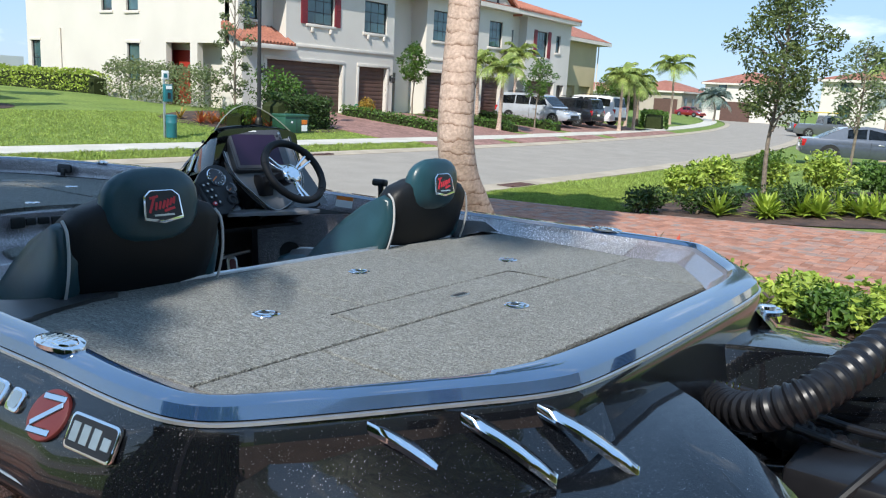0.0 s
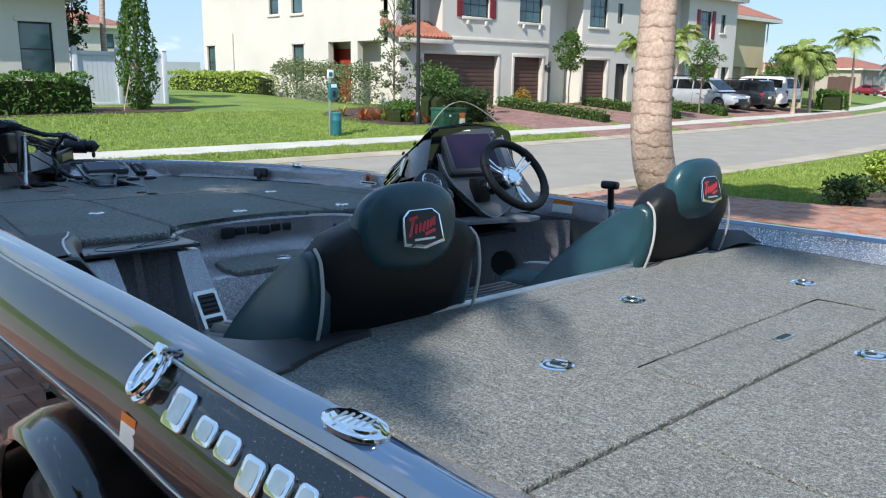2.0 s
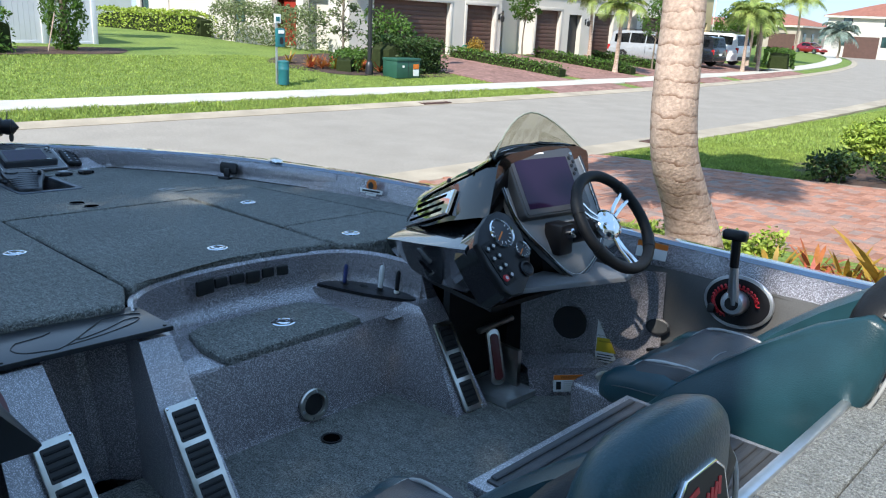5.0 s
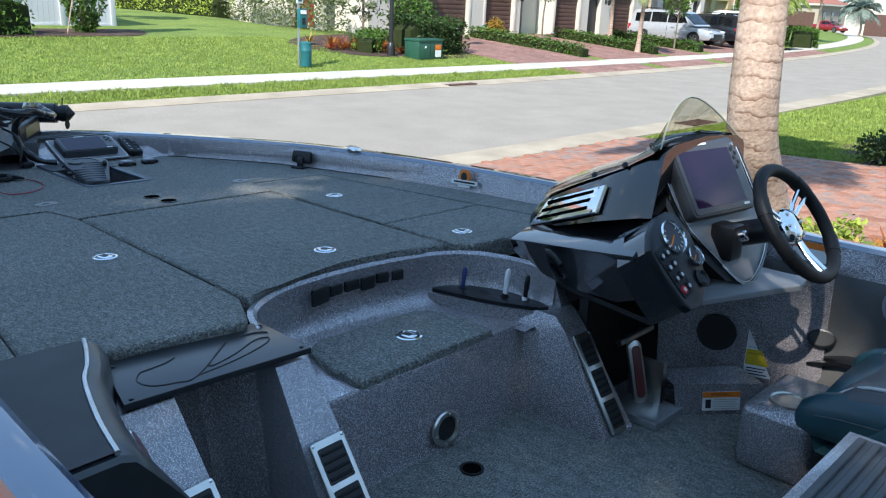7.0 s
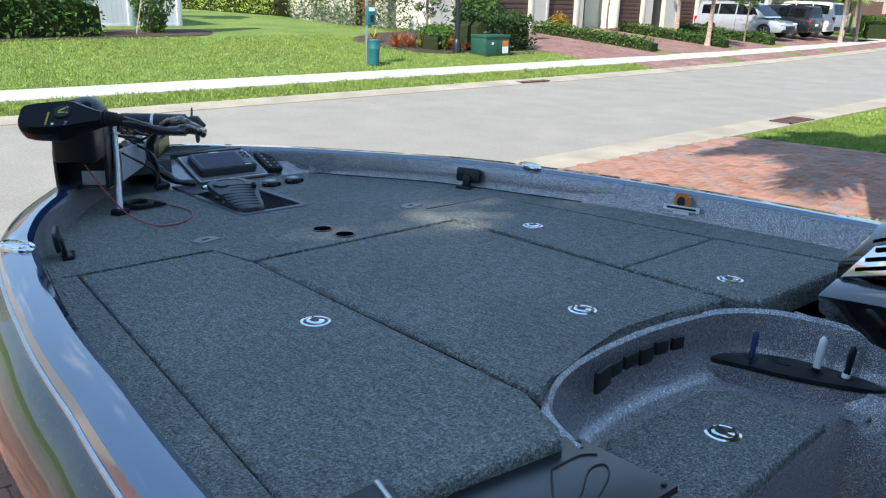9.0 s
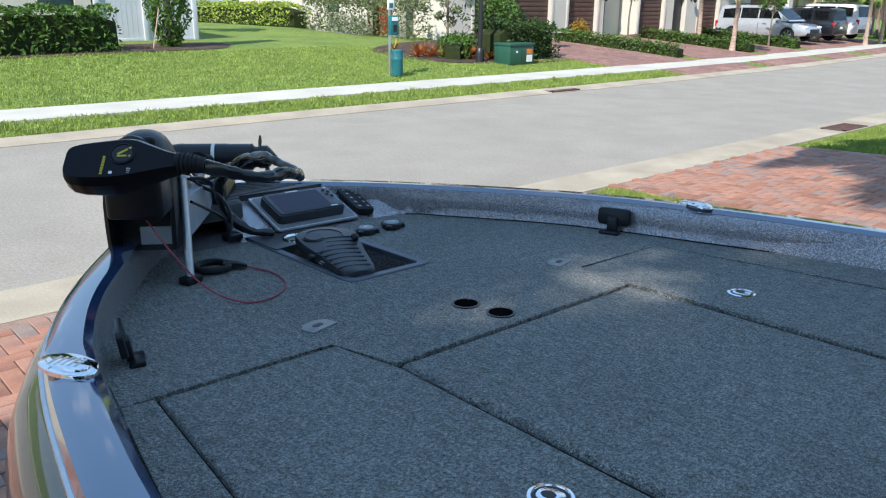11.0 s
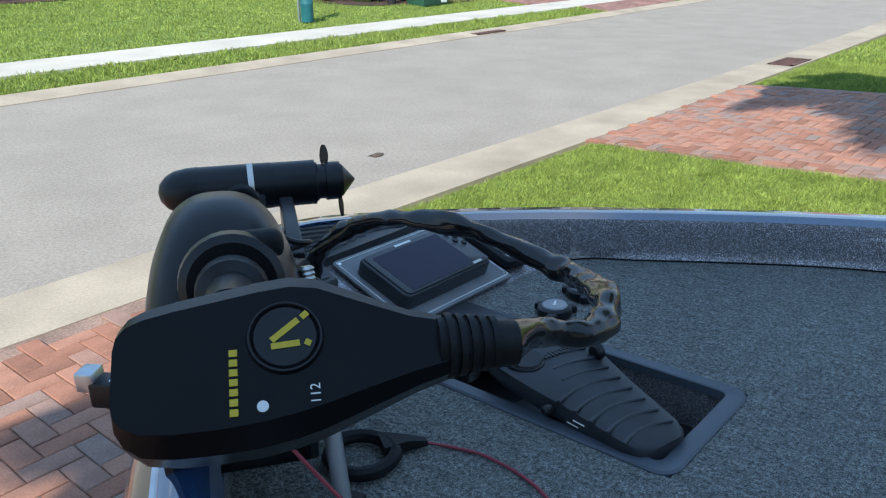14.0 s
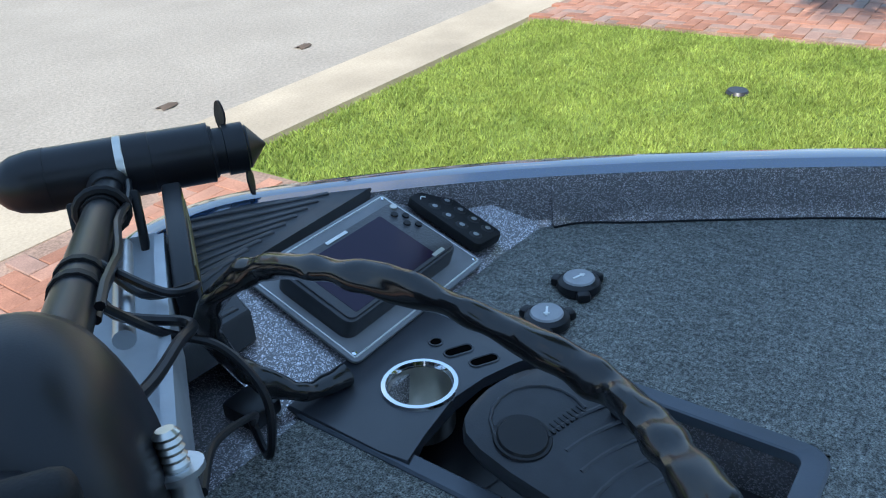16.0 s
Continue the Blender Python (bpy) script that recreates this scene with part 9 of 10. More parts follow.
window_in(th_, "y", 28.6, 42.2, 42.7, 4.8, 6.0, 1, 3)
window_in(th_, "y", 28.0, 44.75, 46.15, 4.45, 6.15, 3, 3, True, True)
window_in(th_, "y", 28.0, 47.35, 47.95, 4.9, 6.05, 1, 3)
for a in ((45.9, 46.95, 1.5, 3.45), (35.9, 37.0, 1.5, 3.35), (38.3, 39.3, 4.95, 6.45), (35.95, 37.0, 4.9, 6.45)):
    window_in(th_, "x", 20.3, *a, 1, 2, True, False, a[2] < 2)
for a, b, c in ((30.7, 31.7, 29.1), (36.1, 37.3, 28.0), (47.9, 48.9, 28.0)):
    part("recessed_door", block("y", c, a, b, 0.28, 0.34, Z0, 2.7), M_DARK_FRAME, th_, "dark recessed entry door")
part("wall_band", box((22.75, 27.94, 3.5), (30.2, 28.0, 3.66), 0.02), M_TRIM, th_, "stucco band course")
part("wall_band", box((32.9, 27.94, 3.5), (41.6, 28.0, 3.66), 0.02), M_TRIM, th_)
part("wall_pipe", tube([(20.24, 43.5, 0.8), (20.24, 43.5, 4.1)], 0.05, 8), M_TRIM, th_)
for x in (21.35, 30.0, 37.7):
    wall_lamp(th_, x, 28.0, 2.35)
for x, w in ((24.9, 2.1), (28.75, 2.0)):
    for o in (-0.6, 0.6):
        part("sill_bracket", box((x + o - 0.07, 27.88, 4.22), (x + o + 0.07, 28.0, 4.44), 0.03), M_TRIM, th_)
# roofs
tile_roof(th_, (19.8, 49.9, 27.5, 47.9, 7.2), 3.2)
small = part("porch_roof", loft([[(19.9, 27.55, 3.50), (22.95, 27.55, 3.50), (22.95, 28.95, 4.28), (19.9, 28.95, 4.28)], [(19.9, 27.55, 3.42), (22.95, 27.55, 3.42), (22.95, 28.95, 4.0), (19.9, 28.95, 4.0)]]), M_TILE, th_, "small red tile roof over the corner")
tile_rows(small, (19.9, 27.5, 3.53), (22.95, 27.5, 3.53), (19.9, 28.95, 4.31), (22.95, 28.95, 4.31), 15, 0.075)
part("porch_fascia", box((19.85, 27.48, 3.26), (23.0, 27.56, 3.46), 0.01), M_TRIM, th_)
tile_rows(th_, (41.4, 27.45, 7.22), (50.0, 27.45, 7.22), (41.4, 33.0, 8.95), (45.0, 33.0, 8.95), 30, 0.1)
gable = bmesh.new()
for f in (((37.5, 27.9, 7.0), (41.7, 27.9, 7.0), (39.6, 27.9, 8.3)), ((37.5, 28.3, 7.0), (39.6, 28.3, 8.3), (41.7, 28.3, 7.0))):
    gable.faces.new([gable.verts.new(p) for p in f])
part("gable_wall", gable, M_STUCCO, th_)
part("gable_roof", loft([[(37.1, 27.6, 6.95), (39.6, 27.6, 8.55), (42.1, 27.6, 6.95), (42.1, 27.6, 6.80), (39.6, 27.6, 8.38), (37.1, 27.6, 6.80)], [(37.1, 34.0, 6.95), (39.6, 34.0, 8.55), (42.1, 34.0, 6.95), (42.1, 34.0, 6.80), (39.6, 34.0, 8.38), (37.1, 34.0, 6.80)]]), M_TILE, th_, "red tile gable")
for dx, dz in ((0, 0.12), (-0.12, -0.08), (0.12, -0.08)):
    part("gable_vent", lathe([(0.07, 0), (0.11, 0), (0.11, 0.05), (0.07, 0.05)], 12, along((0, -1, 0), (39.6 + dx, 27.9, 7.3 + dz))), M_DARK_FRAME, th_)
part("hose_reel", tube([(27.0 + 0.2 * math.cos(a), 27.5, ground_z(27, 27.5) + 0.22 + 0.2 * math.sin(a)) for a in [k * 0.4 for k in range(16)]], 0.04, 6, True), mat("green hose", (0.02, 0.18, 0.08), 0.5), th_)

yh = thing("yellow_house", (51, 30, 0.4), "pale yellow stucco house with a red tile roof", "house")
part("front_wall", wall_panel("y", 29.5, 50.6, 56.6, 0.3, 6.2, [(51.2, 53.4, 0.3, 2.8), (54.0, 56.0, 0.3, 2.8)], 0.3), M_YELLOW_WALL, yh)
part("side_wall", wall_panel("x", 56.3, 29.8, 44, 0.3, 6.2, [], 0.3), M_YELLOW_WALL, yh)
part("side_wall", wall_panel("x", 50.6, 29.8, 44, 0.3, 6.2, [], 0.3), M_YELLOW_WALL, yh)
for a, b in ((51.2, 53.4), (54.0, 56.0)):
    part("garage_door", block("y", 29.5, a, b, 0.2, 0.25, 0.3, 2.8), mat("tan garage door", (0.42, 0.34, 0.22), 0.6), yh)
tile_roof(yh, (49.6, 58.0, 28.9, 44.5, 6.35), 3.3)
part("downpipe", tube([(56.75, 29.4, 0.4), (56.75, 29.4, 6.1)], 0.05, 8), M_TRIM, yh)

lh = thing("white_house", (2.0, 31.0, 0.5), "white stucco house with a red tile roof and dark window", "house")
part("front_wall", wall_panel("y", 31.0, -7.0, 7.45, 0.3, 5.2, [(5.85, 6.95, 1.65, 3.5), (1.5, 3.0, 1.65, 3.5)], 0.3), M_STUCCO, lh, "white stucco wall")
part("side_wall", wall_panel("x", 7.15, 31.3, 44.0, 0.3, 5.2, [], 0.3), M_STUCCO, lh)
window_in(lh, "y", 31.0, 5.85, 6.95, 1.65, 3.5, 1, 2, False, False, True)
window_in(lh, "y", 31.0, 1.5, 3.0, 1.65, 3.5, 2, 2, True, False, True)
tile_roof(lh, (-7.8, 8.5, 30.2, 44.8, 4.75), 2.4)
fn = thing("vinyl_fence", (7.5, 31.0, 0.6), "white vinyl privacy fence with capped posts", "fence")
for x in (7.6, 9.15, 10.9):
    part("post", box((x - 0.09, 30.9, 0.4), (x + 0.09, 31.08, 2.66), 0.012), M_VINYL_FENCE, fn)
    part("post_cap", loft([[(x - 0.11, 30.88, 2.66), (x + 0.11, 30.88, 2.66), (x + 0.11, 31.10, 2.66), (x - 0.11, 31.10, 2.66)], [(x - 0.02, 30.97, 2.74), (x + 0.02, 30.97, 2.74), (x + 0.02, 31.01, 2.74), (x - 0.02, 31.01, 2.74)]]), M_VINYL_FENCE, fn)
for a, b in ((7.69, 9.06), (9.24, 10.81)):
    part("rail", box((a, 30.95, 2.42), (b, 31.03, 2.58), 0.01), M_VINYL_FENCE, fn)
    part("rail", box((a, 30.95, 0.56), (b, 31.03, 0.72), 0.01), M_VINYL_FENCE, fn)
    k = int((b - a) / 0.17)
    for i in range(k):
        part("board", box((a + (b - a) * i / k + 0.003, 30.975, 0.7), (a + (b - a) * (i + 1) / k - 0.003, 31.005, 2.44)), M_VINYL_FENCE, fn)
part("board", box((10.87, 31.1, 0.55), (10.92, 44.0, 2.5)), M_VINYL_FENCE, fn)
fn2 = single("far_fence", merge(box((17.0, 56.0, 0.8), (24.0, 56.06, 2.6)), box((16.9, 55.95, 0.8), (17.1, 56.1, 2.7))), M_VINYL_FENCE, "white vinyl fence between far houses", "fence")


# tan stucco toned down, with the wall's shade put into the colour
M_FAR_WALL = mat("shaded tan stucco", (0.40, 0.35, 0.29), 0.9, var=0.06, scale=0.5, spec=0.2)


def far_house(x0, x1, y0, y1, zw, rise, wall, label, doors=(), side_doors=()):
    """A house in the distance, with windows, a door and a tile roof."""
    h = thing("distant_house", (x0, y0, 0.4), label, "house")
    part("wall", box((x0, y0, -0.8), (x1, y1, zw)), wall, h)
    n = max(1, int((x1 - x0) / 3.2))
    for i in range(n):
        u = x0 + (x1 - x0) * (i + 0.5) / n
        for z in ((1.4, 2.8),) if zw < 4 else ((1.4, 2.8), (4.0, 5.3)):
            w = part("window", box((u - 0.55, y0 - 0.03, z[0]), (u + 0.55, y0 + 0.02, z[1])), M_DARK_FRAME, h)
            part("pane", box((u - 0.48, y0 - 0.045, z[0] + 0.07), (u + 0.48, y0 - 0.03, z[1] - 0.07)), M_PANE, w)
    n = max(1, int((y1 - y0) / 4.0))
    for i in range(n):
        u = y0 + (y1 - y0) * (i + 0.5) / n
        for z in ((1.3, 2.7),) if zw < 4 else ((1.3, 2.7), (4.0, 5.2)):
            w = part("window", box((x0 - 0.03, u - 0.6, z[0]), (x0 + 0.02, u + 0.6, z[1])), M_DARK_FRAME, h)
            part("pane", box((x0 - 0.045, u - 0.52, z[0] + 0.07), (x0 - 0.03, u + 0.52, z[1] - 0.07)), M_PANE, w)
    for a, b in doors:
        part("garage_door", box((a, y0 - 0.06, 0.2), (b, y0, 2.7)), M_GARAGE, h)
    for a, b in side_doors:
        part("garage_door", box((x0 - 0.08, a, -0.3), (x0 - 0.02, b, 2.6)), M_GARAGE, h)
    tile_roof(h, (x0 - 0.5, x1 + 0.5, y0 - 0.5, y1 + 0.5, zw + 0.1), rise)
    return h


far_house(12.0, 27.0, 78.0, 90.0, 6.0, 2.4, M_STUCCO, "distant white house with an orange tile roof")
far_house(3.0, 12.0, 60.0, 70.0, 5.4, 2.2, M_YELLOW_WALL, "distant cream house with an orange tile roof")
far_house(124.0, 138.0, 47.5, 58.0, 3.8, 1.8, M_FAR_WALL, "distant low tan house with a red tile roof", side_doors=[(48.2, 52.2)])
far_house(117.0, 132.0, 31.0, 41.5, 5.2, 1.9, M_STUCCO, "distant white house behind the grey palm", side_doors=[(34.5, 38.8)])
far_house(90.0, 106.0, 5.0, 19.5, 5.2, 2.0, M_STUCCO, "distant white house with a red tile roof", side_doors=[(8.0, 12.0)])
far_house(50.0, 68.0, -16.0, -3.0, 6.0, 2.4, M_STUCCO, "white house with a red tile roof along the street", [(52, 56), (60, 64)])
far_house(140.0, 170.0, 70.0, 84.0, 3.6, 1.8, M_STUCCO, "distant house with a red tile roof")
# unseen house behind the walk, added to close the place and darken reflections
oh = thing("home", (-2, -10, 0.5), "unseen white stucco house front with a brown garage door, added behind the driveway", "house")
part("front_wall", box((-9, -11, 0.3), (9.5, -10.5, 6.6)), M_STUCCO, oh)
part("garage_door", box((-4, -10.5, 0.4), (1.5, -10.44, 2.8)), M_GARAGE, oh)

# far driveways and their aprons
for k, (x0, x1) in enumerate(((20.4, 25.4), (26.6, 31.3), (32.7, 36.1), (37.9, 42.0), (42.2, 50.5))):
    sheet("driveway_%d" % (k + 3), x0, x1, 19.74 + far_bend(x0), 28.2, 0.012, M_FAR_PAVE, "red paver driveway in front of a garage", "driveway", nx=4, ny=12)
    sheet("apron_%d" % (k + 1), x0 + 0.2, x1 + 0.3, 17.12, 18.12, 0.015, M_FAR_PAVE, "red paver apron between kerb and footpath", "driveway", nx=2, ny=3, bend=True)

# ---- street furniture ----
M_GREEN = mat("green painted metal", (0.02, 0.085, 0.055), 0.5, var=0.08, scale=3)
M_TEAL_PAINT = mat("teal painted metal", (0.015, 0.14, 0.16), 0.5, var=0.1, scale=4)
lp_ = thing("street_lamp", (16.5, 22.25, ground_z(16.5, 22.25)), "tall black street lamp post on the lawn", "street lamp")
z = ground_z(16.5, 22.25)
part("pole", lathe([(0.075, 0), (0.07, 2.0), (0.06, 7.0)], 12, Matrix.Translation((16.5, 22.25, z))), M_DARK_FRAME, lp_)
part("base", lathe([(0.14, -0.05), (0.14, 0.25), (0.10, 0.4), (0.08, 0.42)], 14, Matrix.Translation((16.5, 22.25, z))), M_DARK_FRAME, lp_)
part("lantern", lathe([(0.05, 7.0), (0.22, 7.1), (0.26, 7.5), (0.05, 7.75)], 10, Matrix.Translation((16.5, 22.25, z))), M_DARK_FRAME, lp_)
ux, uy = 17.4, 21.6
z = ground_z(ux, uy)
ub = thing("utility_box", (ux, uy, z), "green metal utility box with warning labels", "utility box")
part("cabinet", box((ux - 0.55, uy - 0.35, z - 0.03), (ux + 0.55, uy + 0.35, z + 0.56), 0.015), M_GREEN, ub)
part("lid", box((ux - 0.57, uy - 0.38, z + 0.54), (ux + 0.57, uy + 0.37, z + 0.63), 0.02), M_GREEN, ub)
part("lid_seam", box((ux - 0.02, uy - 0.354, z), (ux - 0.005, uy - 0.349, z + 0.54)), M_DARK_FRAME, ub)
part("label", box((ux + 0.22, uy - 0.362, z + 0.04), (ux + 0.48, uy - 0.351, z + 0.26)), M_WHITE, ub, "white and orange warning label")
part("label_band", box((ux + 0.22, uy - 0.362, z + 0.28), (ux + 0.48, uy - 0.351, z + 0.44)), M_ORANGE, ub)
part("small_label", box((ux - 0.28, uy - 0.362, z + 0.33), (ux - 0.20, uy - 0.351, z + 0.40)), M_WHITE, ub)
bx, by = 11.93, 20.70
z = ground_z(bx, by)
dp = thing("pet_waste_station", (bx, by, z), "teal pet waste station with bin and bag dispenser", "bin")
part("post", tube([(bx - 0.12, by + 0.17, z - 0.05), (bx - 0.12, by + 0.17, z + 1.95)], 0.035, 8), M_ALU, dp)
part("bin", lathe([(0.150, 0.0), (0.155, 0.03), (0.155, 0.40), (0.16, 0.41), (0.16, 0.45), (0.155, 0.46), (0.155, 0.62), (0.165, 0.63), (0.16, 0.67), (0.0, 0.69)], 24, Matrix.Translation((bx, by, z))), M_TEAL_PAINT, dp, "teal round bin")
part("dispenser", box((bx - 0.19, by + 0.02, z + 1.05), (bx + 0.08, by + 0.14, z + 1.56), 0.02), M_TEAL_PAINT, dp, "teal bag dispenser")
part("dispenser_label", box((bx - 0.15, by + 0.005, z + 1.42), (bx + 0.04, by + 0.019, z + 1.52)), M_WHITE, dp)
part("dispenser_slot", box((bx - 0.10, by + 0.005, z + 1.14), (bx, by + 0.019, z + 1.32)), M_INK_SHADE, dp)
part("sign", box((bx - 0.22, by + 0.10, z + 1.70), (bx + 0.0, by + 0.13, z + 1.95), 0.005), M_WHITE, dp, "white sign")
part("sign_mark", box((bx - 0.17, by + 0.09, z + 1.75), (bx - 0.05, by + 0.099, z + 1.87)), M_TEAL_PAINT, dp)
M_RUST = mat("rusty iron", (0.10, 0.05, 0.04), 0.8, var=0.2, scale=6, bump=0.4, bump_scale=60)
for x, y, w, l in ((14.2, 16.86, 1.05, 0.42), (13.75, 9.62, 1.0, 0.44)):
    g = ground_z(x, y)
    dr = thing("storm_drain", (x, y, g), "rusty iron storm drain set in the gutter", "drain")
    part("frame", merge(box((x - w / 2, y - l / 2, g - 0.02), (x + w / 2, y - l / 2 + 0.05, g + 0.022)), box((x - w / 2, y + l / 2 - 0.05, g - 0.02), (x + w / 2, y + l / 2, g + 0.022)), box((x - w / 2, y - l / 2, g - 0.02), (x - w / 2 + 0.05, y + l / 2, g + 0.022)), box((x + w / 2 - 0.05, y - l / 2, g - 0.02), (x + w / 2, y + l / 2, g + 0.022))), M_RUST, dr)
    for k in range(9):
        part("grate_bar", box((x - w / 2 + 0.07 + k * (w - 0.14) / 9, y - l / 2 + 0.04, g - 0.01), (x - w / 2 + 0.11 + k * (w - 0.14) / 9, y + l / 2 - 0.04, g + 0.018)), M_RUST, dr)
part_ = thing("lawn_drain", (4.87, 6.79, ground_z(4.87, 6.79)), "small round drain cover in the grass", "drain")
part("cover", lathe([(0.0, 0.012), (0.07, 0.012), (0.085, -0.01)], 18, Matrix.Translation((4.87, 6.79, ground_z(4.87, 6.79)))), M_DARK_FRAME, part_)
M_DRY = mat("dry leaf", (0.10, 0.07, 0.05), 0.9)
for lx, ly in ((4.49, 10.74), (2.77, 10.55)):
    leafy = thing("dead_leaf", (lx, ly, -0.225), "dry curled leaf lying on the asphalt", "leaf")
    part("blade", loft([[(lx - 0.09, ly - 0.06, -0.221), (lx - 0.08, ly - 0.01, -0.205), (lx - 0.09, ly + 0.05, -0.221)], [(lx, ly - 0.07, -0.213), (lx + 0.01, ly, -0.195), (lx, ly + 0.05, -0.217)], [(lx + 0.08, ly - 0.03, -0.221), (lx + 0.09, ly, -0.215), (lx + 0.08, ly + 0.03, -0.221)]], False, False), M_DRY, leafy)


# ---- parked vehicles ----
M_GLASS_CAR = mat("tinted car glass", (0.012, 0.015, 0.018), 0.05, var=0.1, coat=0.6)
M_HEAD = mat("clear lamp", (0.75, 0.78, 0.8), 0.1, coat=0.8)
M_TAIL = mat("red lamp", (0.40, 0.01, 0.012), 0.15, coat=0.8)


def vehicle(name, at, yaw, L, W, H, paint, label, shape="suv", rack=False):
    """A parked car: lofted body, glasshouse, glass, wheels, lamps. Its nose points along +x before the turn."""
    x, y = at
    base = pose(x, y, ground_z(x, y), 0, 0, yaw)
    ob = new(name)
    ob.matrix_world = base
    ORIGIN[ob.name] = Vector()
    tagged(ob, label, "car")
    body_m = mat(name + " paint", paint, 0.22, 0.3 if max(paint) < 0.7 else 0.0, var=0.05, coat=1.0)
    h = L / 2
    belt = {"suv": 0.58, "van": 0.56, "sedan": 0.62, "pickup": 0.58}[shape] * H
    nose = {"suv": 0.55, "van": 0.50, "sedan": 0.50, "pickup": 0.58}[shape] * H
    rows = []
    for u, zt, zb, w in ((-1.0, belt * 0.80, 0.42, 0.86), (-0.985, belt * 0.97, 0.32, 0.94), (-0.9, belt, 0.26, 0.985), (-0.5, belt, 0.24, 1.0), (0.0, belt, 0.24, 1.0), (0.42, belt * 0.985, 0.24, 1.0), (0.62, nose * 1.0, 0.25, 0.985), (0.85, nose * 0.93, 0.26, 0.95), (0.965, nose * 0.80, 0.28, 0.87), (1.0, nose * 0.60, 0.34, 0.76)):
        hw = W / 2 * w
        rows.append([(u * h, -hw * 0.92, zb), (u * h, -hw, zb + (zt - zb) * 0.25), (u * h, -hw * 0.995, zb + (zt - zb) * 0.7), (u * h, -hw * 0.93, zt), (u * h, 0, zt + 0.015), (u * h, hw * 0.93, zt), (u * h, hw * 0.995, zb + (zt - zb) * 0.7), (u * h, hw, zb + (zt - zb) * 0.25), (u * h, hw * 0.92, zb)])
    part("body", loft(rows), body_m, ob, "", 40)
    prof = {"suv": ((-0.97, 0.0), (-0.90, 0.93), (-0.80, 1.0), (0.05, 1.0), (0.20, 0.93), (0.46, 0.0)), "van": ((-0.96, 0.0), (-0.90, 0.90), (-0.78, 1.0), (0.05, 1.0), (0.26, 0.88), (0.62, 0.0)),
            "sedan": ((-0.78, 0.0), (-0.42, 0.85), (-0.25, 0.98), (0.0, 1.0), (0.12, 0.93), (0.46, 0.0)), "pickup": ((-0.20, 0.0), (-0.16, 0.95), (-0.08, 1.0), (0.15, 1.0), (0.25, 0.92), (0.48, 0.0))}[shape]
    dz = H - belt
    rows = [[(u * h, -W / 2 * (0.92 - 0.16 * t), belt - 0.02 + dz * t), (u * h, -W / 2 * (0.86 - 0.18 * t), belt - 0.02 + dz * t + 0.01), (u * h, W / 2 * (0.86 - 0.18 * t), belt - 0.02 + dz * t + 0.01), (u * h, W / 2 * (0.92 - 0.16 * t), belt - 0.02 + dz * t)] for u, t in prof]
    low = [[(u * h, -W / 2 * 0.90, belt - 0.04), (u * h, W / 2 * 0.90, belt - 0.04)] for u, t in prof]
    cab = bmesh.new()
    top = [[cab.verts.new(p) for p in (r[0], r[3])] for r in rows]
    for a, b in zip(top, top[1:]):
        cab.faces.new((a[0], a[1], b[1], b[0]))
    for s in (0, 1):
        cab.faces.new([t[s] for t in top])
    part("cabin", cab, body_m, ob, "", 30)
    # side glass in panes, windscreen, rear glass
    ub_, uf = prof[1][0] + 0.05, prof[-2][0] + 0.10
    n = {"suv": 3, "van": 3, "sedan": 2, "pickup": 2}[shape]
    for sgn in (-1, 1):
        for k in range(n):
            a, b = ub_ + (uf - ub_) * k / n + 0.015, ub_ + (uf - ub_) * (k + 1) / n - 0.015
            ta, tb_ = (0.84 if k else 0.74), (0.84 if k < n - 1 else 0.62)
            q = [(a * h, 0.16), (b * h + (0.10 * h if k == n - 1 else 0), 0.16), (b * h, tb_), (a * h, ta)]
            bm = bmesh.new()
            f = bm.faces.new([bm.verts.new((px, sgn * (W / 2 * (0.92 - 0.16 * t) + 0.006), belt - 0.02 + dz * t)) for px, t in q])
            bmesh.ops.solidify(bm, geom=[f], thickness=0.004)
            part("side_window", bm, M_GLASS_CAR, ob)
    for (u0, t0), (u1, t1), nm in (((prof[-1][0], prof[-1][1]), (prof[-2][0], prof[-2][1]), "windscreen"), ((prof[0][0], prof[0][1]), (prof[1][0], prof[1][1]), "rear_window")):
        bm = bmesh.new()
        pa = [(u0 + (u1 - u0) * f, t0 + (t1 - t0) * f) for f in (0.12, 0.90)]
        o = 0.012 * (1 if nm == "windscreen" else -1)
        f = bm.faces.new([bm.verts.new((pa[i][0] * h + o, s * W / 2 * (0.86 - 0.16 * pa[i][1]), belt - 0.02 + dz * pa[i][1] + 0.008)) for i, s in ((0, -1), (0, 1), (1, 1), (1, -1))])
        bmesh.ops.solidify(bm, geom=[f], thickness=0.004)
        part(nm, bm, M_GLASS_CAR, ob)
    r = 0.36 if shape in ("suv", "pickup") else 0.33
    for ux in (-0.58, 0.62):
        for sgn in (-1, 1):
            m = along((0, sgn, 0), (ux * h, sgn * (W / 2 - 0.10), r))
            # black disc in place of the shade inside the arch
            part("wheel_arch", lathe([(0.0, 0.098), (r * 1.14, 0.099), (r * 1.14, 0.06)], 24, m), M_INK_SHADE, ob)
            t = part("wheel", lathe([(r * 0.66, 0.112), (r * 0.95, 0.112), (r, 0.09), (r, -0.1), (r * 0.66, -0.1)], 28, m), M_TYRE, ob)
            part("rim", lathe([(0.0, 0.112), (r * 0.6, 0.109), (r * 0.68, 0.114), (r * 0.68, 0.05)], 24, m), M_DARK_FRAME if max(paint) > 0.6 else M_ALU, t)
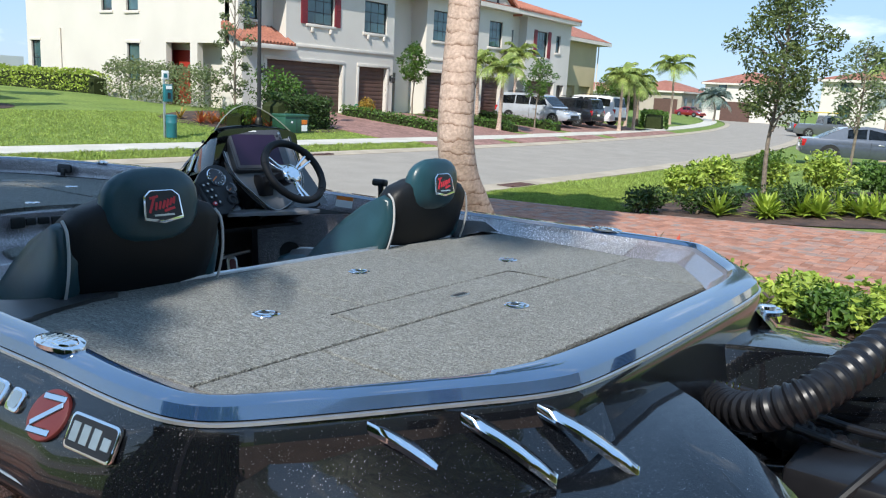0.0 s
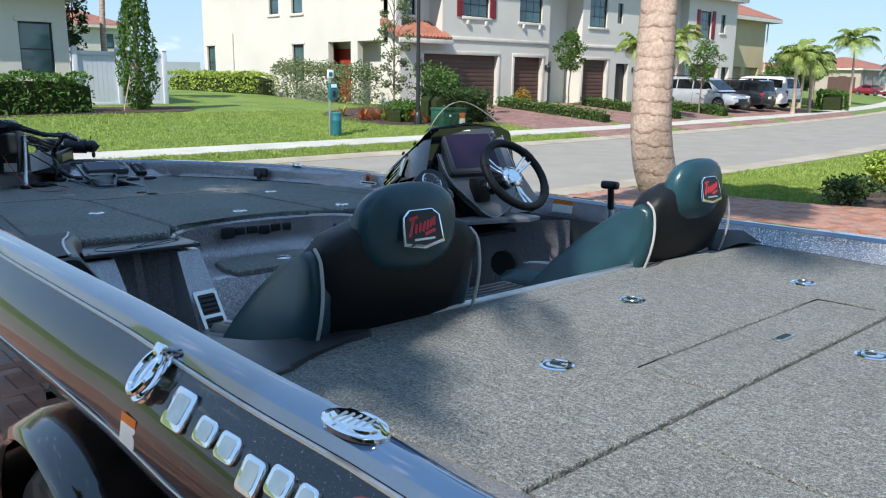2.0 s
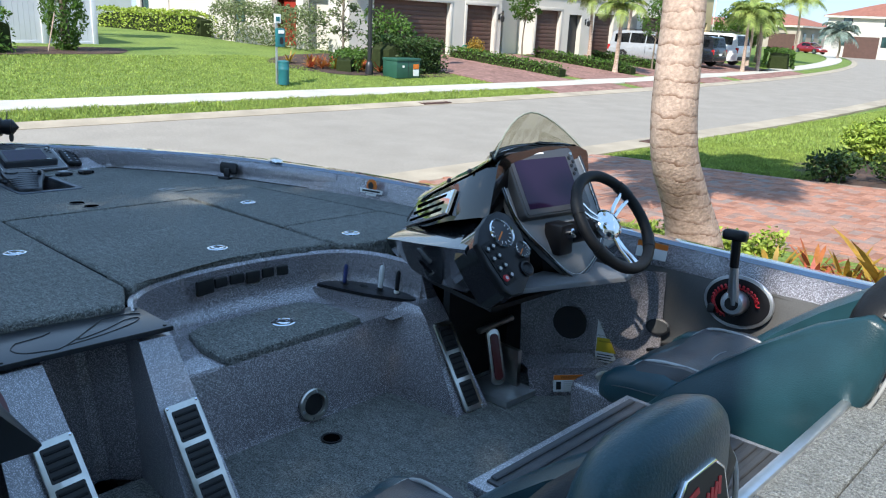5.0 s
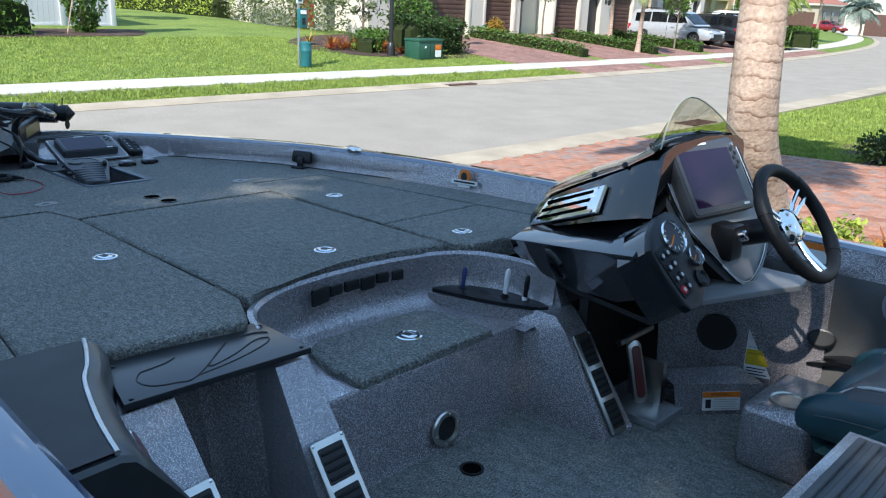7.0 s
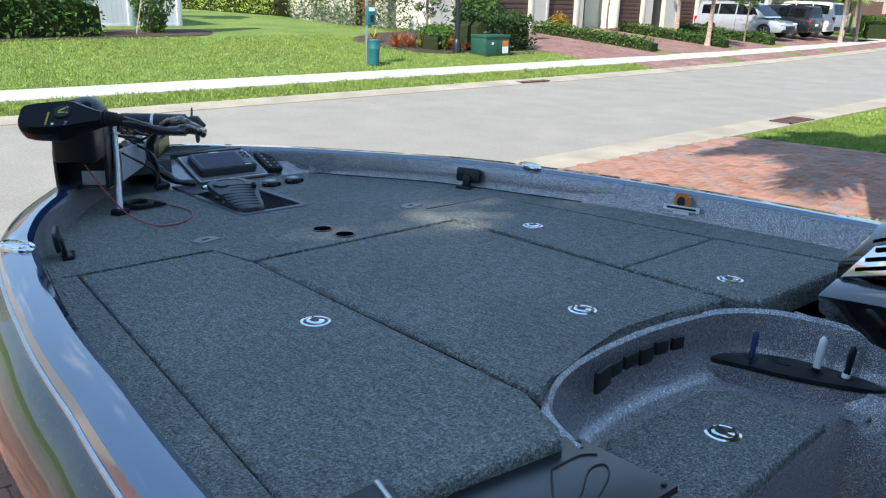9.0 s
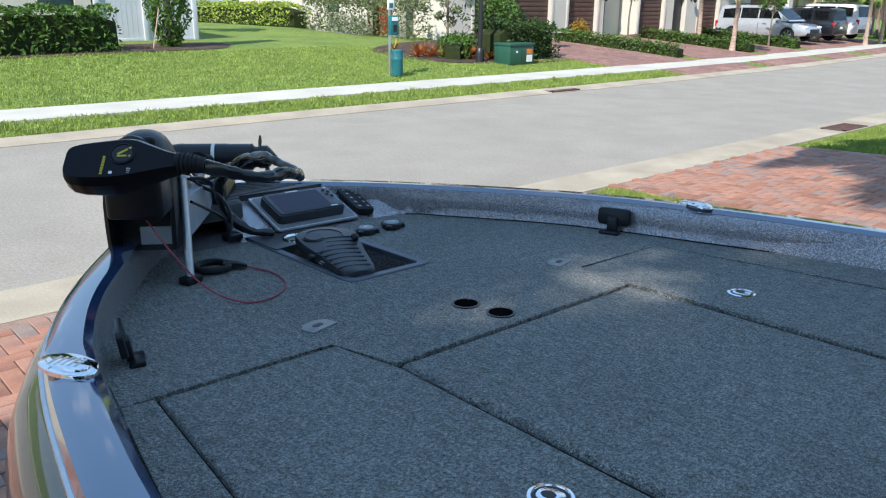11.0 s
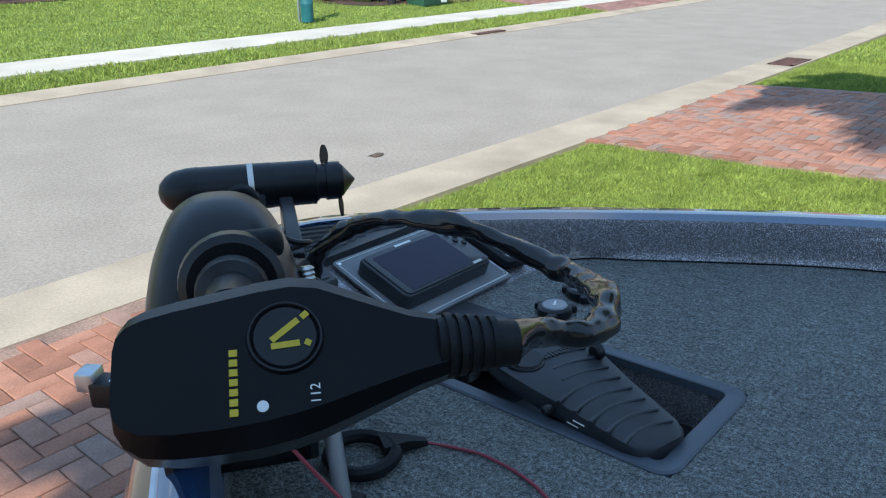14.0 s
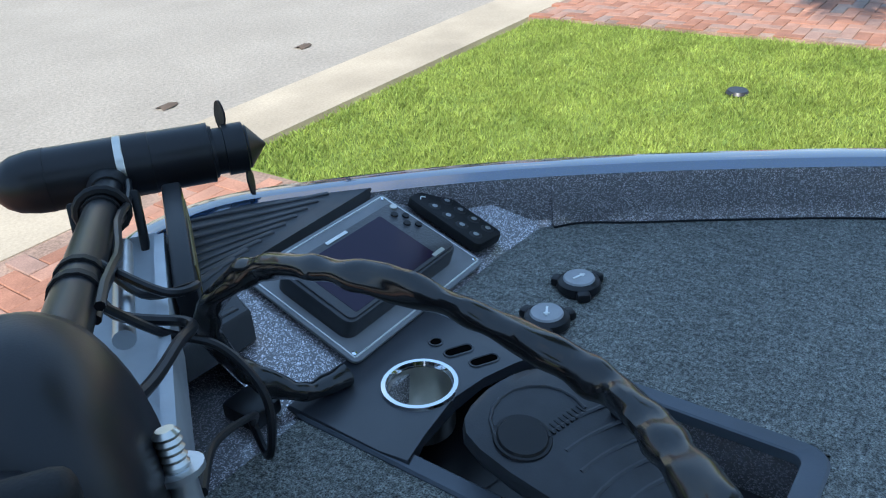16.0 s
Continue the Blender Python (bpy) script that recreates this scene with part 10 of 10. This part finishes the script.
            for k in range(5):
                part("spoke", moved(box((0.03, -0.025, 0.112), (r * 0.62, 0.025, 0.122)), m @ pose(0, 0, 0, 0, 0, 72 * k)), M_ALU, t)
    for sgn in (-1, 1):
        part("headlight", moved(box((h * 0.90, sgn * W * 0.36 - 0.16, nose * 0.72), (h * 0.985, sgn * W * 0.36 + 0.16, nose * 0.85), 0.03), Matrix()), M_HEAD, ob, "clear headlight")
        part("tail_light", box((-h * 0.995, sgn * W * 0.43 - 0.09, belt * 0.66), (-h * 0.93, sgn * W * 0.43 + 0.07, belt * 0.96), 0.02), M_TAIL, ob, "red tail light")
        part("mirror", box((h * 0.36, sgn * (W / 2 + 0.02) - 0.09, belt + 0.0), (h * 0.41, sgn * (W / 2 + 0.02) + 0.09, belt + 0.14), 0.03), body_m, ob)
        part("door_line", box((-0.02 * h, sgn * (W / 2 + 0.001) - 0.004, 0.36), (-0.015 * h, sgn * (W / 2 + 0.001) + 0.004, belt * 0.95)), M_INK_SHADE, ob)
        part("door_handle", box((0.08 * h, sgn * (W / 2 - 0.004) - 0.012, belt * 0.84), (0.16 * h, sgn * (W / 2 - 0.004) + 0.012, belt * 0.88), 0.006), M_ALU, ob)
    part("grille", box((h * 0.975, -W * 0.26, 0.42), (h * 1.004, W * 0.26, nose * 0.68), 0.01), M_INK_SHADE, ob)
    part("bumper_front", box((h * 0.95, -W * 0.40, 0.26), (h * 1.01, W * 0.40, 0.42), 0.03), M_BLACK if shape != "sedan" else body_m, ob)
    part("bumper_rear", box((-h * 1.01, -W * 0.42, 0.34), (-h * 0.95, W * 0.42, 0.55), 0.03), M_BLACK if shape != "sedan" else body_m, ob)
    part("plate_bar", box((-h * 1.012, -0.16, belt * 0.62), (-h * 0.99, 0.16, belt * 0.74)), M_WHITE, ob)
    if shape in ("suv", "van"):
        for sgn in (-1, 1):
            part("roof_rail", tube([(-0.7 * h, sgn * W * 0.34, H + 0.02), (-0.66 * h, sgn * W * 0.34, H + 0.06), (0.0, sgn * W * 0.34, H + 0.06), (0.04 * h, sgn * W * 0.34, H + 0.02)], 0.02, 6), M_DARK_FRAME, ob)
    if rack:
        for sgn in (-1, 1):
            part("ladder_rail", tube([(-0.95 * h, sgn * 0.3, H + 0.18), (0.5 * h, sgn * 0.3, H + 0.18)], 0.04, 6), M_YELLOW, ob, "yellow ladder rail")
            for u in (-0.7, 0.1):
                part("rack_post", tube([(u * h, sgn * W * 0.42, belt), (u * h, sgn * W * 0.40, H + 0.14)], 0.03, 6), M_DARK_FRAME, ob)
    return ob


vehicle("silver_minivan", (40.0, 24.7), -90, 5.1, 1.98, 1.78, (0.46, 0.49, 0.53), "silver minivan parked on a paver driveway", "van")
vehicle("black_suv", (43.3, 24.6), 90, 4.7, 1.9, 1.70, (0.018, 0.02, 0.026), "black crossover parked between two cars", "suv")
vehicle("white_suv", (47.2, 25.2), 90, 5.3, 2.05, 1.92, (0.80, 0.81, 0.82), "large white suv parked on a driveway", "suv")
vehicle("red_car", (114.0, 42.2), 250, 4.6, 1.85, 1.5, (0.30, 0.012, 0.02), "red car parked far down the street", "sedan")
vehicle("grey_sedan", (32.3, 5.3), -72, 4.9, 1.88, 1.45, (0.085, 0.10, 0.13), "dark grey sedan parked beside the street", "sedan")
vehicle("grey_pickup", (68.0, 14.1), -60, 5.6, 2.0, 1.85, (0.12, 0.13, 0.14), "grey pickup truck with a yellow ladder rack", "pickup", True)

# ---- paving bricks and grass, the small pieces last ----
def paver_mat(name, socket, dark=1.0):
    m = mat(name, (0.5, 0.5, 0.5), 0.9, var=0.10, scale=6, fine=0.16, fine_scale=90, bump=0.5, bump_scale=120, spec=0.25)
    t = m.node_tree
    b = t.nodes["Principled BSDF"]
    src = b.inputs["Base Color"].links[0].from_socket
    n = t.nodes.new("ShaderNodeObjectInfo" if socket == "Random" else "ShaderNodeNewGeometry")
    r = t.nodes.new("ShaderNodeValToRGB")
    el = r.color_ramp.elements
    tones = ((0.0, (0.58, 0.28, 0.19)), (0.3, (0.76, 0.36, 0.24)), (0.55, (0.88, 0.45, 0.31)), (0.75, (0.72, 0.42, 0.32)), (0.9, (0.56, 0.43, 0.37)), (1.0, (0.82, 0.39, 0.26)))
    for i, (p, c) in enumerate(tones):
        e = el[i] if i < 2 else el.new(p)
        e.position, e.color = p, (*[v * dark for v in c], 1)
    t.links.new(n.outputs[socket], r.inputs["Fac"])
    x = t.nodes.new("ShaderNodeMix")
    x.data_type, x.blend_type = "RGBA", "MULTIPLY"
    x.inputs[0].default_value = 1.0
    t.links.new(src, x.inputs[6])
    t.links.new(r.outputs["Color"], x.inputs[7])
    t.links.new(x.outputs[2], b.inputs["Base Color"])
    return m


M_PAVER = paver_mat("red paver", "Random", 0.9)
M_PAVER_REST = paver_mat("red paver field", "Random Per Island", 0.9)
M_PAVER_OLD = paver_mat("weathered paver field", "Random Per Island", 0.95)


def brick_points(w, l):
    """A paving brick's points and faces, its top edge chamfered."""
    a, b, c = w / 2 - 0.003, l / 2 - 0.003, 0.005
    v = [(sx * a, sy * b, -0.03) for sx, sy in ((-1, -1), (1, -1), (1, 1), (-1, 1))] + [(sx * a, sy * b, 0.008) for sx, sy in ((-1, -1), (1, -1), (1, 1), (-1, 1))] + [(sx * (a - c), sy * (b - c), 0.012) for sx, sy in ((-1, -1), (1, -1), (1, 1), (-1, 1))]
    f = [(8, 9, 10, 11)] + [(i, (i + 1) % 4, 4 + (i + 1) % 4, 4 + i) for i in range(4)] + [(4 + i, 4 + (i + 1) % 4, 8 + (i + 1) % 4, 8 + i) for i in range(4)]
    return v, f


def herringbone(x0, x1, y0, y1):
    """Places of the bricks of a square herringbone: (x, y, lies along x)."""
    out = []
    for i in range(int((x1 - x0) / 0.12) - 1):
        for j in range(int((y1 - y0) / 0.12) - 1):
            k = (i - j) % 4
            if k == 0:
                out.append((x0 + (i + 1) * 0.12, y0 + (j + 0.5) * 0.12, True))
            elif k == 3:
                out.append((x0 + (i + 0.5) * 0.12, y0 + (j + 1) * 0.12, False))
    return out


def pave(parent, x0, x1, y0, y1, near, field, seed):
    """Bricks of a drive: those of the near stretch each by itself, the rest in one mesh."""
    rng = np.random.default_rng(seed)
    forms = {}
    for flat in (True, False):
        v, f = brick_points(*((0.24, 0.12) if flat else (0.12, 0.24)))
        me = bpy.data.meshes.new("paving_brick")
        me.from_pydata(v, [], f)
        me.materials.append(M_PAVER)
        forms[flat] = (v, f, me)
    V, F, count = [], [], 0
    for x, y, flat in herringbone(x0, x1, y0, y1):
        v, f, me = forms[flat]
        z = ground_z(x, y) + rng.normal() * 0.0012
        tilt = rng.normal(size=2) * 0.006
        if near and near[0] < x < near[1] and near[2] < y < near[3] and count < 300:
            ob = new("paving_brick", me)
            ob.parent = parent
            ob.matrix_world = pose(x, y, z, math.degrees(tilt[0]) - 1.6, math.degrees(tilt[1]), rng.normal() * 0.35)
            count += 1
        else:
            k = len(V)
            V += [(x + p[0], y + p[1], z + p[2] - 0.028 * p[1] + tilt[0] * p[1] + tilt[1] * p[0]) for p in v]
            F += [tuple(q + k for q in r) for r in f]
    me = bpy.data.meshes.new("paving_brick_field")
    me.from_pydata(V, [], F)
    me.materials.append(field)
    ob = new("paving_brick_field", me)
    tagged(ob, "", "", "", "stuff")
    ob.parent = parent


pave(bpy.data.objects["driveway_1"], -4.4, 2.25, -2.0, 9.36, (-1.45, 1.05, 6.9, 9.36), M_PAVER_REST, 5)
pave(bpy.data.objects["driveway_2"], 6.35, 11.0, -3.0, 9.36, (6.35, 8.75, 6.9, 9.36), M_PAVER_OLD, 6)

M_LAWN_BLADE = leaf_mat("lawn blade", (0.34, 0.42, 0.10), (0.22, 0.30, 0.065), 0.6)


def grass(areas, label, seed):
    """Bent blades: areas of (x0, x1, y0, y1, blades for a square metre, height, width)."""
    rng = np.random.default_rng(seed)
    allv = []
    for x0, x1, y0, y1, dens, h, w in areas:
        n = int((x1 - x0) * (y1 - y0) * dens)
        x, y = rng.uniform(x0, x1, n), rng.uniform(y0, y1, n)
        clump = 0.8 + 0.25 * np.sin(x * 5.1 + np.sin(y * 3.7)) * np.cos(y * 6.3 + np.sin(x * 4.1))
        z = np.array([ground_z(a, b) for a, b in zip(x, y)]) - 0.034
        a, hh = rng.uniform(0, 2 * np.pi, n), h * rng.uniform(0.6, 1.25, n) * clump
        lean = hh * rng.uniform(0.2, 0.9, n)
        b = a + np.pi / 2 + rng.normal(size=n) * 0.6
        ca, sa_, cb, sb_ = np.cos(a), np.sin(a), np.cos(b), np.sin(b)
        p0 = np.stack([x - ca * w / 2, y - sa_ * w / 2, z], 1)
        p1 = np.stack([x + ca * w / 2, y + sa_ * w / 2, z], 1)
        p2 = np.stack([x + ca * w * 0.4 + cb * lean * 0.35, y + sa_ * w * 0.4 + sb_ * lean * 0.35, z + hh * 0.6], 1)
        p3 = np.stack([x + cb * lean, y + sb_ * lean, z + hh], 1)
        p4 = np.stack([x - ca * w * 0.4 + cb * lean * 0.35, y - sa_ * w * 0.4 + sb_ * lean * 0.35, z + hh * 0.6], 1)
        allv.append(np.stack([p0, p1, p2, p3, p4], 1).reshape(-1, 3))
    v = np.concatenate(allv)
    n = len(v) // 5
    me = bpy.data.meshes.new("grass")
    me.from_pydata(v.tolist(), [], (np.arange(n)[:, None] * 5 + np.arange(5)[None]).tolist())
    me.materials.append(M_LAWN_BLADE)
    tagged(new("grass", me), label, "grass", "", "stuff")


grass([(2.3, 6.3, 5.2, 9.27, 6200, 0.055, 0.0055), (2.3, 3.7, 3.0, 5.2, 1500, 0.06, 0.008), (11.05, 14.5, 5.6, 9.27, 2200, 0.07, 0.010), (14.5, 30.0, 6.3, 9.27, 500, 0.08, 0.02)], "bright green cut grass beside the driveways", 11)
grass([(-4.0, 14.0, 17.14, 18.10, 800, 0.10, 0.016), (14.0, 20.5, 17.2, 18.10, 700, 0.10, 0.018)], "ragged green grass of the verge by the street", 12)
grass([(-2.0, 15.0, 19.78, 26.8, 420, 0.065, 0.02), (15.0, 20.4, 19.9, 22.0, 420, 0.065, 0.02)], "cut green grass of the lawn across the street", 13)
